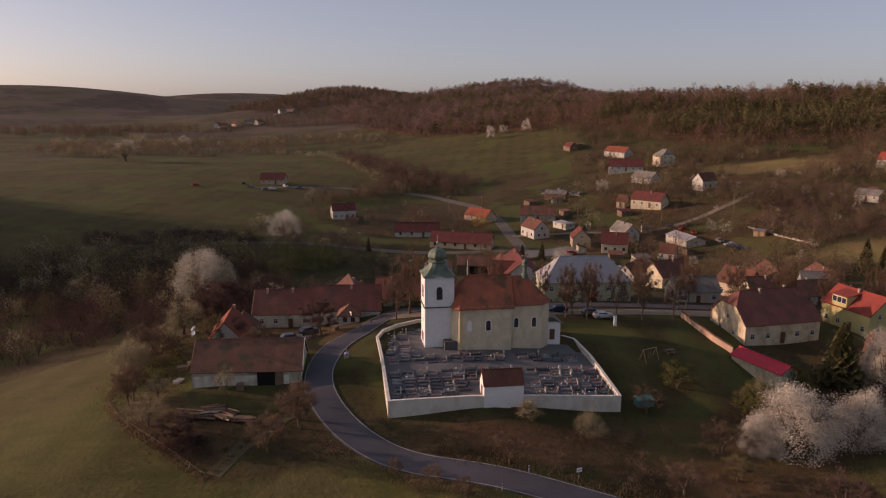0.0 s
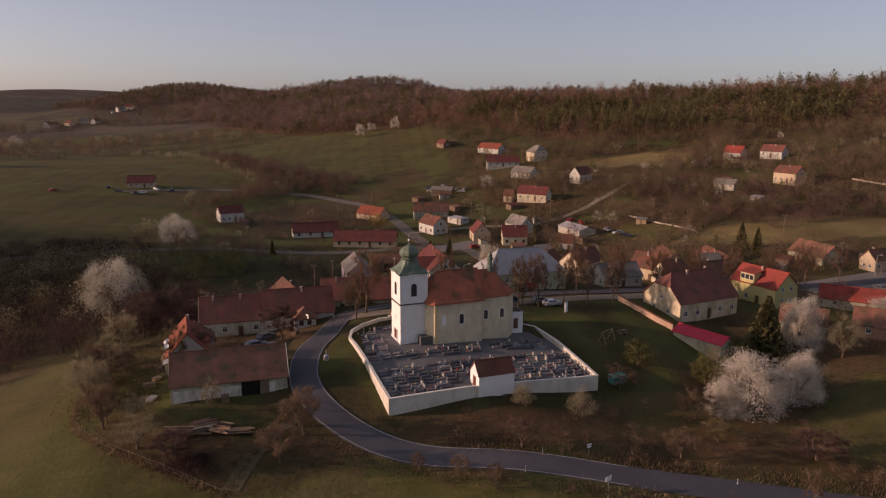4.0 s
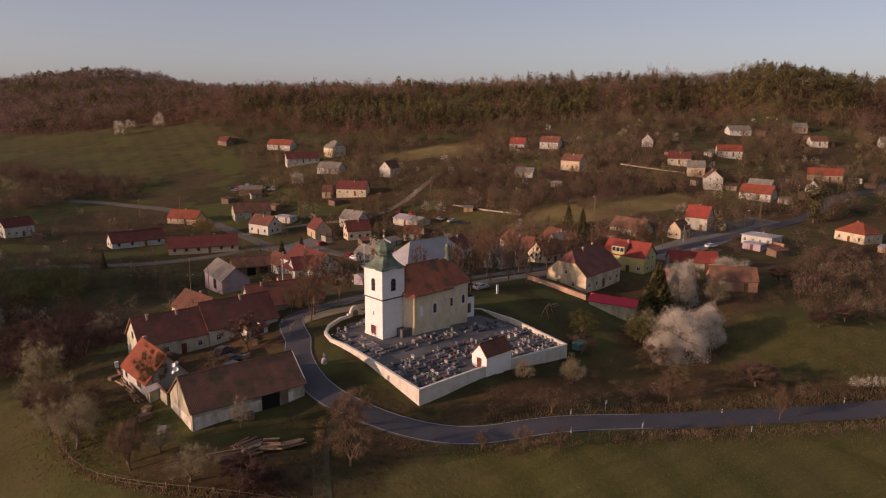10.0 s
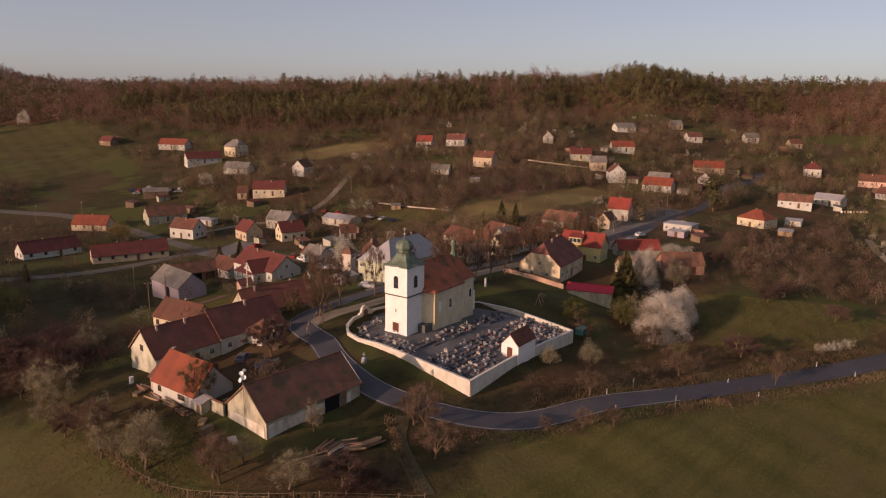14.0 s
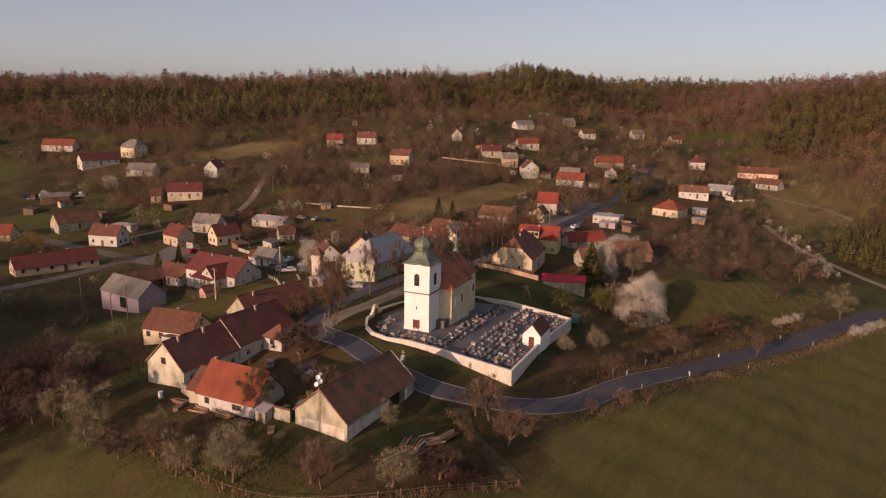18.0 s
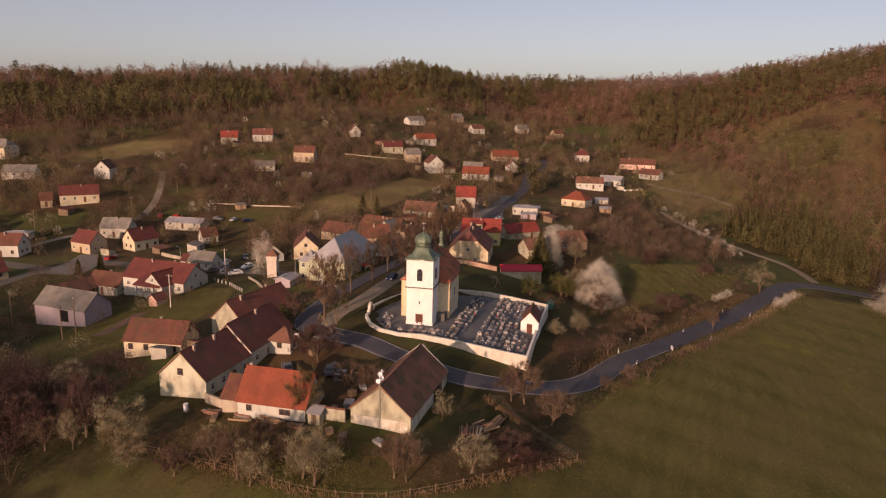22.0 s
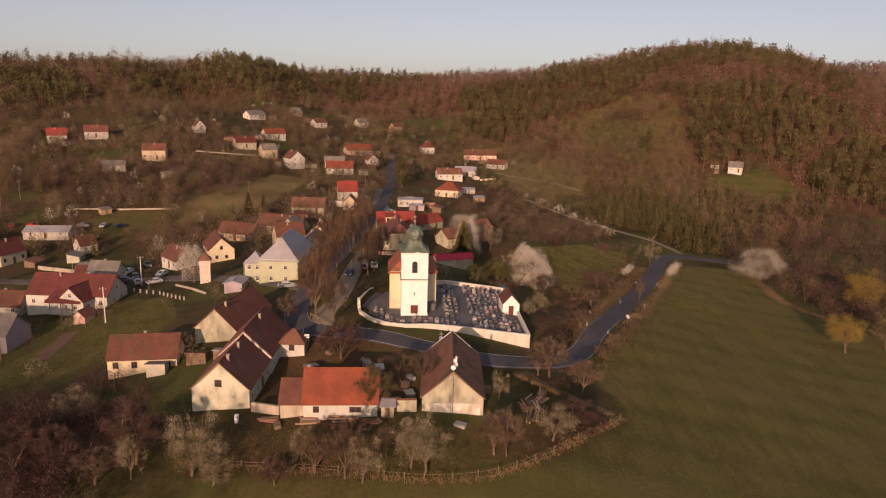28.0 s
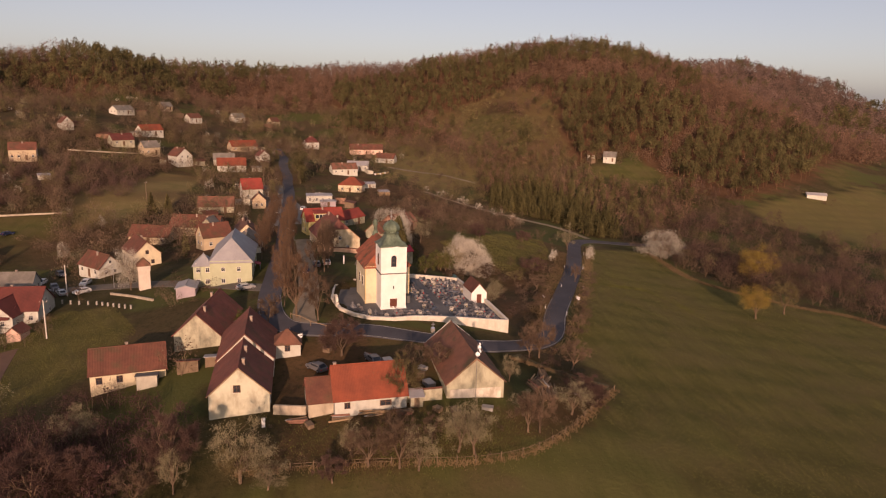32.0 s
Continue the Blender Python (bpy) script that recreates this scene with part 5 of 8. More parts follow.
def unit(v):
    return v / np.maximum(np.linalg.norm(v, axis=-1, keepdims=True), 1e-6)


def skeleton(rng, h, w, base=0.25, clusters=40, limbs=6, lean=0.0, trunk=0.028, fill=0.35, skirt=0.0):
    """A domed tree: trunk, main limbs and branches to uneven clusters of twigs. Gives branches (start, end, radius, radius) and clusters."""
    d = unit(rng.normal(0, 1, (clusters * 3, 3)))
    d = d[d[:, 2] > -0.8][:clusters]
    lump = 1 + 0.16 * np.sin(5 * d[:, 0] + rng.uniform(0, 6)) + 0.14 * np.sin(4 * d[:, 1] + 3 * d[:, 2] + rng.uniform(0, 6))
    r = rng.uniform(fill, 1.0, len(d)) ** 0.6 * lump
    zc, rz = h * (1 + base) / 2, h * (1 - base) / 2
    wide = 1 + skirt * np.clip(-d[:, 2:3], 0, 1)
    d = np.concatenate([d[:, :2] * wide, d[:, 2:3]], 1)
    shift = np.array([lean * h * 0.3, lean * h * 0.1, 0])
    c = np.stack([d[:, 0] * r * w / 2, d[:, 1] * r * w / 2, zc + d[:, 2] * r * rz], 1) + shift
    fork = np.array([0, 0, h * base * 0.9]) + shift * 0.5
    segs = [(np.zeros(3), fork, trunk * h, trunk * h * 0.75)]
    tips = []
    for k in range(limbs):
        a = 2 * math.pi * (k + rng.uniform(-0.3, 0.3)) / limbs
        out = np.array([math.cos(a) * w * 0.22, math.sin(a) * w * 0.22, 0]) * (0.3 if k == 0 else 1)
        tip = np.array([0, 0, zc + rz * rng.uniform(-0.25, 0.3)]) + out + shift
        mid = fork + (tip - fork) * 0.5 + rng.normal(0, 0.03 * h, 3)
        segs += [(fork, mid, trunk * h * 0.5, trunk * h * 0.36), (mid, tip, trunk * h * 0.36, trunk * h * 0.24)]
        tips += [mid, tip]
    tips = np.array(tips)
    for q in c:
        t = tips[np.argmin(np.linalg.norm(tips - q, axis=1) + 0.5 * (tips[:, 2] > q[2]))]
        m = t + (q - t) * 0.55 + rng.normal(0, 0.02 * h, 3) + [0, 0, 0.02 * h]
        segs += [(t, m, trunk * h * 0.16, trunk * h * 0.1), (m, q, trunk * h * 0.1, trunk * h * 0.05)]
    return segs, [(q, 1.0) for q in c]


def wood_tris(segs, n=4, min_r=0.0):
    out = []
    for p, q, r0, r1 in segs:
        d = unit(q - p)
        u = unit(np.cross(d, [0.3, 0.9, 0.2]))
        v = np.cross(d, u)
        k = n if r0 > 0.06 else 3
        ang = np.arange(k) * 2 * math.pi / k
        a = p + (np.outer(np.cos(ang), u) + np.outer(np.sin(ang), v)) * max(r0, 0.012)
        b = q + (np.outer(np.cos(ang), u) + np.outer(np.sin(ang), v)) * max(r1, 0.01)
        for i in range(k):
            j = (i + 1) % k
            out += [(a[i], a[j], b[j]), (a[i], b[j], b[i])]
    return np.array(out)


def twig_tris(rng, ends, n, reach, width, up=0.4, centre=(0, 0, 0)):
    """Thin twigs that fan out from the ends of the branches."""
    e = np.array([p for p, _ in ends])
    i = rng.integers(0, len(e), n)
    base = e[i] + rng.normal(0, 0.25 * reach, (n, 3))
    d = unit(unit(base - np.array(centre)) * 0.6 + rng.normal(0, 0.7, (n, 3)) + [0, 0, up])
    s = unit(np.cross(d, rng.normal(0, 1, (n, 3)))) * width
    tip = base + d * reach * rng.uniform(0.5, 1.2, (n, 1))
    return np.stack([base - s, base + s, tip], 1)


def leaf_tris(rng, ends, n, reach, size, flat=0.55, puff=0.5):
    """Small leaves or blossoms in uneven clusters round the ends of the branches, turned mostly outward."""
    e = np.array([p for p, _ in ends])
    i = rng.integers(0, len(e), n)
    c = e[i] + unit(rng.normal(0, 1, (n, 3))) * reach * rng.uniform(0.1, 1.0, (n, 1)) ** 0.7
    out = unit(unit(c - e.mean(0)) + puff * unit(c - e[i]) + rng.normal(0, flat, (n, 3)))
    a = unit(np.cross(out, rng.normal(0, 1, (n, 3))))
    b = np.cross(out, a)
    s = size * rng.uniform(0.6, 1.4, (n, 1))
    return np.concatenate([np.stack([c - a * s, c + a * s, c + b * s], 1), np.stack([c - a * s, c + a * s, c - b * s * 0.8], 1)])


def spray(rng, ends, n, reach, size, slim=1.6, up=0.0):
    """Single scraps of leaf or twig turned every way round the ends of the branches."""
    e = np.array([p for p, _ in ends])
    c = e[rng.integers(0, len(e), n)] + rng.normal(0, 0.5, (n, 3)) * reach
    a = unit(rng.normal(0, 1, (n, 3)))
    b = unit(np.cross(a, rng.normal(0, 1, (n, 3))) + [0, 0, up])
    s = size * rng.uniform(0.6, 1.4, (n, 1))
    return np.stack([c - a * s, c + a * s, c + b * s * slim], 1)


def spruce_tris(rng, h, w, layers=16, per=11):
    out = []
    for k in range(layers):
        z = h * (0.08 + 0.9 * k / layers)
        r = w / 2 * (1 - k / layers) ** 0.8 * rng.uniform(0.8, 1.15) + 0.1
        for i in range(per):
            a = rng.uniform(0, 2 * math.pi)
            d = np.array([math.cos(a), math.sin(a), -0.25 + 0.3 * rng.uniform()])
            s = np.array([-math.sin(a), math.cos(a), 0]) * r * 0.32
            p = np.array([0, 0, z + h * 0.05])
            q = p + d * r * rng.uniform(0.75, 1.15)
            out += [(p, q - s - [0, 0, 0.06 * h * 0.5], q + [0, 0, 0.02 * h]), (p, q + [0, 0, 0.02 * h], q + s - [0, 0, 0.06 * h * 0.5])]
    return np.array(out)


KINDS = {"avenue": ("tall street tree with dense orange-brown twigs", "tree", BUDRED), "bare": ("bare deciduous tree with fine brown twigs", "tree", TWIG), "red": ("bare tree with dense reddish twigs", "tree", TWIGRED),
         "bud": ("budding tree with olive-brown twigs", "tree", BUD), "willow": ("willow in yellow spring leaf", "tree", WILLOW),
         "blossom": ("fruit tree in full white blossom", "tree", BLOSSOM), "sparse": ("fruit tree in sparse cream blossom", "tree", SPARSE),
         "cherry": ("big cherry tree in full white blossom", "tree", CHERRY), "shrub": ("rounded dark green shrub", "shrub", SHRUB),
         "cream": ("rounded bush in cream blossom", "shrub", SPARSE), "lime": ("shrub in fresh yellow-green leaf", "shrub", LIME), "spruce": ("dark green spruce with dense drooping boughs", "tree", SPRUCE), "cypress": ("dense dark evergreen hedge tree", "tree", PINE)}
TREE_MESHES = {}


def tree_meshes(kind, v):
    if (kind, v) in TREE_MESHES:
        return TREE_MESHES[kind, v]
    rng = np.random.default_rng(sum(map(ord, kind)) * 10 + v)
    h, w = 8.0, 6.5
    if kind in ("spruce", "cypress"):
        wood = wood_tris([(np.zeros(3), np.array([0, 0, h * 0.95]), 0.18, 0.03)], 6)
        crown = np.concatenate([spruce_tris(rng, h, w * 0.72, 20, 16), spray(rng, [(np.array([rng.normal(0, 0.21 * (h - z)), rng.normal(0, 0.21 * (h - z)), z]), 1) for z in h * (1 - np.sqrt(rng.uniform(0.002, 0.95, 160)))], 1900, 0.4, 0.1, 1.6)]) if kind == "spruce" else leaf_tris(rng, [(np.array([rng.normal(0, 0.8), rng.normal(0, 0.8), z]), 1) for z in np.linspace(0.8, 7.2, 40)], 1500, 1.0, 0.16)
    else:
        low = kind in ("shrub", "lime", "cream")
        full = kind in ("cherry", "shrub", "lime", "blossom", "cream")
        segs, ends = skeleton(rng, h, w, 0.06 if low else (0.0 if kind == "cherry" else (0.1 if full else 0.2)), (150 if kind == "cherry" else 90) if full else 55, 6, rng.uniform(-0.3, 0.3) * (not full), skirt=0.9 if kind == "cherry" else (0.5 if full else 0.0))
        wood = wood_tris(segs, 6)
        if kind in ("bare", "red", "bud", "avenue"):
            n = {"bare": 1900, "avenue": 1700, "red": 4600}.get(kind, 2600)
            crown = np.concatenate([twig_tris(rng, ends, n, 1.0, 0.02, 0.35, (0, 0, 2.5)), twig_tris(rng, ends, n, 0.5, 0.026, 0.2, (0, 0, 2.5))])
        elif kind == "sparse":
            crown = np.concatenate([spray(rng, ends, 4200, 1.0, 0.046, 1.9), twig_tris(rng, ends, 1500, 0.8, 0.02)])
        elif kind == "cherry":
            dome = unit(rng.normal(0, 1, (260, 3)))
            dome[:, 2] = np.abs(dome[:, 2]) * 1.08 - 0.08
            lump = 1 + 0.1 * np.sin(6 * dome[:, 0] + v) + 0.1 * np.sin(5 * dome[:, 1] + 4 * dome[:, 2])
            ends = ends[:60] + [(p, 1.0) for p in dome * lump[:, None] * rng.uniform(0.86, 1.0, (260, 1)) * [w / 2, w / 2, h * 0.93] + [0, 0, 0.5]]
            crown = np.concatenate([spray(rng, ends, 26000, 0.8, 0.052, 2.0), spray(rng, ends, 3500, 0.8, 0.018, 16, 0.3)])
        elif kind == "shrub":
            crown = leaf_tris(rng, ends, 5000, 0.8, 0.1)
        else:
            crown = np.concatenate([spray(rng, ends, 10000, 0.95, 0.056, 1.9), spray(rng, ends, 1200, 0.9, 0.02, 18, 0.4)])
    pts = crown.reshape(-1, 3)
    top = np.percentile(pts[:, 2], 99.5)
    rad = np.percentile(np.hypot(pts[:, 0], pts[:, 1]), 97)
    me = tris_mesh("trunk", wood, BARK), tris_mesh("crown", crown, KINDS[kind][2]), top, 2 * rad
    TREE_MESHES[kind, v] = me
    return me


def tree(kind, x, y, h, w, v=None):
    v = int(abs(x * 3 + y * 7)) % 3 if v is None else v
    tm, cm, top, wide = tree_meshes(kind, v)
    t = thing("shrub" if kind in ("shrub", "lime", "cream") else "tree", x, y, gz(x, y) - 0.1, (x * 37 + y * 91) % 360, KINDS[kind][0], KINDS[kind][1])
    t.scale = (w / wide, w / wide, h / top)
    part("trunk", tm, None, t)
    part("crown", cm, None, t)
    return t


tree("cherry", 53.8, 99.5, 9.8, 13.6)
tree("cherry", 48.3, 98.2, 5.6, 7.4)
tree("cherry", 64.6, 101.0, 8.5, 9.0)
tree("cherry", 78.7, 118.5, 10.8, 8.7)
tree("spruce", 71.5, 119.5, 12.0, 10.0)
tree("sparse", 82.9, 111.3, 8.6, 7.8)
tree("cream", 13.5, 101.8, 3.6, 4.2)
tree("cream", 22.6, 98.8, 4.8, 5.0)
tree("sparse", -45.0, 100.4, 5.8, 7.3)
tree("blossom", -71.8, 198.2, 14.1, 10.7)
tree("blossom", -66.7, 201.5, 13.6, 11.7)
tree("sparse", -46.7, 108.8, 4.5, 5.2)
tree("sparse", -57.5, 149.5, 9.2, 8.9)
tree("sparse", -54.8, 135.1, 5.6, 3.7)
tree("sparse", -55.9, 117.9, 8.1, 7.9)
tree("bare", -50.9, 107.2, 7.3, 5.0)
tree("sparse", -43.6, 175.2, 6.8, 7.9)
tree("red", -54.5, 158.8, 9.8, 8.4)
tree("bud", -43.6, 126.8, 8.3, 6.0)
tree("red", -24.5, 136.4, 7.4, 8.8)
tree("red", -56.4, 175.7, 8.3, 11.0)
tree("red", -55.3, 170.5, 6.9, 6.7)
tree("bare", -51.8, 128.7, 4.6, 4.0)
tree("bare", -53.6, 123.6, 4.9, 4.0)
tree("bare", 25.7, 140.9, 11.6, 4.8)
tree("bare", 30.0, 140.1, 11.6, 5.0)
tree("bare", 36.1, 140.5, 11.0, 4.8)
tree("bare", 41.5, 140.2, 10.4, 4.8)
tree("bare", 48.3, 141.2, 9.9, 4.6)
tree("bare", -9.5, 141.1, 10.0, 5.7)
tree("avenue", -7.0, 145.4, 14.0, 8.4)
tree("bare", -21.5, 99.3, 7.7, 6.6)
tree("sparse", 88.8, 58.8, 9.7, 7.9)
tree("bare", 32.3, 85.1, 4.8, 5.9)
tree("bare", 9.5, 90.4, 4.5, 5.2)
tree("shrub", 40.6, 114.3, 5.0, 6.8)
tree("shrub", 51.0, 107.2, 5.7, 6.3)
tree("shrub", 52.5, 109.1, 6.0, 7.0)
tree("bare", 33.4, 107.3, 4.5, 6.5)
tree("bare", 41.8, 96.5, 5.4, 6.3)
tree("blossom", 92.5, 22.0, 10.6, 16.0)
tree("willow", 62.3, 3.7, 14.2, 12.5)
tree("willow", 26.0, 25.1, 9.5, 9.2)
tree("bud", 33.2, 11.9, 9.9, 8.8)
tree("blossom", 40.3, 601.2, 11.8, 8.6)
tree("blossom", 53.0, 625.6, 7.2, 8.9)
tree("blossom", 70.6, 606.0, 11.9, 9.6)
tree("bud", 95.9, 594.9, 8.8, 6.6)
tree("bud", 105.6, 501.9, 10.8, 8.9)
tree("blossom", -63.9, 279.0, 11.2, 14.0)
tree("sparse", -78.9, 300.4, 7.5, 12.1)
tree("sparse", -235.0, 525.3, 14.8, 26.7)
tree("blossom", -67.9, 191.0, 16.1, 14.1)
tree("sparse", -105.4, 200.1, 10.1, 11.4)
tree("lime", -61.7, 234.9, 4.9, 5.7)
tree("lime", -50.7, 237.0, 5.0, 6.8)
tree("lime", -40.4, 238.7, 6.0, 8.8)
tree("lime", -55.2, 231.2, 4.3, 5.7)
tree("sparse", -131.9, 243.8, 7.7, 7.8)
tree("willow", 17.3, 309.9, 7.7, 9.8)
tree("blossom", 32.7, 188.4, 10.8, 7.0)
tree("blossom", 80.9, 221.9, 5.7, 3.8)
tree("spruce", 127.7, 207.4, 9.6, 5.8)
tree("spruce", 130.0, 202.1, 8.6, 5.3)
tree("spruce", 29.5, 254.5, 5.5, 3.6)
tree("spruce", 36.5, 253.0, 6.5, 4.0)
tree("cypress", 215.2, 158.3, 16.3, 9.8)
tree("spruce", -28.5, 266.4, 5.7, 2.8)
tree("red", -39.4, 96.7, 4.5, 6.6)
tree("bare", -57.9, 128.5, 7.6, 5.7)
tree("bare", -50.9, 109.0, 6.1, 5.2)
tree("sparse", -55.3, 120.1, 7.2, 7.0)
tree("sparse", -35.5, 108.4, 5.0, 3.6)
tree("bare", -40.4, 131.4, 5.7, 6.5)
tree("bare", 27.4, 142.9, 8.6, 5.6)
tree("bare", -9.8, 150.7, 6.8, 4.4)
tree("bare", -34.0, 124.4, 5.1, 6.3)
tree("bare", -34.5, 120.3, 5.5, 5.3)
tree("blossom", 83.2, 365.1, 7.5, 7.3)
tree("red", 116.7, 115.0, 4.8, 6.0)
tree("red", 100.4, 88.9, 4.4, 5.6)
tree("bare", 3.1, 81.9, 3.8, 3.3)
tree("bare", -1.3, 84.8, 3.8, 3.3)
tree("bare", -6.4, 88.3, 3.0, 2.5)
tree("bare", -22.1, 101.4, 5.2, 5.9)
tree("bare", -25.1, 93.9, 6.0, 6.7)
tree("shrub", -6.2, 156.0, 2.9, 3.9)
tree("blossom", 102.7, 121.1, 6.7, 9.8)
tree("bud", 51.1, 108.6, 5.0, 6.5)
tree("sparse", 52.1, 105.2, 8.4, 7.4)
tree("red", 92.2, 74.4, 4.6, 6.0)
tree("red", 119.5, 106.4, 5.4, 6.6)
for q in (("blossom", -281, 629, 13, 20), ("sparse", -351, 699, 15, 20), ("sparse", -181, 727, 12, 17), ("blossom", -274, 757, 12, 15), ("blossom", -69, 302, 9, 10), ("sparse", -69, 371, 9, 8), ("red", 52, 81, 5.0, 9.0), ("bare", 43, 71, 5.5, 3.0), ("bud", 41, 89, 3.6, 5.5), ("shrub", 63, 117, 5.5, 6.5), ("red", 91, 90, 4.6, 6.0)):
    tree(*q)

for i in range(8):
    y = 126 + 6.2 * i + 1.2 * math.sin(i * 2.7)
    tree(("sparse", "bare", "red", "sparse", "bud")[i % 5], -58.6 + 1.6 * math.sin(i * 1.9) + (0.12 * (y - 150) if y > 150 else 0), y, 5.4 + 1.3 * math.cos(i * 1.3), 5.6 + 1.2 * math.sin(i * 2.2))
for i in range(11):
    tree("avenue", 0.5 + 10.8 * i, 148.4 + 0.06 * 10.8 * i + 0.4 * math.sin(i * 2.1), 11.5 + math.sin(i * 1.7), 5.2 + 0.6 * math.cos(i))
for i in range(8):
    tree("avenue", 46 + 11.5 * i, 158.2 + 0.5 * i, 10.0 + math.sin(i * 2.3), 5.0)

# woods and thickets: many plants joined, by kind


def shell_ends(rng, n, centre, rx, rz, taper=0.0):
    """Spots spread over the upper shell of a crown."""
    d = unit(rng.normal(0, 1, (n * 3, 3)))
    d = d[d[:, 2] > -0.55][:n]
    k = 1 - taper * np.clip((d[:, 2:3] + 0.6) / 1.6, 0, 1)
    p = np.concatenate([d[:, :2] * k * rx, d[:, 2:3] * rz], 1) * rng.uniform(0.85, 1.08, (len(d), 1)) + np.array(centre)
    return [(q, 1.0) for q in p]


def low_tree(kind, rng):
    """A light model of a woodland tree about ten metres high, as loose triangles: wood, crown."""
    if kind == "pine":
        wood = wood_tris([(np.zeros(3), np.array([0.1, 0, 7.0]), 0.13, 0.07)], 3)
        ends = shell_ends(rng, 26, (rng.normal(0, 0.3), rng.normal(0, 0.3), 6.6), 1.7, 2.8, 0.3)
        return wood, np.concatenate([spray(rng, [(np.array([0.0, 0.0, z]), 1) for z in (4.4, 5.6, 6.8, 8.0)], 40, 1.6, 0.5, 1.2), spray(rng, ends, 150, 0.9, 0.29, 1.4)])
    if kind == "spruce":
        return wood_tris([(np.zeros(3), np.array([0, 0, 3.0]), 0.14, 0.1)], 3), np.concatenate([spruce_tris(rng, 10.0, 4.2, 10, 7), spray(rng, [(np.array([rng.normal(0, 0.24 * (10 - z)), rng.normal(0, 0.24 * (10 - z)), z]), 1) for z in rng.uniform(0.5, 9.5, 50)], 90, 0.5, 0.3, 1.4)])
    if kind == "bush":
        segs, ends = skeleton(rng, 2.6, 3.2, 0.02, 30, 4, 0, 0.02)
        return wood_tris(segs[:5], 3), np.concatenate([spray(rng, ends, 90, 0.7, 0.1, 1.5), spray(rng, ends, 110, 0.8, 0.035, 12, 0.5)])
    if kind == "far_pine":
        ends = shell_ends(rng, 22, (0, 0, 6.4), 1.8, 2.9, 0.3)
        return wood_tris([(np.zeros(3), np.array([0.1, 0, 6.0]), 0.13, 0.07)], 3), np.concatenate([spray(rng, [(np.array([0.0, 0.0, z]), 1) for z in (4.4, 6.0, 7.6)], 24, 1.6, 0.6, 1.2), spray(rng, ends, 64, 0.9, 0.42, 1.4)])
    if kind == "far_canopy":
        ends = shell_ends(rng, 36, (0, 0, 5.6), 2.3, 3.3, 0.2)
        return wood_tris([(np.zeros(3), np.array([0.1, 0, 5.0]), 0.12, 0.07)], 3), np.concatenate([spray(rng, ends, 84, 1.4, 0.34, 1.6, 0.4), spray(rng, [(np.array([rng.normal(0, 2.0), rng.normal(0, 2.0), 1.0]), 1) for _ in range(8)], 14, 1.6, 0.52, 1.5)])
    if kind == "canopy":
        ends = shell_ends(rng, 40, (0, 0, 5.6), 2.3, 3.3, 0.2) + shell_ends(rng, 18, (0, 0, 3.6), 1.6, 2.4, 0.0)
        return wood_tris([(np.zeros(3), np.array([0.1, 0, 5.0]), 0.12, 0.07)], 3), np.concatenate([spray(rng, ends, 110, 1.3, 0.27, 1.6, 0.4), spray(rng, ends, 50, 1.3, 0.055, 20, 0.9), spray(rng, [(np.array([rng.normal(0, 2.0), rng.normal(0, 2.0), 1.0]), 1) for _ in range(10)], 24, 1.6, 0.42, 1.5)])
    segs, ends = skeleton(rng, 10.0, 7.4, 0.08, 40, 4, 0, 0.015)
    return wood_tris(segs[:9], 3), np.concatenate([spray(rng, ends, 150, 1.6, 0.22, 1.4), spray(rng, ends, 150, 1.6, 0.07, 15, 0.5)])


def joined(name, models, spots, wood_mat, crown_mat, label, category, rng):
    """Copies of a few models on many spots (x, y, scale, height), joined into one mesh of wood and one of crowns; each plant has a tint of its own."""
    root = thing(name, 0, 0, 0, 0, label, category, kind="stuff")
    wood, crown, tint = [], [], []
    zs = ground([s[0] for s in spots], [s[1] for s in spots])
    for (x, y, w, h), z in zip(spots, zs):
        a, b = models[rng.integers(0, len(models))]
        t = rng.uniform(0, 2 * math.pi)
        c, s = math.cos(t), math.sin(t)
        M = np.array([[c * w, s * w, 0], [-s * w, c * w, 0], [0, 0, h]])
        wood.append(a @ M + [x, y, z - 0.2])
        crown.append(b @ M + [x, y, z - 0.2])
        tint.append(np.full(len(b), np.clip(rng.normal(0, 0.16) + 0.16 * wobble(x, y, 31.0, 1.5), -0.42, 0.5)))
    for nm, arr, m in (("trunks", wood, wood_mat), ("crowns", crown, crown_mat)):
        me = tris_mesh(nm, np.concatenate(arr), m)
        if nm == "crowns":
            me.attributes.new("tint", "FLOAT", "FACE").data.foreach_set("value", np.concatenate(tint).astype(np.float32))
        o = new(nm, me)
        o.parent = root
        tagged(o, kind="stuff")


def free(x, y, r=1.5):
    return all((x - a) ** 2 + (y - b) ** 2 > (c + r) ** 2 for a, b, c in OCC)


ROADPTS = np.array([tuple(p) for p in smooth_line(ROAD, 4)] + [tuple(p) for p in smooth_line([(15, 153), (24, 166), (32, 178), (40, 196), (45, 218), (46, 240), (44, 262), (32, 270), (30, 298), (27, 337), (20, 368)], 4)])
frng = np.random.default_rng(11)
sp = 6.0
gx, gy = np.meshgrid(np.arange(-190, 900, sp), np.arange(-420, 1300, sp))
gx, gy = gx.ravel() + frng.uniform(-2.7, 2.7, gx.size), gy.ravel() + frng.uniform(-2.7, 2.7, gy.size)
keep = inside(gx + 9 * wobble(gx, gy, 14.0, 5.0), gy + 9 * wobble(gy, gx, 13.0, 6.0), FOREST_N) & ~inside(gx, gy, GLADE) & ~inside(gx, gy, PASTURE) & ~inside(gx, gy, UPMEADOW) & ~inside(gx, gy, HILLGLADE)
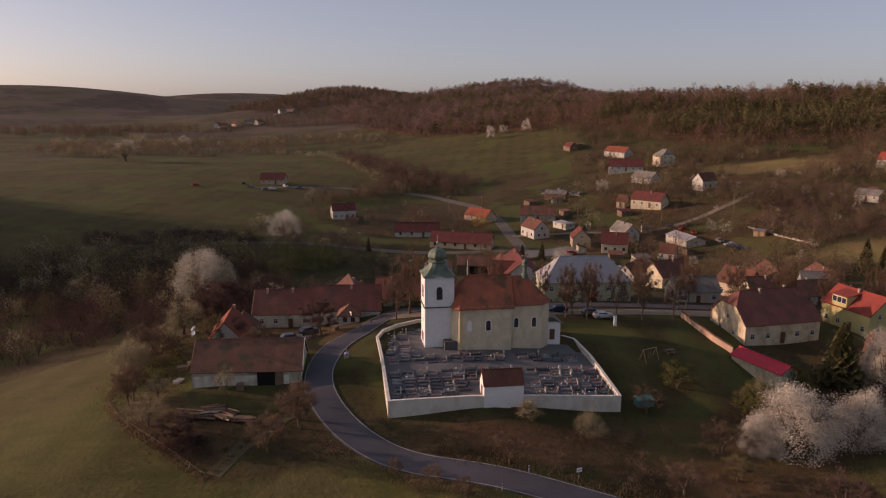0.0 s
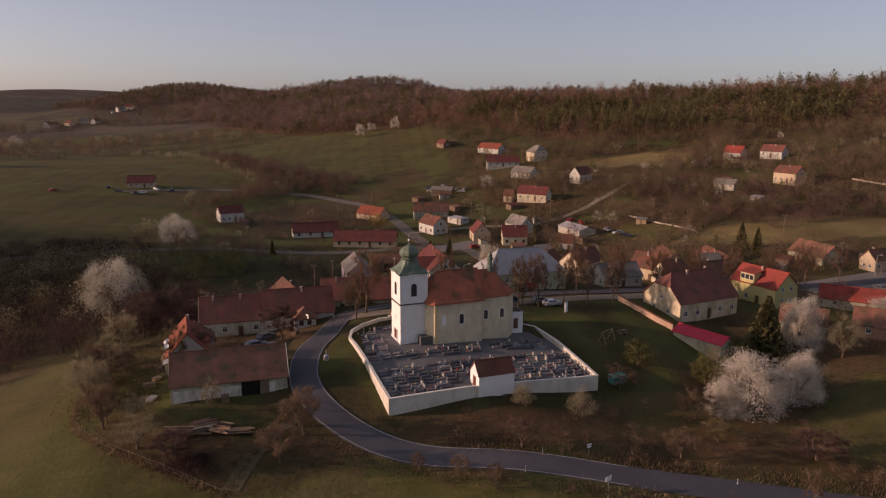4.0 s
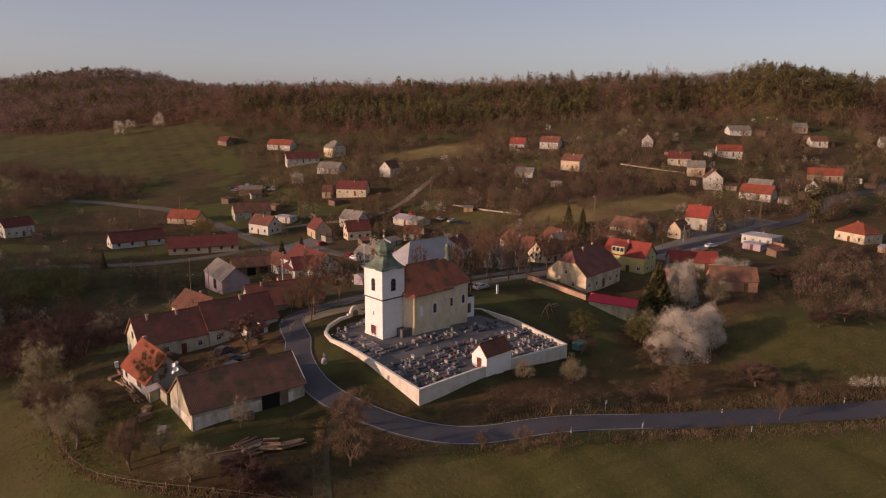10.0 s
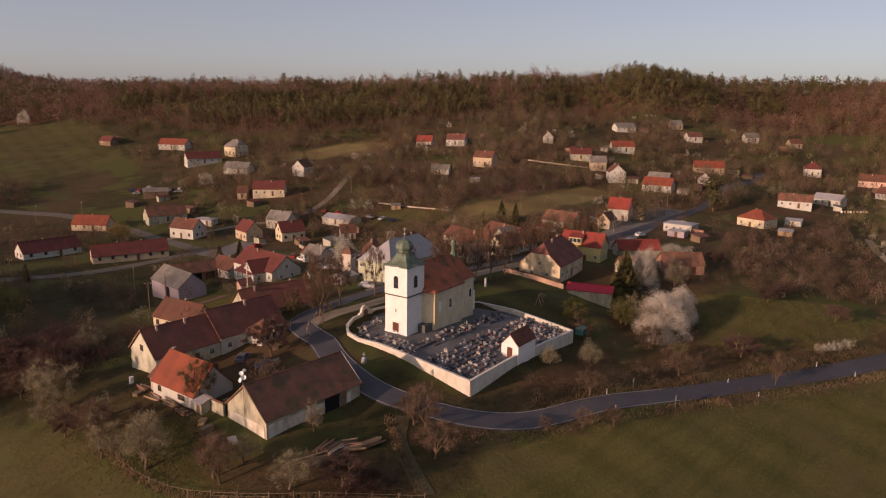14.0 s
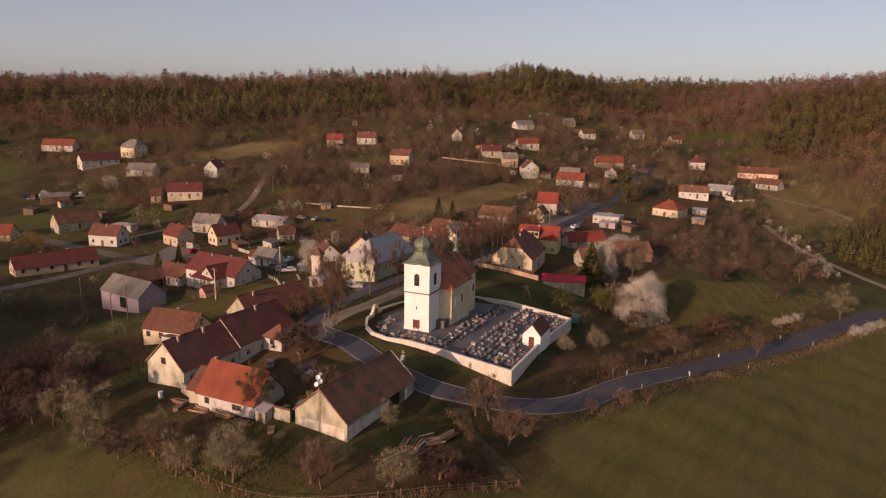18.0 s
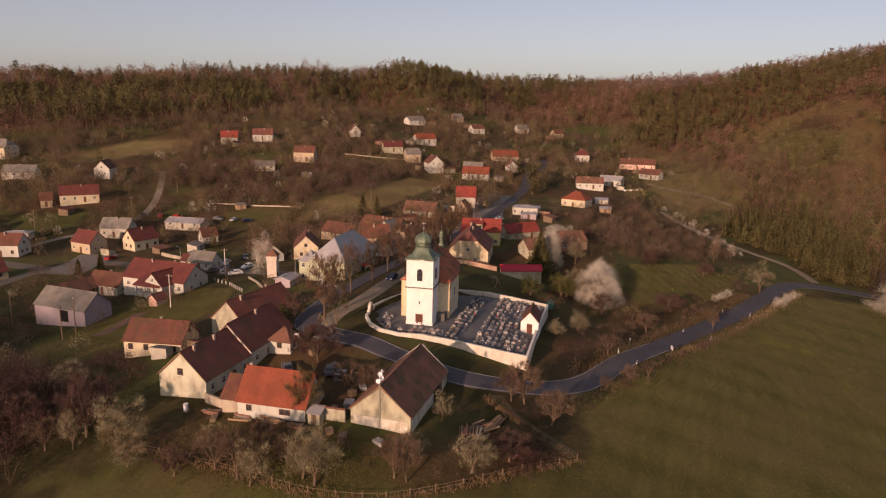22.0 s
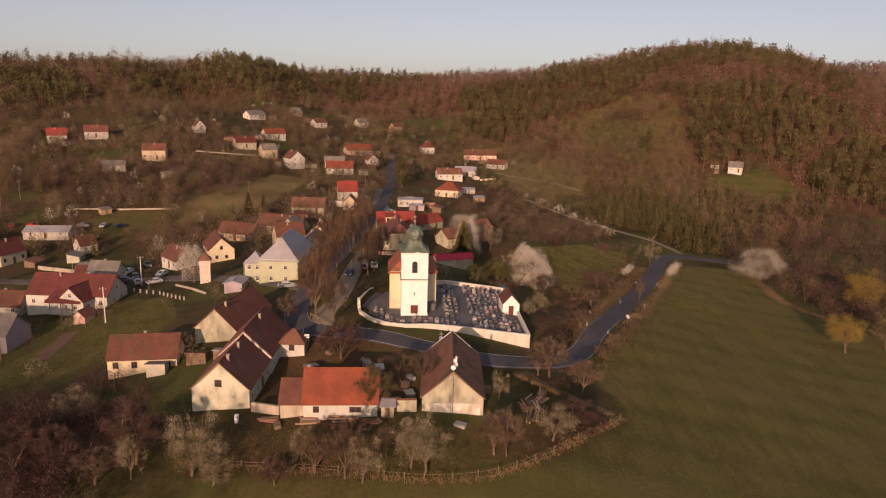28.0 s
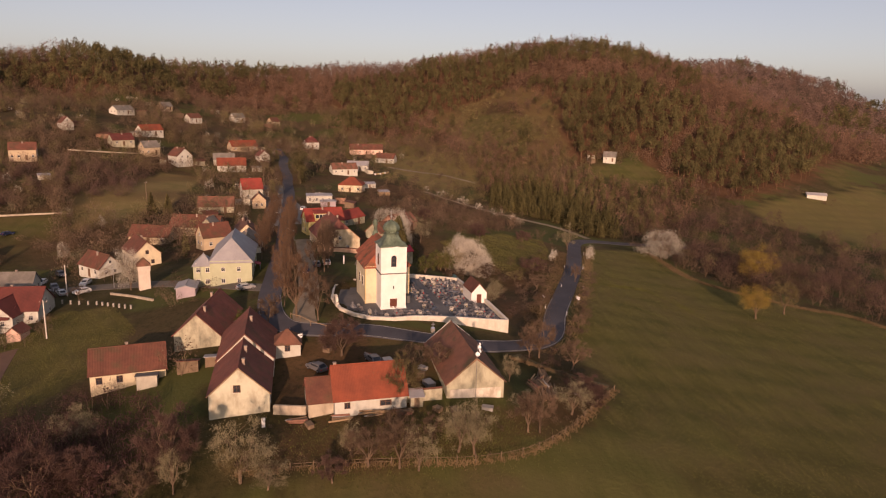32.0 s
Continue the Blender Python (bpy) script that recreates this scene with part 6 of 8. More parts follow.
gx, gy = gx[keep], gy[keep]
dist = np.hypot(gx - 60, gy - 150)
keep = frng.uniform(0, 1, gx.size) < np.clip(1.35 - dist / 1000, 0.38, 1)
gx, gy = gx[keep], gy[keep]
# only the slopes turned to the village and the ridges are wooded in full
seen = np.zeros(gx.size, bool)
for ex, ey in ((20, 20), (-90, 60), (-140, 130)):
    gap = np.full(gx.size, 99.0)
    for u in np.linspace(0.5, 0.97, 14):
        gap = np.minimum(gap, 46 + (ground(gx, gy) + 14 - 46) * u - ground(ex + (gx - ex) * u, ey + (gy - ey) * u))
    seen |= gap > -1.0
gx, gy = gx[seen], gy[seen]
PINES = ([(454, 382), (476, 366), (520, 340), (530, 292), (433, 256), (386, 268), (408, 350)],
         [(531, 150), (560, 60), (520, -28), (452, -20), (440, 20), (472, 58), (425, 88), (390, 132), (350, 90), (420, 140)],
         [(400, -28), (382, -84), (335, -103), (282, -68), (286, -4), (330, -12)],
         [(283, -66), (296, -112), (227, -74), (232, -48)],
         [(519, -47), (480, -100), (446, -127), (413, -102), (457, -27), (447, 8), (433, 75), (520, 60)],
         [(431, -9), (392, -37), (390, -84), (363, -126), (329, -115), (293, -68), (300, -30), (369, -6)],
         [(289, -74), (311, -107), (308, -145), (362, -212), (276, -188), (240, -141), (208, -88), (231, -62)],
         [(388, 372), (440, 410), (460, 385), (405, 352)],
         [(535, 280), (560, 250), (505, 226), (488, 254)],
         [(300, 512), (368, 424), (300, 362), (192, 390), (220, 450)],
         [(120, 580), (177, 510), (215, 450), (251, 415), (285, 440), (280, 500), (227, 560), (150, 610)])
CLEARED = [(418, 35), (385, 8), (330, -2), (318, 30), (350, 52), (388, 55)]
THINNED = [(446, 68), (441, 35), (439, 4), (388, -20), (247, -1), (249, 29), (285, 55)]
cut = (inside(gx, gy, CLEARED) & (frng.uniform(0, 1, gx.size) < 0.85)) | (inside(gx, gy, THINNED) & (frng.uniform(0, 1, gx.size) < 0.84))
gx, gy = gx[~cut], gy[~cut]
inpine = np.zeros(gx.size)
for z in PINES:
    inpine = np.maximum(inpine, inside(gx, gy, z))
conifer = (1.0 * inpine - 0.35 + 0.55 * wobble(gx, gy, 46.0, 3.0) + 0.4 * wobble(gx, gy, 17.0, 1.0) + frng.normal(0, 0.3, gx.size)) > -0.02
hh = np.clip(frng.normal(1.12, 0.24, gx.size) + 0.28 * wobble(gx, gy, 22.0, 7.0) + 0.35 * (frng.uniform(0, 1, gx.size) < 0.05), 0.5, 1.9)
ww = frng.uniform(0.95, 1.35, gx.size) * np.clip(0.8 + np.hypot(gx - 60, gy - 150) / 1500, 1, 1.35)
spots = np.stack([gx, gy, ww, hh], 1)
HILLFOOT = [(214, 66), (270, 58), (330, 40), (300, 0), (275, 0), (262, -40), (250, -50), (232, -62), (170, -25), (135, 12), (163, 13), (228, 28)]
FARKNOLL = [(-420, 1380), (-300, 1200), (-120, 1180), (-30, 1350), (-100, 1600), (-350, 1650)]
more = []
for zone, count in ((HILLFOOT, 900), (FARKNOLL, 2000)):
    zx, zy = [p[0] for p in zone], [p[1] for p in zone]
    for _ in range(count * 2):
        x, y = frng.uniform(min(zx), max(zx)), frng.uniform(min(zy), max(zy))
        if inside(x, y, zone) and not inside(x, y, GLADE) and not inside(x, y, HILLGLADE) and not inside(x, y, PASTURE) and not (inside(x, y, THINNED) and frng.uniform() < 0.6):
            k = 1.0 if zone is HILLFOOT else 1.5
            more.append((x, y, k * frng.uniform(0.55, 0.95), k * frng.uniform(0.5, 1.0)))
spots, conifer = np.concatenate([spots, more]), np.concatenate([conifer, frng.uniform(0, 1, len(more)) < 0.4])
DARKBARK = mat("dark_bark", (0.08, 0.06, 0.045), s1=1, s2=8)
PINEBARK = mat("pine_bark", (0.17, 0.09, 0.05), s1=1, s2=8)
near_hill = np.hypot(spots[:, 0] - 60, spots[:, 1] - 150) < 520
joined("pine_wood", [low_tree("pine", frng) for _ in range(6)], spots[conifer & near_hill], PINEBARK, PINE, "dark pine wood covering the hills", "forest", frng)
joined("deciduous_wood", [low_tree("canopy", frng) for _ in range(6)], spots[~conifer & near_hill], DARKBARK, CANOPY, "bare reddish-brown deciduous wood on the hills", "forest", frng)
joined("far_pine_wood", [low_tree("far_pine", frng) for _ in range(6)], spots[conifer & ~near_hill], PINEBARK, PINE, "dark pine wood on the far ridges", "forest", frng)
joined("far_deciduous_wood", [low_tree("far_canopy", frng) for _ in range(6)], spots[~conifer & ~near_hill], DARKBARK, HAZECANOPY, "bare brown deciduous wood on the far ridges", "forest", frng)
young = []
SPRUCEBELT = [(221, 61), (228, 28), (163, 13), (124, 25), (118, 40), (152, 48), (168, 70)]
while len(young) < 430:
    x, y = frng.uniform(115, 232), frng.uniform(10, 72)
    if inside(x, y, SPRUCEBELT):
        young.append((x, y, frng.uniform(0.45, 0.85), frng.uniform(0.4, 1.0)))
joined("young_spruces", [low_tree("spruce", frng) for _ in range(4)], young, BARK, SPRUCE, "plantation of young dark spruces below the hill", "forest", frng)

bushes = [low_tree("bush", frng) for _ in range(6)]
oaks = [low_tree("oak", frng) for _ in range(6)]

blooms = []
for _ in range(4):
    sg, en = skeleton(frng, 5.0, 4.6, 0.15, 24, 4, 0, 0.02)
    blooms.append((wood_tris(sg[:9], 3), np.concatenate([spray(frng, en, 320, 0.9, 0.13, 1.4), spray(frng, en, 40, 0.8, 0.03, 14, 0.5)])))

def scatter(poly, n, lo, hi, ok=None, keepoff=3.4, clump=0.0):
    xs, ys = [p[0] for p in poly], [p[1] for p in poly]
    out, guard = [], 0
    while len(out) < n and guard < n * 30:
        guard += 1
        x, y = frng.uniform(min(xs), max(xs)), frng.uniform(min(ys), max(ys))
        if not inside(x, y, poly) or (clump and wobble(x, y, 16.0, 4.0) < clump * frng.uniform(-1, 1)):
            continue
        if not free(x, y) or np.min(np.hypot(ROADPTS[:, 0] - x, ROADPTS[:, 1] - y)) < keepoff:
            continue
        if ok and not ok(x, y):
            continue
        s = frng.uniform(lo, hi)
        out.append((x, y, s * frng.uniform(0.8, 1.2), s * frng.uniform(0.8, 1.2)))
    return out


def open_ground(x, y):
    return not (inside(x, y, GREENLAWN) or inside(x, y, SLOPE) or inside(x, y, CHURCHLAWN) or inside(x, y, YARD) or inside(x, y, GLADE) or inside(x, y, SUNMEADOW) or inside(x, y, CROP))


VALLEYSIDE = [(45, 175), (130, 170), (230, 160), (330, 90), (400, 130), (430, 240), (370, 330), (280, 385), (180, 430), (150, 455), (90, 480), (70, 400), (60, 320), (75, 240)]
# ragged margin where the woods run out into the gardens
margin = []
for (ax, ay), (bx, by) in zip(FOREST_N[:18], FOREST_N[1:19]):
    n = int(math.hypot(bx - ax, by - ay) / 1.5)
    for k in range(n):
        u, off = frng.uniform(), frng.uniform(-6, 30) * frng.uniform(0.3, 1)
        L = math.hypot(bx - ax, by - ay)
        x, y = ax + (bx - ax) * u - (by - ay) / L * -off, ay + (by - ay) * u + (bx - ax) / L * -off
        if free(x, y) and not inside(x, y, FOREST_N) and not inside(x, y, SUNMEADOW) and not inside(x, y, HILLGLADE):
            w = frng.uniform(0.4, 1.0)
            margin.append((x, y, w, w * frng.uniform(0.8, 1.25)))
margin = np.array(margin)
half = frng.uniform(0, 1, len(margin)) < 0.6
joined("woodland_edge", oaks, margin[half], BARK, TWIG, "bare trees at the ragged edge of the woods", "trees", frng)
joined("woodland_edge_budding", oaks, margin[~half], BARK, BUD, "budding olive trees at the edge of the woods", "trees", frng)
GLADERING = [(330, 118), (345, 90), (330, 60), (270, 50), (200, 62), (165, 80), (180, 105), (240, 120)]
# the budding-twig colour paints a sunlit gold onto these brown bushes
joined("meadow_edge_bushes", bushes, scatter(GLADERING, 170, 0.6, 1.7, ok=lambda x, y: not inside(x, y, GLADE)), BARK, BUD, "brown bushes round the hillside meadow", "bushes", frng)
joined("meadow_edge_trees", oaks, scatter(GLADERING, 40, 0.4, 0.7, ok=lambda x, y: not inside(x, y, GLADE)), BARK, TWIGRED, "bare trees round the hillside meadow", "trees", frng)
# sunlit gold is put into this scrub too, through the budding-twig colour
joined("clearing_scrub", bushes, scatter(THINNED, 640, 0.5, 1.6, clump=0.6), BARK, BUD, "brown scrub on the thinned hillside", "bushes", frng)
joined("garden_thicket", bushes, scatter(VALLEYSIDE, 1000, 0.6, 1.9, open_ground, clump=0.45), BARK, TWIG, "brown leafless bushes between the village gardens", "bushes", frng)
joined("garden_trees", oaks, scatter(VALLEYSIDE, 540, 0.35, 0.95, open_ground, clump=0.4), BARK, BUD, "budding garden trees of the village", "trees", frng)
joined("bare_garden_trees", oaks, scatter(VALLEYSIDE, 540, 0.4, 1.0, open_ground, clump=0.3), BARK, TWIG, "bare brown garden trees of the village", "trees", frng)
hedging, fruit = [], []
for hx, hy, hr in OCC:
    if hy > 168 or hx > 70:
        for _ in range(7):
            a, d = frng.uniform(0, 2 * math.pi), hr * frng.uniform(0.95, 1.15) + frng.uniform(0.8, 5.0)
            x, y = hx + d * math.cos(a), hy + d * math.sin(a)
            if all((x - p) ** 2 + (y - q) ** 2 > (0.9 * r) ** 2 for p, q, r in OCC) and np.min(np.hypot(ROADPTS[:, 0] - x, ROADPTS[:, 1] - y)) > 3.4:
                s = frng.uniform(0.5, 1.25)
                (hedging if frng.uniform() < 0.62 else fruit).append((x, y, s, s * frng.uniform(0.8, 1.1)))
joined("house_side_bushes", bushes, hedging, BARK, TWIG, "brown bushes close to the village houses", "bushes", frng)
joined("house_side_trees", oaks, [(x, y, 0.55 * w, 0.6 * h) for x, y, w, h in fruit], BARK, TWIG, "bare fruit trees close to the village houses", "trees", frng)
joined("village_evergreens", [low_tree("spruce", frng) for _ in range(4)], scatter(VALLEYSIDE, 90, 0.45, 0.95, open_ground), BARK, SPRUCE, "scattered dark garden spruces of the village", "trees", frng)
joined("village_white_blossom", blooms, scatter(VALLEYSIDE, 60, 0.45, 1.0, open_ground), BARK, BLOSSOM, "scattered fruit trees in full white blossom", "trees", frng)
joined("village_blossom", blooms, scatter(VALLEYSIDE, 130, 0.5, 1.2, open_ground), BARK, SPARSE, "scattered fruit trees in pale blossom", "trees", frng)
THORN = [(-16, 413), (-30, 436), (-50, 490), (-78, 572), (-130, 612), (-150, 612), (-95, 570), (-62, 490), (-42, 440), (-24, 410)]
joined("blackthorn_hedge", blooms, scatter(THORN, 110, 0.5, 0.95), BARK, SPARSE, "flowering blackthorn hedge between fields", "hedge", frng)
LEFTHEDGE = [(-260, 545), (-150, 610), (-140, 640), (-250, 600), (-330, 600), (-330, 560)]
joined("blackthorn_hedge", blooms, scatter(LEFTHEDGE, 34, 0.8, 1.8, clump=0.5), BARK, SPARSE, "pale flowering hedge beyond the field", "hedge", frng)
joined("roadside_blackthorn", blooms, [(82 + 10 * u, 53.0 - 4 * u + 0.5 * math.sin(u * 31), 0.6 + 0.15 * math.sin(u * 23), 0.52 + 0.14 * math.cos(u * 17)) for u in np.linspace(-0.6, 1, 10)] + [(68 + 9 * u, 70.6 - 3.5 * u, 0.5 + 0.12 * math.sin(u * 19), 0.46) for u in np.linspace(0, 1, 7)], BARK, BLOSSOM, "low white blackthorn by the road", "bushes", frng)
joined("lane_blossom", blooms, [(132 + 3 * math.sin(u * 40) + 77 * u, 63 + 29 * u + 3 * math.cos(u * 31), 0.55 + 0.2 * math.sin(u * 57), 0.5 + 0.15 * math.cos(u * 43)) for u in np.linspace(0, 1, 22)], BARK, BLOSSOM, "small white flowering bushes along the orchard lane", "bushes", frng)
MIDSCRUB = [(124, 270), (146, 250), (152, 222), (205, 226), (215, 250), (207, 276), (175, 330), (150, 335)]
joined("slope_scrub", bushes, scatter(MIDSCRUB, 420, 0.8, 1.7), BARK, TWIGRED, "dense reddish scrub on the slope", "bushes", frng)
LEFTWOOD = [(-56, 162), (-36, 178), (-46, 205), (-58, 225), (-100, 258), (-150, 236), (-200, 200), (-150, 140), (-95, 146), (-72, 158)]
thick = []
for _ in range(5):
    sg, en = skeleton(frng, 10.0, 8.2, 0.06, 46, 5, 0, 0.018)
    thick.append((wood_tris(sg[:30], 3), np.concatenate([spray(frng, en, 320, 1.4, 0.1, 1.8), spray(frng, en, 380, 1.5, 0.032, 30, 0.6)])))
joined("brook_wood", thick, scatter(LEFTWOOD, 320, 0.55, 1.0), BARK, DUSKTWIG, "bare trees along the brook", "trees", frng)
joined("brook_blossom", blooms, scatter(LEFTWOOD, 26, 1.0, 1.9), BARK, SPARSE, "wild fruit trees in pale blossom along the brook", "trees", frng)
joined("brook_budding_trees", thick, scatter(LEFTWOOD, 90, 0.6, 1.1), BARK, BUD, "budding olive trees along the brook", "trees", frng)
joined("valley_trees", thick, scatter(VALLEYSIDE, 330, 0.4, 0.95, open_ground, clump=0.4), BARK, TWIG, "dense brown trees between the village houses", "trees", frng)
joined("glade_bushes", bushes, scatter(GLADE, 46, 0.5, 1.3), BARK, TWIG, "brown bushes in the hillside meadow", "bushes", frng)
joined("glade_trees", oaks, scatter(GLADE, 10, 0.4, 0.8), BARK, BUD, "budding trees in the hillside meadow", "trees", frng)
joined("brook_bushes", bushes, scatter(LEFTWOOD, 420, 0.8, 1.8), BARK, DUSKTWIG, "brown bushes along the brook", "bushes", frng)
STREAM = [(112, 30), (160, 10), (230, -40), (250, -66), (214, -84), (190, -74), (170, -88), (138, -124), (90, -120), (-20, -80), (-30, -45), (26, -15), (36, -11), (41, 1), (48, 9), (56, 18), (69, 24)]
joined("stream_trees", oaks, scatter(STREAM, 210, 0.5, 1.0), BARK, TWIGRED, "bare reddish trees along the stream", "trees", frng)
joined("stream_budding_trees", oaks, scatter(STREAM, 90, 0.4, 0.8), BARK, BUD, "budding olive trees along the stream", "trees", frng)
STREAMSIDE = [(112, 30), (104, 20), (72, 20), (60, 14), (52, 6), (45, -3), (40, -14), (28, -20), (20, -50), (60, -60), (95, -35), (125, 5)]
joined("stream_side_trees", thick, scatter(STREAMSIDE, 75, 0.45, 0.85), BARK, TWIGRED, "dense reddish trees beside the field", "trees", frng)
joined("stream_side_bushes", bushes, scatter(STREAMSIDE, 150, 0.8, 1.8), BARK, TWIG, "brown bushes beside the field", "bushes", frng)
joined("stream_bushes", bushes, scatter(STREAM, 420, 0.8, 2.0), BARK, TWIG, "brown bushes along the stream", "bushes", frng)
EASTSCRUB = [(171, 133), (202, 116), (179, 90), (155, 72), (123, 65), (111, 78), (97, 92), (95, 107)]
ROADBUSH = [(60, 84), (98, 66), (112, 50), (120, 60), (104, 78), (80, 92), (62, 95)]
joined("roadside_bushes", bushes, scatter(ROADBUSH, 22, 0.35, 0.7, ok=lambda x, y: not inside(x, y, ORCHARD)), BARK, TWIG, "brown bushes between the orchard and the road", "bushes", frng)
joined("orchard_scrub", bushes, scatter(EASTSCRUB, 300, 0.6, 1.5, ok=lambda x, y: not inside(x, y, ORCHARD)), BARK, TWIG, "bushes and brambles behind the orchard", "bushes", frng)
joined("orchard_green_bushes", bushes, scatter(EASTSCRUB, 45, 0.5, 1.1, ok=lambda x, y: not inside(x, y, ORCHARD)), BARK, BUD, "budding olive bushes behind the orchard", "bushes", frng)
joined("orchard_blossom", blooms, scatter(EASTSCRUB, 16, 0.4, 0.8, ok=lambda x, y: not inside(x, y, ORCHARD)), BARK, SPARSE, "small flowering trees behind the orchard", "trees", frng)
joined("orchard_trees", oaks, scatter(EASTSCRUB, 75, 0.35, 0.7, ok=lambda x, y: not inside(x, y, ORCHARD)), BARK, TWIG, "bare orchard trees", "trees", frng)
HEDGE = [(-75, 360), (-16, 413), (10, 400), (24, 440), (-10, 470), (-60, 560), (-90, 590), (-70, 520), (-35, 450)]
joined("field_hedge", bushes, scatter(HEDGE, 420, 0.9, 2.2), BARK, TWIG, "brown hedge between the fields", "hedge", frng)
FARHEDGE = [(-140, 600), (-300, 560), (-420, 640), (-300, 760), (-100, 800), (-60, 700)]
joined("hedge_trees", oaks, scatter(HEDGE, 120, 0.4, 0.9), BARK, TWIGRED, "bare reddish trees in the field hedge", "trees", frng)
joined("far_hedges", oaks, scatter(FARHEDGE, 260, 0.45, 1.0, clump=0.7), BARK, TWIG, "bare hedgerow trees beyond the fields", "trees", frng)
VERGE = [(-33, 96), (-22, 92), (-5, 84), (40, 66), (60, 58), (64, 62), (40, 71), (15, 79), (-4, 88), (-14, 95), (-24, 104)]
joined("verge_bushes", bushes, scatter(VERGE, 60, 0.3, 0.7, keepoff=3.4), BARK, TWIGRED, "low reddish bushes on the road's verge", "bushes", frng)
BANK = [(-10, 99), (10, 98), (32, 101), (60, 88), (100, 70), (96, 62), (60, 71), (40, 79), (22, 86), (5, 94)]
joined("bank_bushes", bushes, scatter(BANK, 80, 0.25, 0.65, ok=lambda x, y: not inside(x, y, ORCHARD), keepoff=3.2), BARK, TWIG, "brown weeds and bushes on the bank", "bushes", frng)
UNDERWALL = [(-4, 99), (14, 99), (34, 103), (50, 100), (62, 88), (84, 76), (80, 68), (50, 80), (24, 88), (4, 94)]
joined("slope_bushes", bushes, scatter(UNDERWALL, 26, 0.4, 0.9, keepoff=3.6), BARK, TWIGRED, "dark reddish bushes below the churchyard wall", "bushes", frng)
GARDEN = [(-57, 112), (-56, 150), (-45, 158), (-45, 122), (-30, 106), (-31, 90), (-48, 101)]
joined("garden_bushes", bushes, scatter(GARDEN, 46, 0.25, 0.6), BARK, TWIG, "low garden bushes and weeds", "bushes", frng)
LIMEROW = [(-72, 250), (-37, 252), (-36, 240), (-70, 236)]
joined("willow_row", oaks, scatter(LIMEROW, 30, 0.45, 0.75), BARK, LIME, "row of willow bushes in fresh yellow-green leaf", "bushes", frng)
CORNERWOOD = [(-128, 205), (-145, 241), (-119, 246), (-83, 251), (-69, 242), (-64, 220), (-68, 194)]
joined("corner_budding_trees", oaks, scatter(CORNERWOOD, 70, 0.75, 1.25), BARK, BUD, "budding olive-yellow trees by the brook", "trees", frng)
joined("corner_blossom", blooms, scatter(CORNERWOOD, 24, 1.2, 2.2), BARK, SPARSE, "wild fruit trees in pale blossom by the brook", "trees", frng)
BELT = [(-341, 631), (-263, 629), (-216, 700), (-165, 725), (-101, 720), (-50, 640), (-45, 677), (-150, 800), (-300, 850), (-441, 800)]
joined("far_belt", [low_tree("canopy", frng) for _ in range(4)], scatter(BELT, 300, 0.4, 0.9, clump=0.5), BARK, TWIG, "brown tree belts between the far fields", "trees", frng)
joined("far_blossom", blooms, scatter(BELT, 44, 1.0, 2.4, clump=0.6), BARK, SPARSE, "pale flowering thickets between the far fields", "trees", frng)
FARWOOD = [(-226, 1211), (-130, 1180), (6, 920), (4, 728), (-60, 760), (-93, 900), (-173, 951), (-300, 960), (-480, 900), (-700, 1000), (-560, 1120), (-330, 1010)]
joined("far_wood", [low_tree("canopy", frng) for _ in range(4)], scatter(FARWOOD, 620, 0.8, 1.3, clump=0.3), BARK, TWIG, "far brown woods in the valley", "forest", frng)
# wood for the added hill out of view that throws the valley's shade
SHADEHILL = [(-600, 230), (-480, 190), (-380, 230), (-340, 330), (-390, 430), (-500, 460), (-600, 400)]
joined("west_wood", [low_tree("far_canopy", frng) for _ in range(4)], scatter(SHADEHILL, 420, 0.9, 1.5), DARKBARK, HAZECANOPY, "bare wood on the unseen hill added to shade the valley", "forest", frng)
TILLED = [(-144, 279), (-81, 289), (-69, 267), (-135, 260)]
joined("roadside_hedge", bushes, scatter(TILLED, 150, 0.9, 1.6), BARK, DUSKTWIG, "dark reddish hedge along the valley road", "hedge", frng)
LOWVILLAGE = [(-62, 205), (-30, 185), (-6, 178), (14, 205), (30, 240), (22, 300), (10, 360), (-20, 395), (-70, 340), (-66, 270), (-90, 250)]
joined("low_village_bushes", bushes, scatter(LOWVILLAGE, 220, 0.5, 1.4, ok=lambda x, y: not inside(x, y, WESTLAWN), clump=0.5), BARK, TWIG, "brown bushes in the low gardens", "bushes", frng)
joined("low_village_trees", oaks, scatter(LOWVILLAGE, 110, 0.35, 0.8, ok=lambda x, y: not inside(x, y, WESTLAWN), clump=0.4), BARK, TWIG, "bare trees in the low gardens", "trees", frng)
joined("low_village_blossom", blooms, scatter(LOWVILLAGE, 26, 0.5, 1.0), BARK, SPARSE, "pale flowering fruit trees in the low gardens", "trees", frng)
WESTYARD = [(-58, 160), (-44, 158), (-30, 166), (-30, 182), (-50, 190), (-66, 172)]
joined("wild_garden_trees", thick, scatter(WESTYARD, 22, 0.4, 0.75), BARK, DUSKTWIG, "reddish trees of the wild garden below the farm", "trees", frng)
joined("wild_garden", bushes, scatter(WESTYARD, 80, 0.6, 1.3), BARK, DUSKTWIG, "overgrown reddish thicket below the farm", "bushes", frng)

# ---- small things ----


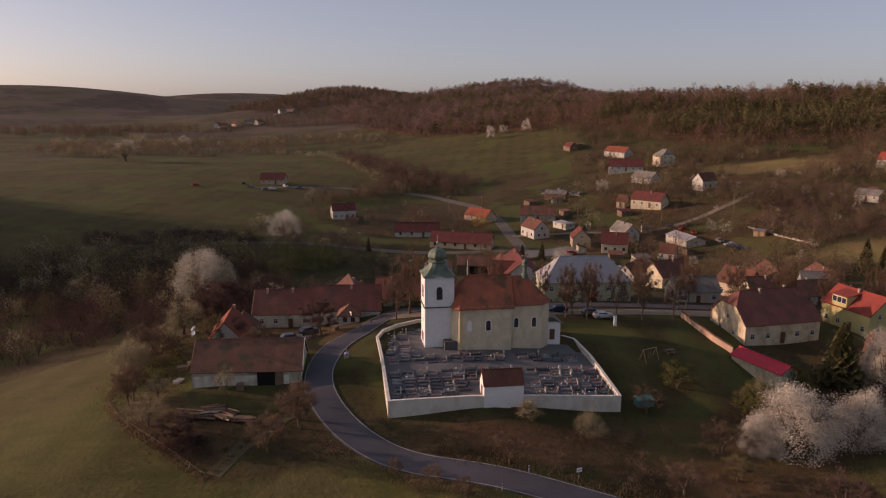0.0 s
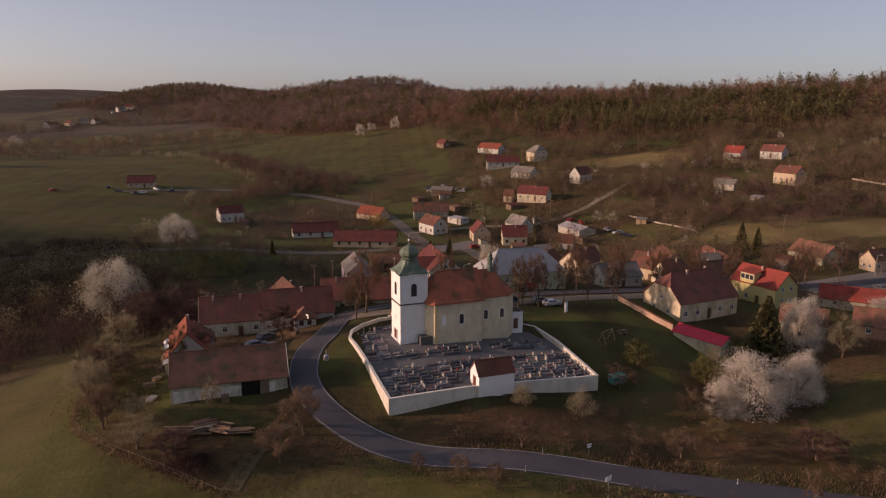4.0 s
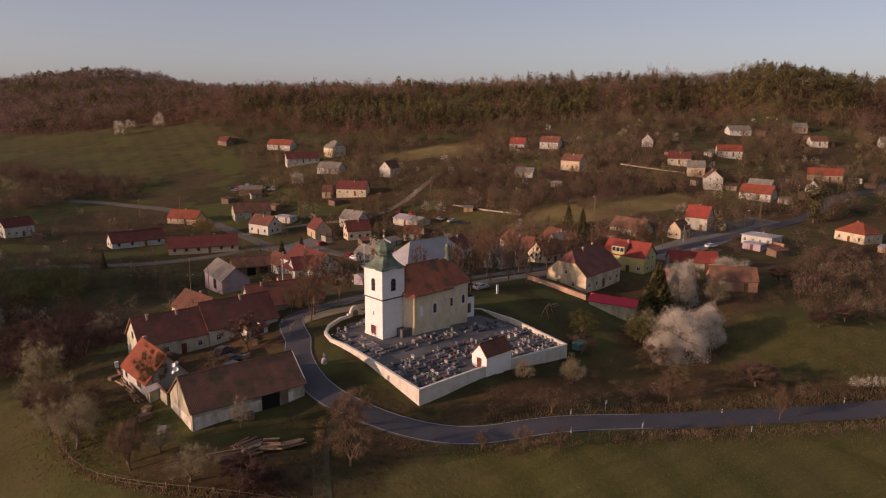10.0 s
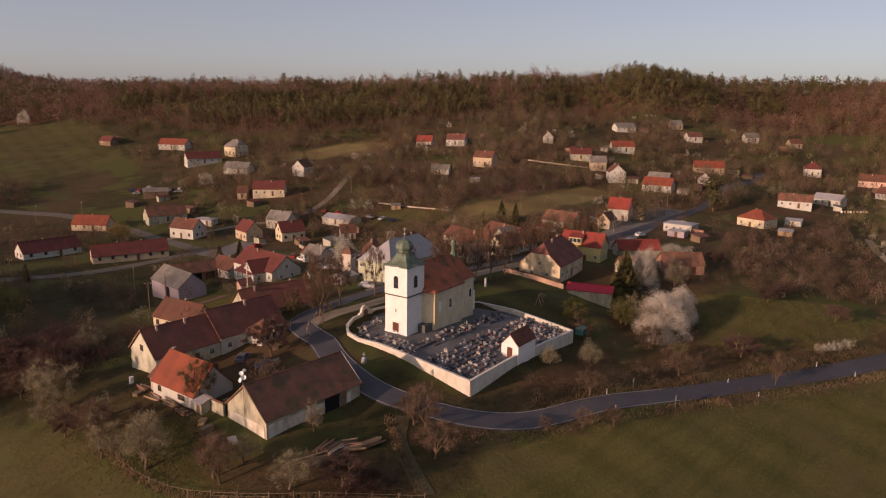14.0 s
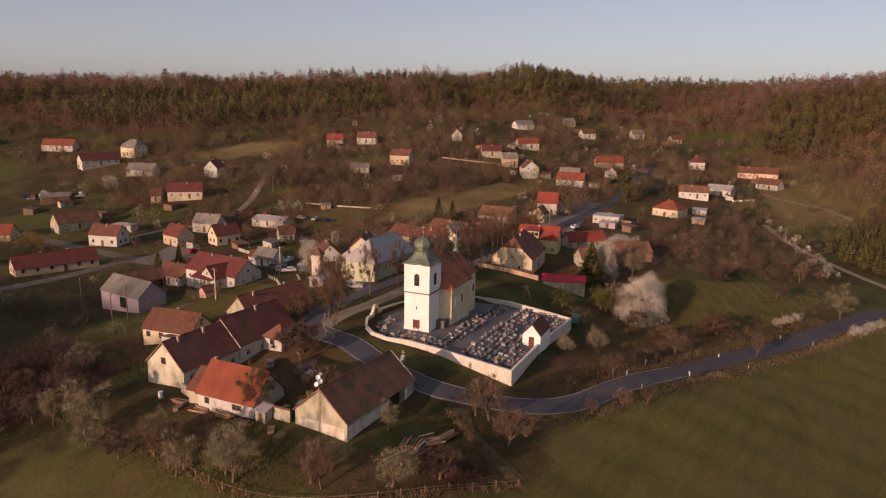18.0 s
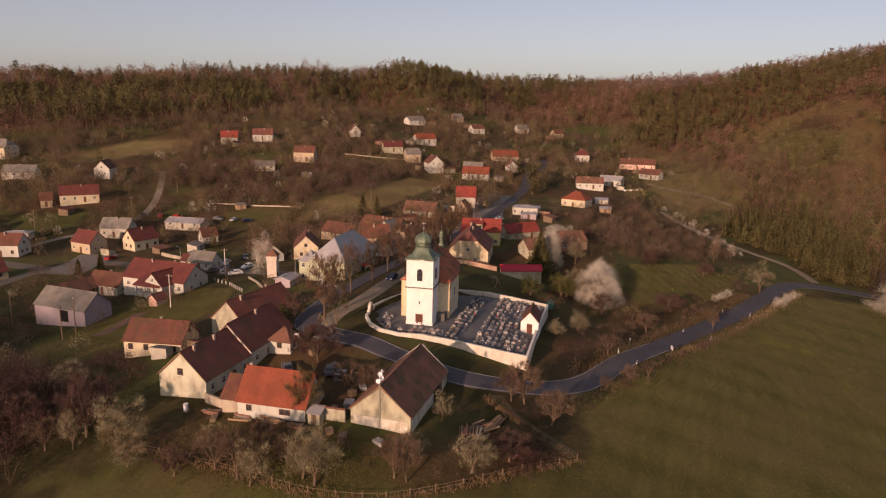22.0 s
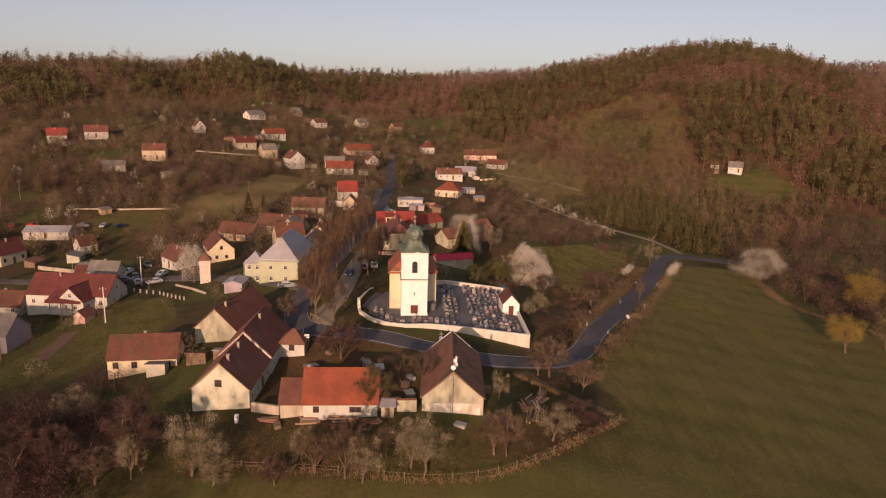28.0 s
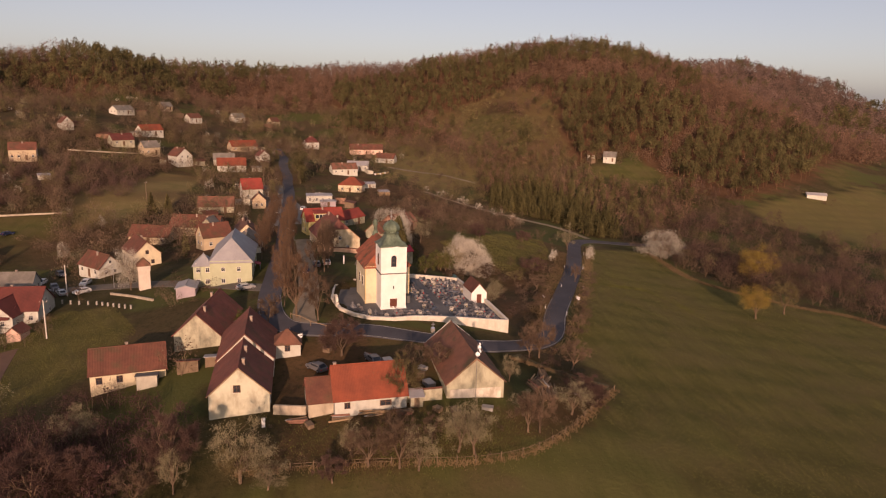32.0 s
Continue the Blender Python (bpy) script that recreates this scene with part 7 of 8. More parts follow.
def car(x, y, az, paint, label, z=None):
    """A parked car: shell, cabin glass, four wheels with rims, lamps."""
    t = thing("car", x, y, (gz(x, y) if z is None else z) + 0.12, az, label, "car", "parked cars")
    bm = bmesh.new()
    prof = [(-2.1, 0.3), (2.05, 0.3), (2.1, 0.62), (1.95, 0.82), (0.95, 0.95), (0.35, 1.42), (-1.3, 1.46), (-1.95, 0.98), (-2.12, 0.85)]
    a = [bm.verts.new((px, -0.85 + (0.14 if pz > 1 else 0), pz)) for px, pz in prof]
    b = [bm.verts.new((px, 0.85 - (0.14 if pz > 1 else 0), pz)) for px, pz in prof]
    bm.faces.new(a), bm.faces.new(b[::-1])
    for i in range(len(prof)):
        j = (i + 1) % len(prof)
        bm.faces.new((a[i], b[i], b[j], a[j]))
    bmesh.ops.bevel(bm, geom=list(bm.edges), offset=0.05, segments=2, affect="EDGES")
    body = part("body", bm, paint, t)
    part("windscreen", slab(bmesh.new(), [(0.93, -0.66, 0.99), (0.93, 0.66, 0.99), (0.4, 0.6, 1.41), (0.4, -0.6, 1.41)], 0.03), GLASS, body)
    part("rear_window", slab(bmesh.new(), [(-1.92, -0.62, 1.02), (-1.92, 0.62, 1.02), (-1.38, 0.58, 1.44), (-1.38, -0.58, 1.44)], 0.03), GLASS, body)
    for s in (-1, 1):
        part("side_window", cube(-1.3, 0.55, s * 0.8 - 0.025, s * 0.8 + 0.025, 0.98, 1.3), GLASS, body)
        part("headlight", cube(1.98, 2.1, s * 0.6 - 0.16, s * 0.6 + 0.16, 0.6, 0.74), DISHW, body)
        part("tail_light", cube(-2.14, -2.05, s * 0.65 - 0.12, s * 0.65 + 0.12, 0.66, 0.84), R_REDSHEET, body)
        for wx in (-1.3, 1.3):
            w = part("wheel", tube(bmesh.new(), (wx, s * 0.68, 0.3), (wx, s * 0.88, 0.3), 0.31, 0.31, 12), RUBBER, t)
            part("rim", tube(bmesh.new(), (wx, s * 0.86, 0.3), (wx, s * 0.9, 0.3), 0.18, 0.18, 8), METAL, w)
    return t


RUBBER = mat("black_rubber", (0.02, 0.02, 0.02), rough=0.9)
SILVER = mat("silver_paint", (0.5, 0.51, 0.52), rough=0.3, var=0.05, metal=0.5)
DARKBLUE = mat("dark_blue_paint", (0.02, 0.03, 0.07), rough=0.25, var=0.05)
WHITEP = mat("white_car_paint", (0.65, 0.65, 0.64), rough=0.3, var=0.05)
REDP = mat("red_car_paint", (0.35, 0.03, 0.02), rough=0.3, var=0.05)
GREYP = mat("grey_car_paint", (0.12, 0.12, 0.13), rough=0.3, var=0.05)
car(16.4, 158.4, -58, SILVER, "silver estate car parked by the school")
car(24.7, 145.3, 184, DARKBLUE, "dark blue car on the street with tree shadows")
car(33.5, 140.6, 8, SILVER, "silver car parked beside the lawn")
car(31.5, 143.0, 8, GREYP, "dark grey car parked at the roadside")
car(-27.8, 140.7, 40, GREYP, "dark car standing in the farmyard")
car(-29.3, 131.0, 20, GREYP, "dark grey car beside a trailer in the yard")
car(41.9, 212.3, -70, GREYP, "grey car on the village green")
car(44.5, 226.0, -85, WHITEP, "white car on the village green")
car(49.0, 262.0, 10, REDP, "red car parked between the houses")
car(63.5, 381.5, 30, WHITEP, "white car in a farm lot")
car(69.6, 375.2, 40, GREYP, "dark car in a farm lot")
car(67.0, 379.0, 35, GREYP, "grey van-like car in a farm lot")
car(74.0, 373.0, 25, SILVER, "silver car in a farm lot")
car(-97.3, 401.0, 5, WHITEP, "white car near the lonely farm")
car(-110.0, 404.0, 12, GREYP, "grey car near the lonely farm")
car(140.0, 152.5, -10, WHITEP, "white car on the forecourt")
car(128.0, 149.0, -80, GREYP, "grey car on the forecourt")

crng = random.Random(8)
PAINTS = ((WHITEP, "white"), (GREYP, "dark grey"), (SILVER, "silver"), (REDP, "red"), (DARKBLUE, "dark blue"))
for where, spots_ in (("beside the farm lot's barn", ((56, 385), (59, 388), (62, 386), (65, 389), (60, 382), (70, 369), (57, 392))),
                      ("on the trodden yard behind the green", ((96, 292), (99, 286), (105, 262), (106, 255), (107, 249), (101, 279))),
                      ("along the lane by the school", ((38.5, 207), (37, 201.5), (46.5, 234), (59, 230), (52, 217), (45, 211), (60, 215), (45.5, 203.5))),
                      ("in the yard of the lonely farm", ((-101, 399), (-84, 410), (-117, 414), (-92, 412), (-141, 401), (-110, 437)))):
    for cx_, cy_ in [c for c in spots_ if free(*c, -1.0)]:
        pm, pn = PAINTS[crng.choice((0, 0, 1, 1, 2, 2, 3, 4))]
        car(cx_, cy_, crng.uniform(0, 360), pm, pn + " car parked " + where)

# satellite mast on the barn
mast = thing("satellite_mast", -42.35, 115.4, -4.0, 0, "steel pole with white satellite dishes at the barn gable", "antenna")
part("pole", tube(bmesh.new(), (0, 0, 0), (0, 0, 9.4), 0.05, 0.04), METAL, mast)


def dish(parent, z, az, r):
    d = part("dish", lathe(bmesh.new(), [(0.03, 0.0), (r * 0.5, 0.05), (r * 0.85, 0.14), (r, 0.2), (r * 0.97, 0.24), (r * 0.5, 0.1), (0.03, 0.05)], 14), DISHW, parent, at=(0, 0, z))
    d.matrix_basis = Matrix.Translation((math.cos(radians(az)) * 0.25, math.sin(radians(az)) * 0.25, z)) @ Euler((0, radians(62), radians(az))).to_matrix().to_4x4()
    part("feed_arm", tube(bmesh.new(), (r * 0.9, 0, 0.15), (0.1, 0, 0.62), 0.025, 0.025, 4), METAL, d)


dish(mast, 8.9, 215, 0.34)
dish(mast, 8.3, 250, 0.4)
dish(mast, 7.8, 180, 0.36)
dish(mast, 9.3, 280, 0.24)

# walls and sheds of the farmyard


def wall_run(name, pts, h, thick, material, label, base=1.5, coping=None):
    t = thing(name, 0, 0, 0, 0, label, "wall")
    for a, b in zip(pts, pts[1:]):
        a, b = Vector(a), Vector(b)
        d = (b - a).normalized()
        k = Vector((-d.y, d.x)) * thick / 2
        za, zb = gz(*a), gz(*b)
        bm = bmesh.new()
        rows = [[bm.verts.new((q.x, q.y, z)) for q, z in ((p - k, g - base), (p + k, g - base), (p + k, g + h), (p - k, g + h))] for p, g in ((a, za), (b + d * thick * 0.4, zb))]
        for q in range(4):
            bm.faces.new((rows[0][q], rows[0][(q + 1) % 4], rows[1][(q + 1) % 4], rows[1][q]))
        bm.faces.new(rows[0][::-1]), bm.faces.new(rows[1])
        part("wall_length", bm, material, t)
        if coping:
            bm = bmesh.new()
            tube(bm, (a.x, a.y, za + h + 0.02), (b.x, b.y, zb + h + 0.02), thick * 0.62, thick * 0.62, 6)
            part("coping", bm, coping, t)
    return t


wall_run("yard_wall", [(-42.6, 120.8), (-43.2, 127.0)], 1.9, 0.35, OLDWALL, "plastered yard wall between barn and orange house", coping=R_OLD)
wall_run("yard_wall", [(-42.0, 146.6), (-43.6, 141.8)], 1.5, 0.4, STONEWALL, "crumbling stone wall behind the farmhouse")
wall_run("field_wall", [(121, 275), (123, 266), (124.5, 257), (127, 248), (129.5, 238)], 0.55, 0.4, STONEWALL, "pale dry stone wall above the village green", base=1.2)
wall_run("terrace_wall", [(229, 272), (233, 263), (238, 254), (245, 243)], 0.6, 0.35, STONEWALL, "pale terrace wall below the upper gardens")
wall_run("street_wall", [(52, 228), (57, 240), (60, 250)], 1.1, 0.35, STONEWALL, "low stone wall along the village lane")
wall_run("bank_wall", [(32, 193), (29, 189.5), (26, 186), (23, 183), (20, 180)], 0.5, 0.4, STONEWALL, "low stone bank wall below the transformer tower")
PARWALL = plaster("brick_and_plaster", (0.5, 0.34, 0.24), (0.3, 0.18, 0.13), 0.8)
wall_run("garden_wall", [(50.8, 143.5), (51.6, 137), (53.1, 131.8), (55.5, 128.0)], 1.3, 0.35, PARWALL, "low reddish plastered wall round the parsonage garden", coping=R_OLD)


def shed(x, y, az, L, W, h, drop, wall, roof, label, z=None):
    """A small lean-to: board walls, sloping roof, door."""
    t = thing("shed", x, y, z, az, label, "shed")
    bm = bmesh.new()
    l, w = L / 2, W / 2
    vs = [bm.verts.new(p) for p in ((-l, -w, -1), (l, -w, -1), (l, w, -1), (-l, w, -1), (-l, -w, h - drop), (l, -w, h - drop), (l, w, h), (-l, w, h))]
    for f in ((3, 2, 1, 0), (4, 5, 6, 7), (0, 1, 5, 4), (1, 2, 6, 5), (2, 3, 7, 6), (3, 0, 4, 7)):
        bm.faces.new([vs[i] for i in f])
    part("wall", bm, wall, t)
    part("roof", slab(bmesh.new(), [(-l - 0.25, -w - 0.3, h - drop - 0.02), (l + 0.25, -w - 0.3, h - drop - 0.02), (l + 0.25, w + 0.25, h + 0.14), (-l - 0.25, w + 0.25, h + 0.14)], 0.1), roof, t)
    part("door", cube(-0.4, 0.4, -0.05, 0.02, -0.1, min(1.8, h - drop - 0.15)), WOOD, t, at=(0, -w, 0))


srng = random.Random(41)
KEPT = []
for hx, hy, hr in OCC:
    if not (hy > 205 or hx > 115) or srng.random() < 0.3:
        continue
    for _ in range(6):
        a, d = srng.uniform(0, 2 * math.pi), hr + srng.uniform(2.2, 7.0)
        x, y = hx + d * math.cos(a), hy + d * math.sin(a)
        if all((x - p) ** 2 + (y - q) ** 2 > (r + 2.4) ** 2 for p, q, r in OCC + KEPT) and np.min(np.hypot(ROADPTS[:, 0] - x, ROADPTS[:, 1] - y)) > 6.5:
            KEPT.append((x, y, 3.0))
            k = srng.randrange(5)
            shed(x, y, srng.choice((-75, -10, 15, 80, 100)) + srng.uniform(-8, 8), srng.uniform(3.5, 7.0), srng.uniform(2.6, 4.0), srng.uniform(2.2, 2.9), srng.uniform(0.4, 0.9), (WOOD, GREY, OLDWALL, WOOD, BRICK)[k], (R_BROWN, R_GREY, R_OLD, R_DARK, R_OLD)[k],
                 ("weathered wooden shed with a brown roof beside a house", "grey rendered shed with a slate-grey roof beside a house", "old plastered shed with a weathered tiled roof", "dark wooden shed with a dark red roof in a garden", "brick shed with a weathered tiled roof in a garden")[k])
            break
shed(-43.9, 125.0, -85, 1.9, 1.6, 2.1, 0.4, OLDWALL, R_SHEET, "small privy with a tin roof beside the yard wall")
shed(-27.6, 168.8, 100, 3.2, 2.4, 2.2, 0.4, GREY, R_GREY, "grey garden shed with felt roof")
shed(-24.3, 162.8, 95, 3.5, 2.2, 2.2, 0.5, WOOD, R_OLD, "wooden shed with faded red roof")
shed(-23.0, 158.8, 95, 2.6, 2.0, 1.8, 0.3, WOOD, R_SHEET, "low tool shed with tin roof")
shed(46.0, 366.0, 40, 6, 4, 2.6, 0.6, WOOD, R_BROWN, "wooden machine shed with brown roof")
shed(84.0, 321.0, 20, 6, 4, 2.4, 0.5, WOOD, R_RED, "dark garden shed with red roof")
shed(173.0, 262.0, -60, 4.5, 3.2, 2.3, 0.4, GREY, R_SHEET, "pale garden hut on the slope")
shed(120.0, 262.0, -40, 4.0, 3.0, 2.2, 0.4, WOODL, R_GREY, "timber hut in an orchard")
shed(187.0, 118.0, -80, 5.0, 3.5, 2.4, 0.4, WOODL, R_SHEET, "timber shed behind the orange house")
shed(214.0, 124.0, -80, 6.0, 4.0, 2.6, 0.5, WHITE, R_SHEET, "white garage with sheet roof")
shed(303.0, 178.0, -60, 5.0, 3.5, 2.4, 0.4, WOOD, R_BROWN, "dark hut among gardens")
shed(330.0, 205.0, -50, 5.0, 3.5, 2.4, 0.4, WOOD, R_OLD, "garden hut with tiled roof")

# barn door and openings, window on the old gable
barn_ob = [o for o in bpy.data.objects if o.name == "barn"][0]
# flat near-black plate painted as the shade inside the open doorway
bd = part("barn_door", cube(-1.5, 1.5, -0.04, 0.05, -0.4, 2.4), mat("dark_opening", (0.012, 0.011, 0.01), rough=1.0), barn_ob, "near-black plate standing in for the shaded inside of the open doorway", at=(3.2, -4.65, 0))
part("door_leaf", cube(1.55, 2.9, -0.12, -0.05, -0.3, 2.35), WOOD, bd)
part("lintel", cube(-1.7, 1.7, -0.1, -0.02, 2.42, 2.65), WOOD, bd)
part("whitewashed_patch", cube(-4.2, 4.2, -0.06, 0.01, -1.5, 1.7), plaster("patchy_whitewash", (0.62, 0.58, 0.5), (0.34, 0.29, 0.22), 0.85), barn_ob, "patch of flaking whitewash on the gable", at=(-9.0, 0, 0), turn=270)
part("whitewashed_patch", cube(-7.5, 8.2, -0.03, 0.01, -1.5, 1.9), MATS["patchy_whitewash"], barn_ob, "band of flaking whitewash", at=(-1.2, -4.65, 0))
for k, (hx, hy) in enumerate(((-8.9, 4.7), (-8.9, -4.7))):
    part("verge_board", tube(bmesh.new(), (-9.25, 0, 6.85), (-9.25, hy, 2.75), 0.06, 0.06, 4), WOODL, barn_ob)
part("verge_board", tube(bmesh.new(), (9.3, 0, 6.88), (9.3, 4.75, 2.75), 0.07, 0.07, 4), FRAMEW, barn_ob)
part("verge_board", tube(bmesh.new(), (9.3, 0, 6.88), (9.3, -4.75, 2.75), 0.07, 0.07, 4), FRAMEW, barn_ob)


# windows of the farmhouse gable and of the orange house
near = {(round(o.location.x, 1), round(o.location.y, 1)): o for o in bpy.data.objects if o.get("category") == "house"}
fh, oh = near[-35.0, 152.2], near[-41.7, 132.4]
window(fh, -6.4, 0.3, 3.4, 270, 1.1, 1.2, True)
for gy_ in (-4.5, 4.5):
    part("verge_board", tube(bmesh.new(), (-6.75, 0, 7.45), (-6.75, gy_ * 1.05, 3.05), 0.07, 0.07, 4), WOODL, fh)
window(oh, -3.6, -3.6, 0.9, 0, 0.9, 1.0, True)
window(oh, 2.2, -3.6, 0.9, 0, 1.8, 0.9, True)
chimney(oh, -5.0, 0.3, 6.0)


# lilac barn: door and white band
lil = [o for o in bpy.data.objects if o.name == "barn.001"][0]
part("barn_door", cube(-1.3, 1.3, -0.05, 0.03, -0.3, 2.6), MATS["dark_opening"], lil, at=(1.5, -4.2, 0))
part("white_band", cube(-8.1, 8.1, -0.04, 0.02, 2.9, 3.1), FRAMEW, lil, at=(0, -4.2, 0))
# porch of the big red-roofed house
redh = [o for o in bpy.data.objects if o.name.startswith("house") and abs(o.location.x - 23.9) < 0.1][0]
porch = part("porch", cube(-5, 3, -4.2, 0, -0.5, 0.5), WHITE, redh, at=(2.5, -5.2, 0))
for px in (-4.7, -1.9, 0.9):
    part("pillar", cube(px - 0.2, px + 0.2, -4.1, -3.7, 0.5, 2.6), WHITE, porch)
part("porch_roof", slab(bmesh.new(), [(-5.4, -4.6, 2.6), (3.3, -4.6, 2.6), (3.3, 0.2, 4.4), (-5.4, 0.2, 4.4)], 0.14), R_RED, porch)

# garden fence below the farm: posts and two rails
FENCE = [(-32.5, 88.4), (-40.5, 94.5), (-48.0, 100.4), (-53.0, 105.8), (-56.0, 111.0), (-57.5, 118), (-57.3, 126), (-56.8, 133), (-56.4, 140), (-55.6, 150)]
fence = thing("garden_fence", 0, 0, 0, 0, "low weathered wooden post fence round the garden", "fence")
line = smooth_line(FENCE, 2.6)
post = mesh_of(cube(-0.06, 0.06, -0.06, 0.06, -0.4, 1.15, 0.01), "post")
post.materials.append(WOOD)
for p in line[::1]:
    part("post", post, None, fence, at=(p.x, p.y, gz(p.x, p.y)), turn=(p.x * 50) % 90)
for a, b in zip(line, line[1:]):
    for h in (0.45, 0.9):
        if h < 0.5 and (int(a.x * 10) % 3):
            continue
        part("rail", tube(bmesh.new(), (a.x, a.y, gz(a.x, a.y) + h), (b.x, b.y, gz(b.x, b.y) + h - 0.04), 0.035, 0.03, 4), WOOD, fence)

# row of concrete posts round the green
pf = thing("post_row", 0, 0, 0, 0, "row of short square whitewashed posts round the green", "fence")
cp = mesh_of(cube(-0.19, 0.19, -0.19, 0.19, -0.4, 0.85, 0.03), "post")
cp.materials.append(mat("grey_concrete", (0.3, 0.28, 0.25), s1=0.8, s2=6))
pl = smooth_line([(31, 204), (28, 199), (25, 194), (21, 189), (17, 184)], 2.1)
for p in pl:
    part("post", cp, None, pf, at=(p.x, p.y, gz(p.x, p.y)))

# railing at the road bend
rl = thing("wooden_railing", 0, 0, 0, 0, "pale wooden railing at the road junction", "railing")
rp = [(-7.0, 146.6), (-9.0, 144.6), (-12.0, 142.4), (-14.6, 139.4), (-16.5, 135.6)]
for p in rp:
    part("post", post, None, rl, at=(p[0], p[1], gz(*p)))
for a, b in zip(rp, rp[1:]):
    part("rail", tube(bmesh.new(), (*a, gz(*a) + 1.0), (*b, gz(*b) + 1.0), 0.06, 0.06, 5), WOODL, rl)

# transformer tower
TRAFO = plaster("pale_pinkish_plaster", (0.56, 0.49, 0.42), (0.38, 0.32, 0.27), 0.4)
tt = thing("transformer_tower", 32.0, 184.9, -6.6, 20, "slim beige transformer tower with brown hipped roof", "tower")
part("wall", prism(bmesh.new(), [(-1.3, -1.3), (1.3, -1.3), (1.3, 1.3), (-1.3, 1.3)], -1, 6.4), TRAFO, tt)
part("upper_storey", prism(bmesh.new(), [(-1.45, -1.45), (1.45, -1.45), (1.45, 1.45), (-1.45, 1.45)], 5.2, 6.5), TRAFO, tt)
part("roof", lathe(bmesh.new(), [(2.35, 6.45), (2.3, 6.55), (0.12, 8.4)], 4, 0.5), R_BROWN, tt)
part("door", cube(-0.45, 0.45, -0.05, 0.02, -0.1, 1.9), FRAMEB, tt, at=(0, -1.3, 0))
part("louvre", cube(-0.5, 0.5, -0.05, 0.02, 5.4, 6.0), FRAMEB, tt, at=(0, -1.46, 0))

# poles and lamps


def pole(x, y, h, arms=1, concrete=False):
    t = thing("utility_pole", x, y, None, (x * 13) % 180, "pale concrete utility pole" if concrete else "tall weathered wooden utility pole", "pole", "utility poles")
    part("pole", tube(bmesh.new(), (0, 0, -0.5), (0, 0, h), 0.15, 0.1, 8), COPING if concrete else WOOD, t)
    for k in range(arms):
        a = part("crossarm", cube(-0.8, 0.8, -0.05, 0.05, h - 0.5 - k * 0.6, h - 0.4 - k * 0.6), WOOD, t)
        for s in (-0.7, 0, 0.7):
            part("insulator", lathe(bmesh.new(), [(0.05, h - 0.4 - k * 0.6), (0.06, h - 0.3 - k * 0.6), (0.03, h - 0.2 - k * 0.6)], 6), DISHW, a, at=(s, 0, 0))


for q in ((92.8, 295, 9), (-9.7, 211.8, 9), (-15.3, 209.6, 8), (-38, 278, 8), (-9, 234, 9), (7.3, 198.5, 8.5), (37, 205, 8), (60, 310, 9), (20, 357, 9), (3, 362, 9), (125, 300, 8), (133, 175, 8), (205, 175, 8), (238, 178, 8), (150, 215, 8), (-32, 268, 7)):
    pole(*q, concrete=q[0] in (7.3, 37))


def street_lamp(x, y, az):
    t = thing("street_lamp", x, y, None, az, "grey steel street lamp with a curved arm", "street lamp", "street lamps")
    part("pole", tube(bmesh.new(), (0, 0, -0.3), (0, 0, 6.2), 0.08, 0.05, 8), METAL, t)
    part("arm", tube(bmesh.new(), (0, 0, 6.1), (1.2, 0, 6.5), 0.04, 0.035, 6), METAL, t)
    part("lamp_head", cube(1.1, 1.7, -0.12, 0.12, 6.44, 6.56, 0.03), COPING, t)


for q in ((183.9, 168.5, 270), (140, 163.5, 270), (95, 160, 270), (52, 150, 90), (21, 170.5, 0), (38, 194, 180), (49, 232, 180)):
    street_lamp(*q)


def road_sign(x, y, az, w, h, z, label):
    t = thing("road_sign", x, y, None, az, label, "sign")
    part("post", tube(bmesh.new(), (0, 0, -0.3), (0, 0, z + h), 0.04, 0.04, 6), METAL, t)
    p = part("plate", cube(-w / 2, w / 2, -0.06, -0.03, z, z + h), DISHW, t)
    part("lettering_bar", cube(-w * 0.36, w * 0.36, -0.068, -0.06, z + h * 0.42, z + h * 0.6), FRAMEB, p)


road_sign(17.6, 78.6, 205, 1.1, 0.7, 1.5, "white village name sign on a thin post")
road_sign(18.6, 87.2, 20, 0.8, 0.6, 1.2, "white road sign facing the bend")
road_sign(-19.4, 144.0, -60, 0.9, 0.8, 1.8, "white junction sign on a grey post")
for x, y in ((36.1, 77.2), (35.3, 71.2), (62, 62.2), (60, 68.8), (84, 54.5), (-24.6, 113), (-13.8, 146.2), (8, 84.5), (12, 88.6)):
    d = thing("delineator_post", x, y, None, 0, "small white roadside delineator post", "post", "delineator posts")
    part("post", prism(bmesh.new(), [(-0.06, -0.05), (0.06, -0.05), (0.0, 0.07)], -0.2, 0.95), DISHW, d)
    part("black_band", prism(bmesh.new(), [(-0.065, -0.055), (0.065, -0.055), (0.0, 0.075)], 0.65, 0.8), RUBBER, d)

shr = thing("wayside_cross", -17.0, 119.2, None, 10, "small stone wayside cross with blue and white flowers", "cross")
part("plinth", cube(-0.4, 0.4, -0.35, 0.35, -0.3, 0.7, 0.04), GRAVEMATS[2], shr)
part("cross", box(cube(-0.06, 0.06, -0.06, 0.06, 0.7, 1.9), -0.06, 0.06, -0.35, 0.35, 1.4, 1.52), METAL, shr)
part("wreath", lathe(bmesh.new(), [(0.3, 0.7), (0.42, 0.8), (0.3, 0.95), (0.15, 1.0)], 10), mat("blue_white_flowers", (0.3, 0.36, 0.5), s2=14), shr)
pil = thing("info_pillar", 34.9, 136.2, None, 8, "slim white information pillar on the lawn", "sign")
part("panel", cube(-0.3, 0.3, -0.12, 0.12, -0.2, 2.1, 0.03), DISHW, pil)
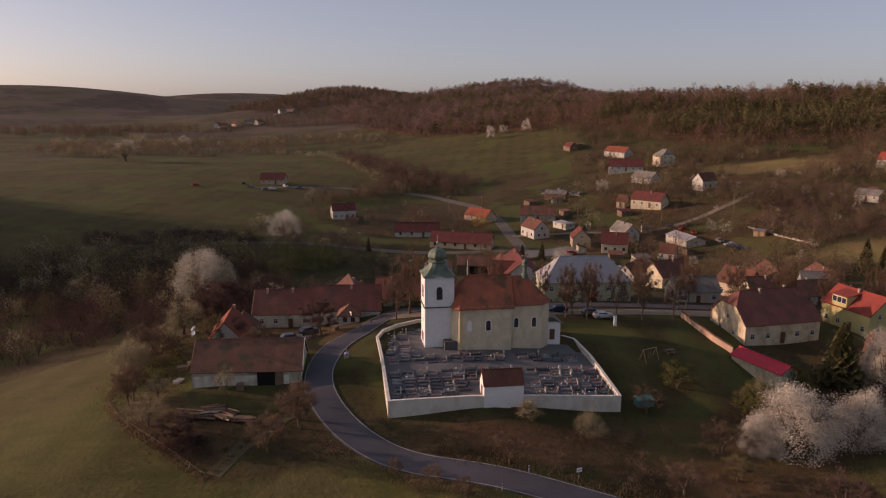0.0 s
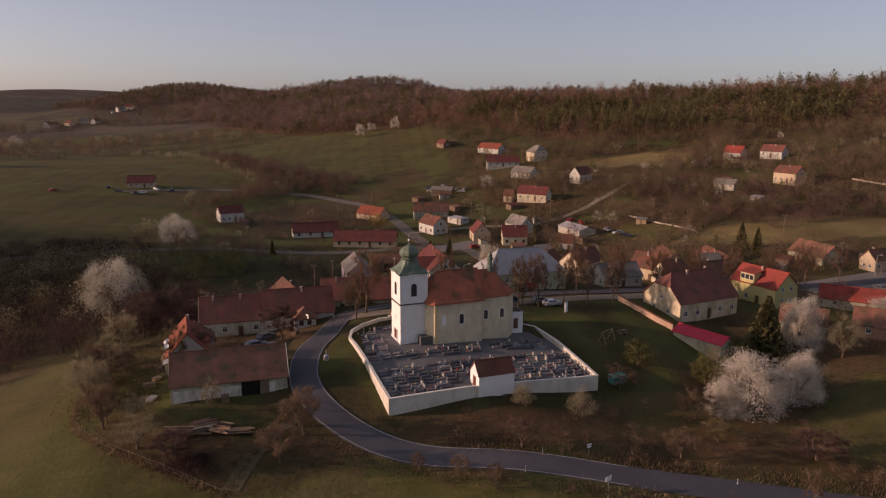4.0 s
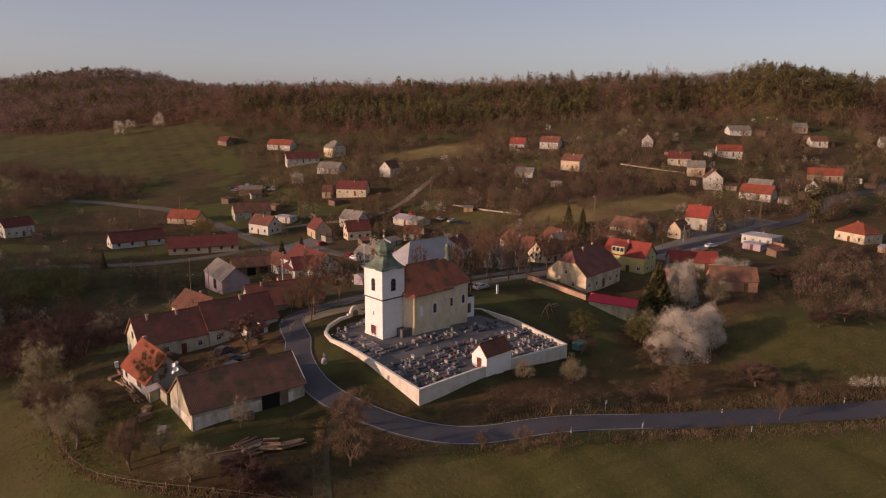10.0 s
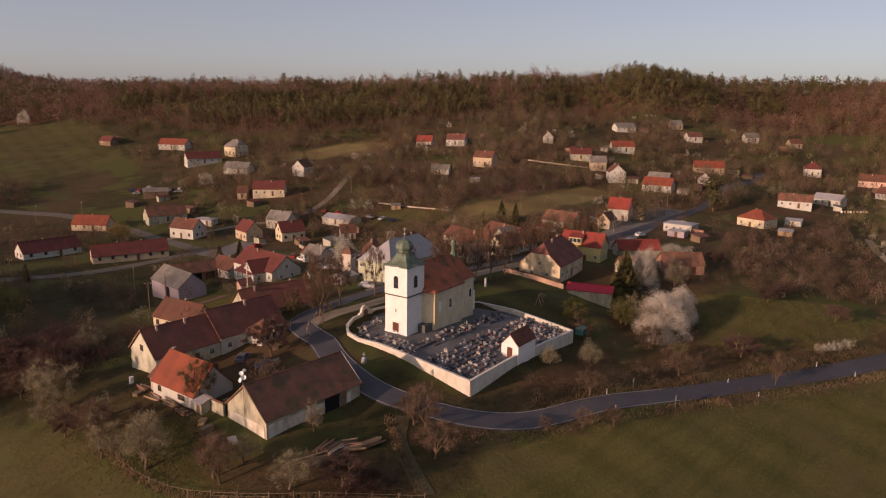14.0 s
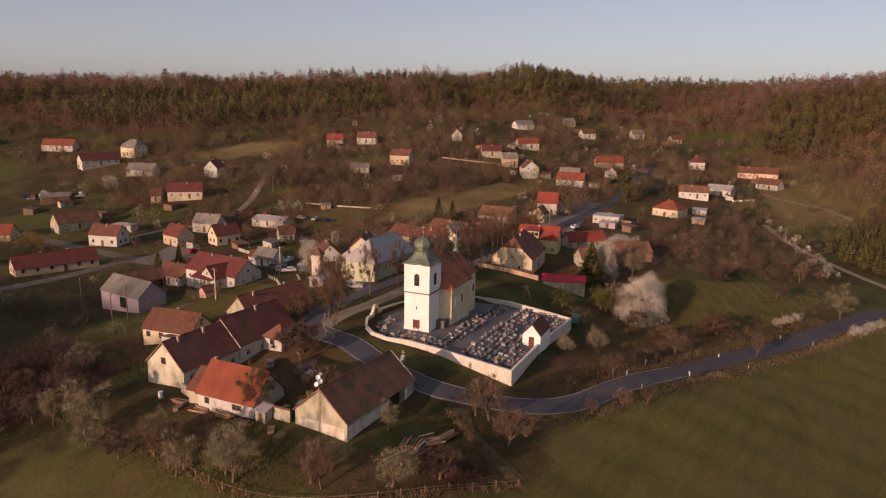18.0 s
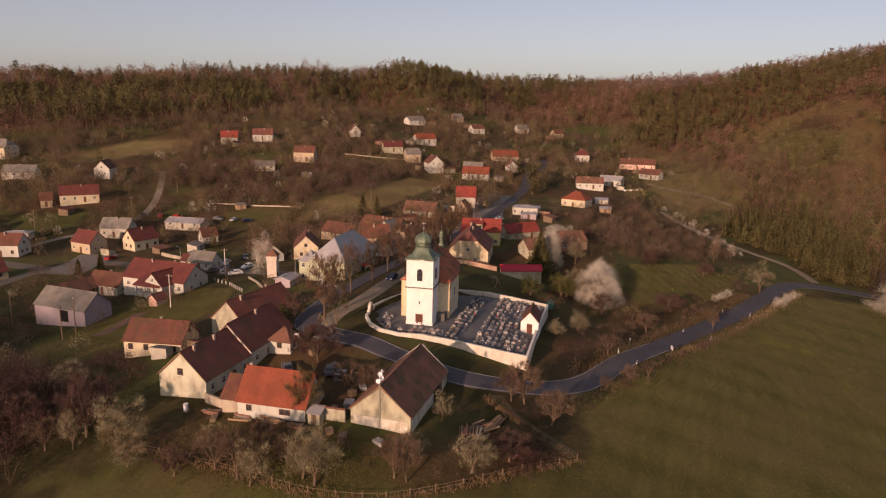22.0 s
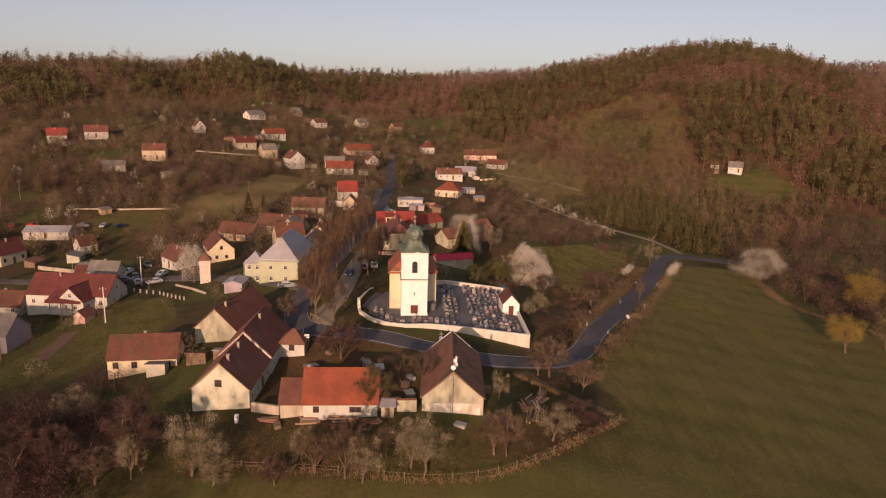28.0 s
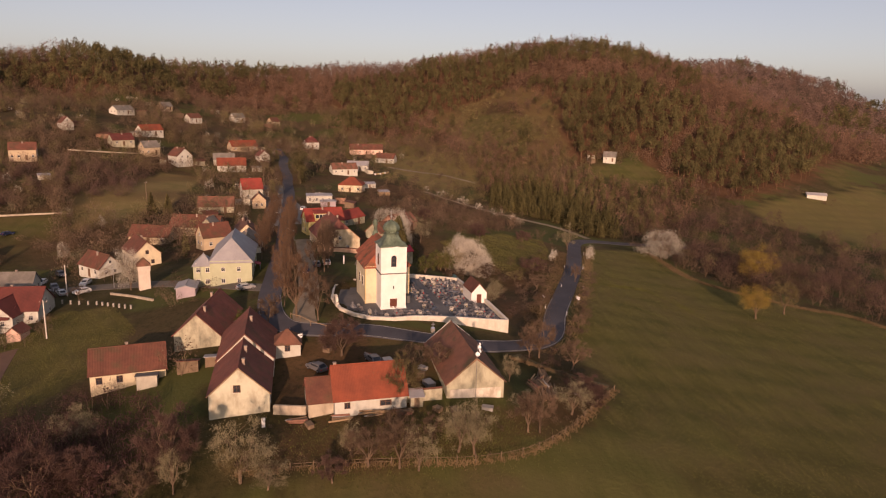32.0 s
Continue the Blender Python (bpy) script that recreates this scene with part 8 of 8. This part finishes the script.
part("cap", cube(-0.36, 0.36, -0.18, 0.18, 2.1, 2.2), METAL, pil)
binn = thing("skip_container", 33.0, 107.6, -5.3, 12, "teal refuse container at the churchyard corner", "container")
bb = bmesh.new()
prism(bb, [(-1.4, -0.8), (1.4, -0.8), (1.4, 0.8), (-1.4, 0.8)], 0.1, 1.3)
part("body", bb, mat("teal_paint", (0.05, 0.17, 0.16), rough=0.6), binn)
part("lid", slab(bmesh.new(), [(-1.5, -0.9, 1.35), (1.5, -0.9, 1.35), (1.5, 0.9, 1.55), (-1.5, 0.9, 1.55)], 0.06), MATS["teal_paint"], binn)
sw = thing("swing_frame", 38.0, 122.5, None, 30, "wooden play swing frame on the lawn", "swing")
for s in (-1.6, 1.6):
    for k in (-0.9, 0.9):
        part("leg", tube(bmesh.new(), (s, k, -0.2), (s, 0, 2.2), 0.06, 0.06, 5), WOODL, sw)
part("beam", tube(bmesh.new(), (-1.8, 0, 2.2), (1.8, 0, 2.2), 0.07, 0.07, 6), WOODL, sw)
part("seat", cube(-0.3, 0.3, -0.12, 0.12, 0.5, 0.55), WOOD, sw)
for k in (-0.28, 0.28):
    part("rope", tube(bmesh.new(), (k, 0, 0.52), (k, 0, 2.2), 0.012, 0.012, 3), METAL, sw)
pb = thing("picnic_table", 42.5, 125.0, None, 20, "weathered wooden picnic table on the lawn", "table")
part("tabletop", cube(-0.9, 0.9, -0.4, 0.4, 0.7, 0.76), WOOD, pb)
for s in (-1, 1):
    part("bench", cube(-0.9, 0.9, s * 0.75 - 0.14, s * 0.75 + 0.14, 0.42, 0.47), WOOD, pb)
    part("trestle", cube(s * 0.65 - 0.05, s * 0.65 + 0.05, -0.7, 0.7, -0.1, 0.42), WOOD, pb)


GREYWOOD = mat("silvered_timber", (0.3, 0.29, 0.28), rough=0.9, var=0.3, s1=1, s2=10)
REDLOG = mat("peeled_reddish_timber", (0.24, 0.12, 0.085), rough=0.9, var=0.3, s1=1, s2=10)


def logs(x, y, az, L, n, rows, label, z=None):
    """A pile of round timber."""
    t = thing("log_pile", x, y, z, az, label, "timber")
    rr = random.Random(int(x * 10 + y))
    for r in range(rows):
        for i in range(n - r):
            q = rr.uniform(0.13, 0.19)
            o = rr.uniform(-0.3, 0.3)
            l0, l1 = -L / 2 * rr.uniform(0.5, 1.0) + o, L / 2 * rr.uniform(0.5, 1.0) + o
            part("log", tube(bmesh.new(), (l0, (i + r / 2 - n / 2) * 0.4 + rr.uniform(-0.3, 0.3), 0.14 + r * 0.24), (l1, (i + r / 2 - n / 2) * 0.4 + rr.uniform(-0.4, 0.4), 0.14 + r * 0.24 + rr.uniform(-0.05, 0.12)), q, q * 0.8, 7), rr.choice((WOOD, WOODL, BARK, BARK, REDLOG, REDLOG, GREYWOOD)), t)


logs(-38.5, 102.6, -8, 7.5, 7, 2, "long pile of felled timber below the barn")
logs(-36.0, 103.6, 14, 4.0, 9, 2, "jumbled heap of reddish timber below the barn")
logs(-33.4, 102.4, -30, 3.4, 8, 2, "loose heap of split logs below the barn")
logs(-31.0, 101.6, -8, 5.0, 5, 2, "stack of grey timber below the barn")
logs(-46.0, 131.5, 98, 4.5, 4, 3, "stacked firewood against the orange house")
logs(-46.3, 126.8, 98, 3.0, 4, 3, "stacked firewood beside the privy")
logs(-45.5, 143.0, 95, 3.5, 4, 2, "firewood heap behind the stone wall")
logs(-36.8, 96.5, 30, 3.4, 5, 2, "reddish log heap in the garden corner")


def crate(x, y, az, w, d, h, m, label, name="crate"):
    t = thing(name, x, y, None, az, label, "box")
    part("box", cube(-w / 2, w / 2, -d / 2, d / 2, -0.2, h, 0.02), m, t)
    part("lid", cube(-w / 2 - 0.03, w / 2 + 0.03, -d / 2 - 0.03, d / 2 + 0.03, h, h + 0.05), m, t)


crate(-33.5, 110.2, 10, 1.2, 1.0, 1.0, WOOD, "old wooden water butt by the barn", "water_tank")
crate(-46.4, 119.2, 15, 1.8, 1.1, 0.7, WOOD, "grey wooden box below the barn")
crate(-45.2, 114.0, 70, 1.7, 1.1, 0.35, GREYWOOD, "low stack of silvered pallets below the barn gable", "pallet_stack")
crate(-45.6, 121.8, 40, 1.3, 1.0, 0.5, WOODL, "pale wooden crate below the yard wall")
crate(-45.3, 147.8, 5, 0.6, 0.5, 1.1, DISHW, "white cabinet against the farmhouse gable")
crate(-47.0, 141.0, 25, 1.6, 0.9, 0.5, WOOD, "weathered wooden tub on the bank")
crate(-30.5, 128.5, 15, 2.6, 1.5, 0.8, METAL, "grey trailer box in the yard", "trailer")
crate(-22.0, 139.0, 60, 1.4, 1.0, 0.8, WOOD, "dark wooden box in the yard")
crate(-38.6, 122.4, 20, 2.2, 1.4, 0.7, METAL, "rusty grey trailer in the dark inner yard", "trailer")
crate(-35.8, 123.4, 65, 1.2, 0.9, 0.9, WOOD, "stacked wooden crate in the inner yard")
crate(-40.4, 124.0, 5, 1.0, 0.8, 0.6, WOODL, "pale wooden box in the inner yard")
crate(-33.2, 122.9, 40, 1.6, 1.0, 0.5, GREYWOOD, "pile box of silvered boards in the inner yard")
logs(-46.3, 136.4, 98, 3.6, 4, 3, "reddish firewood stacked along the orange house")
logs(-26.9, 131.6, 30, 3.0, 5, 2, "silvered boards heaped in the farmyard")
hr_ = random.Random(3)
for i in range(9):
    u = i / 8
    hv = thing("beehive", 262 + 8 * u + hr_.uniform(-0.4, 0.4), 119 - 8 * u, None, 120 + hr_.uniform(-8, 8), "pale painted wooden beehive in the meadow", "beehive", "beehives")
    part("hive_box", cube(-0.35, 0.35, -0.35, 0.35, 0.2, 1.0), (DISHW, WOODL, YELLOW)[i % 3], hv)
    part("hive_lid", cube(-0.42, 0.42, -0.42, 0.42, 1.0, 1.1), METAL, hv)
    part("stand", cube(-0.3, 0.3, -0.3, 0.3, -0.2, 0.2), WOOD, hv)

# vegetable strip and ditch line
ribbon("vegetable_bed", [(-13, 201), (-5, 203), (4, 205)], 4.0, mat("dug_earth", (0.12, 0.07, 0.05), s1=0.4, s2=4, pos=True), 0.06, "freshly dug reddish vegetable bed", "bed")
# dark strip for the ditch line; its shadow is put into the grass colour
ribbon("field_track", [(-22, 104), (-26.5, 100), (-29.5, 94), (-31.5, 89)], 2.4, mat("ditch_shadow_grass", (0.075, 0.065, 0.03), s1=0.5, s2=4, pos=True), 0.05, "ditch line beside the garden with its shadow in the dark grass", "track")


def tufts(name, pts, n, spread, hlo, hhi, material, label, seed):
    """Blades of dry grass in a strip along a line."""
    r = np.random.default_rng(seed)
    ln = np.array([tuple(p) for p in smooth_line(pts, 1.5)])
    c = ln[r.integers(0, len(ln), n)] + r.normal(0, spread, (n, 2))
    ang = r.uniform(0, 2 * math.pi, n)
    h = r.uniform(hlo, hhi, n)
    z = ground(c[:, 0], c[:, 1])
    d = np.stack([np.cos(ang), np.sin(ang)], 1) * 0.07
    lean = r.normal(0, 0.3, (n, 2)) * h[:, None]
    base = np.concatenate([c, z[:, None] - 0.05], 1)
    off = np.concatenate([d, np.zeros((n, 1))], 1)
    tip = base + np.concatenate([lean, h[:, None] + 0.05], 1)
    ob = new(name, tris_mesh(name, np.stack([base - off, base + off, tip], 1), material))
    tagged(ob, label, "grass", kind="stuff")


tufts("dry_grass_strip", FENCE, 5200, 0.42, 0.12, 0.42, REED, "pale dry grass along the garden fence", 1)
tufts("dry_grass_strip", [(-24, 105), (-28, 98), (-31.5, 90)], 2000, 0.4, 0.15, 0.45, REED, "pale dry grass beside the ditch line", 2)
tufts("verge_grass", [(-17, 96), (-8, 89), (5, 83.5), (20, 77.5), (37, 70.5), (57, 62.5), (79, 54.8), (100, 47)], 6000, 0.9, 0.12, 0.45, REED, "dry grass on the field side of the road", 3)
tufts("verge_grass", [(0, 94), (9, 91), (24, 85.5), (40, 78.5), (60, 70.5), (82, 63)], 7000, 1.2, 0.15, 0.55, foliage("russet_weeds", (0.135, 0.095, 0.055), (0.085, 0.066, 0.038)), "russet weeds on the bank above the road", 4)
tufts("meadow_grass", [(-52, 112), (-52, 125), (-51, 140)], 9000, 4.0, 0.1, 0.3, SHRUB, "grass in the farm garden", 5)
tufts("field_edge_grass", [(101, 23), (69, 24), (56, 18), (48, 9), (41, 1), (36, -11), (26, -15)], 8000, 0.9, 0.2, 0.6, REED, "dry grass along the field's edge", 6)

# brush heap in the garden corner
bhr = np.random.default_rng(77)
heap = thing("brush_heap", -37.1, 95.1, None, 20, "heap of cut reddish brushwood in the garden corner", "brushwood")
hp = np.stack([bhr.normal(0, 1.9, 140), bhr.normal(0, 1.4, 140), np.zeros(140)], 1)
hp[:, 2] = 1.7 * np.exp(-(hp[:, 0] / 2.6) ** 2 - (hp[:, 1] / 2.0) ** 2) * bhr.uniform(0.3, 1.0, 140)
part("brushwood", tris_mesh("brushwood", np.concatenate([twig_tris(bhr, [(p, 1) for p in hp], 2600, 1.1, 0.03, 0.3), leaf_tris(bhr, [(p, 1) for p in hp], 900, 0.35, 0.06)]), TWIGRED), None, heap)
for k in range(12):
    a, b = bhr.uniform(0, math.pi), bhr.uniform(-1.2, 1.2)
    part("branch", tube(bmesh.new(), (b - 1.6 * math.cos(a), -1.6 * math.sin(a), 0.2), (b + 1.6 * math.cos(a), 1.6 * math.sin(a), 1.3), 0.05, 0.02, 5), BARK, heap)

# young growth on the felled patch of the hill
joined("clearing_scrub", bushes, scatter(CLEARED, 60, 0.5, 1.1), BARK, TWIG, "brown scrub on the felled hillside patch", "bushes", frng)
joined("clearing_pines", [low_tree("spruce", frng) for _ in range(3)], scatter(CLEARED, 24, 0.45, 0.9), BARK, SPRUCE, "young conifers on the felled hillside patch", "trees", frng)


def blades(name, poly, n, hlo, hhi, half, material, label, seed):
    """Upright tufts of young growth over a field, thick and thin in patches."""
    r = np.random.default_rng(seed)
    px, py = [q[0] for q in poly], [q[1] for q in poly]
    c = np.stack([r.uniform(min(px), max(px), 3 * n), r.uniform(min(py), max(py), 3 * n)], 1)
    c = c[inside(c[:, 0], c[:, 1], poly)]
    across = c[:, 0] * 0.47 - c[:, 1] * 0.88
    streak = np.sin(across * 1.9 + 2 * wobble(c[:, 0], c[:, 1], 26.0)) + np.sin(across * 0.61 + 1.0)
    c = c[streak + 0.8 * wobble(c[:, 1], c[:, 0], 19.0, 4.0) > r.uniform(-3.4, 2.4, len(c))][:n]
    n = len(c)
    ang, h = r.uniform(0, 2 * math.pi, n), r.uniform(hlo, hhi, n)
    base = np.concatenate([c, (ground(c[:, 0], c[:, 1]) + 0.12 * wobble(c[:, 0], c[:, 1], 7.0) - 0.03)[:, None]], 1)
    off = np.stack([np.cos(ang) * half, np.sin(ang) * half, np.zeros(n)], 1)
    tip = base + np.concatenate([r.normal(0, 0.3, (n, 2)) * h[:, None], h[:, None] + 0.03], 1)
    me = tris_mesh(name, np.stack([base - off, base + off, tip], 1), material)
    me.attributes.new("tint", "FLOAT", "FACE").data.foreach_set("value", np.clip(r.normal(0, 0.2, n), -0.5, 0.5).astype(np.float32))
    tagged(new(name, me), label, "grass", kind="stuff")


blades("field_growth", [(-45, 95), (-33, 86), (-12, 91), (20, 77), (60, 61), (97, 47), (101, 23), (69, 24), (56, 18), (48, 9), (41, 1), (36, -11), (26, -15), (-10, -30), (-60, 20), (-70, 80)], 150000, 0.05, 0.13, 0.07, BLADE, "short green growth of the sown field below the church", 21)
blades("meadow_growth", ORCHARD, 34000, 0.06, 0.16, 0.07, BLADE, "short grass of the orchard meadow", 22)
blades("lawn_growth", WESTLAWN, 34000, 0.06, 0.14, 0.07, BLADE, "short grass of the sloping lawn behind the farm", 23)
tufts("field_swath", [(44, 62), (44.5, 52), (40, 48), (33, 45), (22, 43), (14, 39)], 9000, 1.1, 0.06, 0.16, SHRUB, "darker swath of grass tufts across the field", 24)
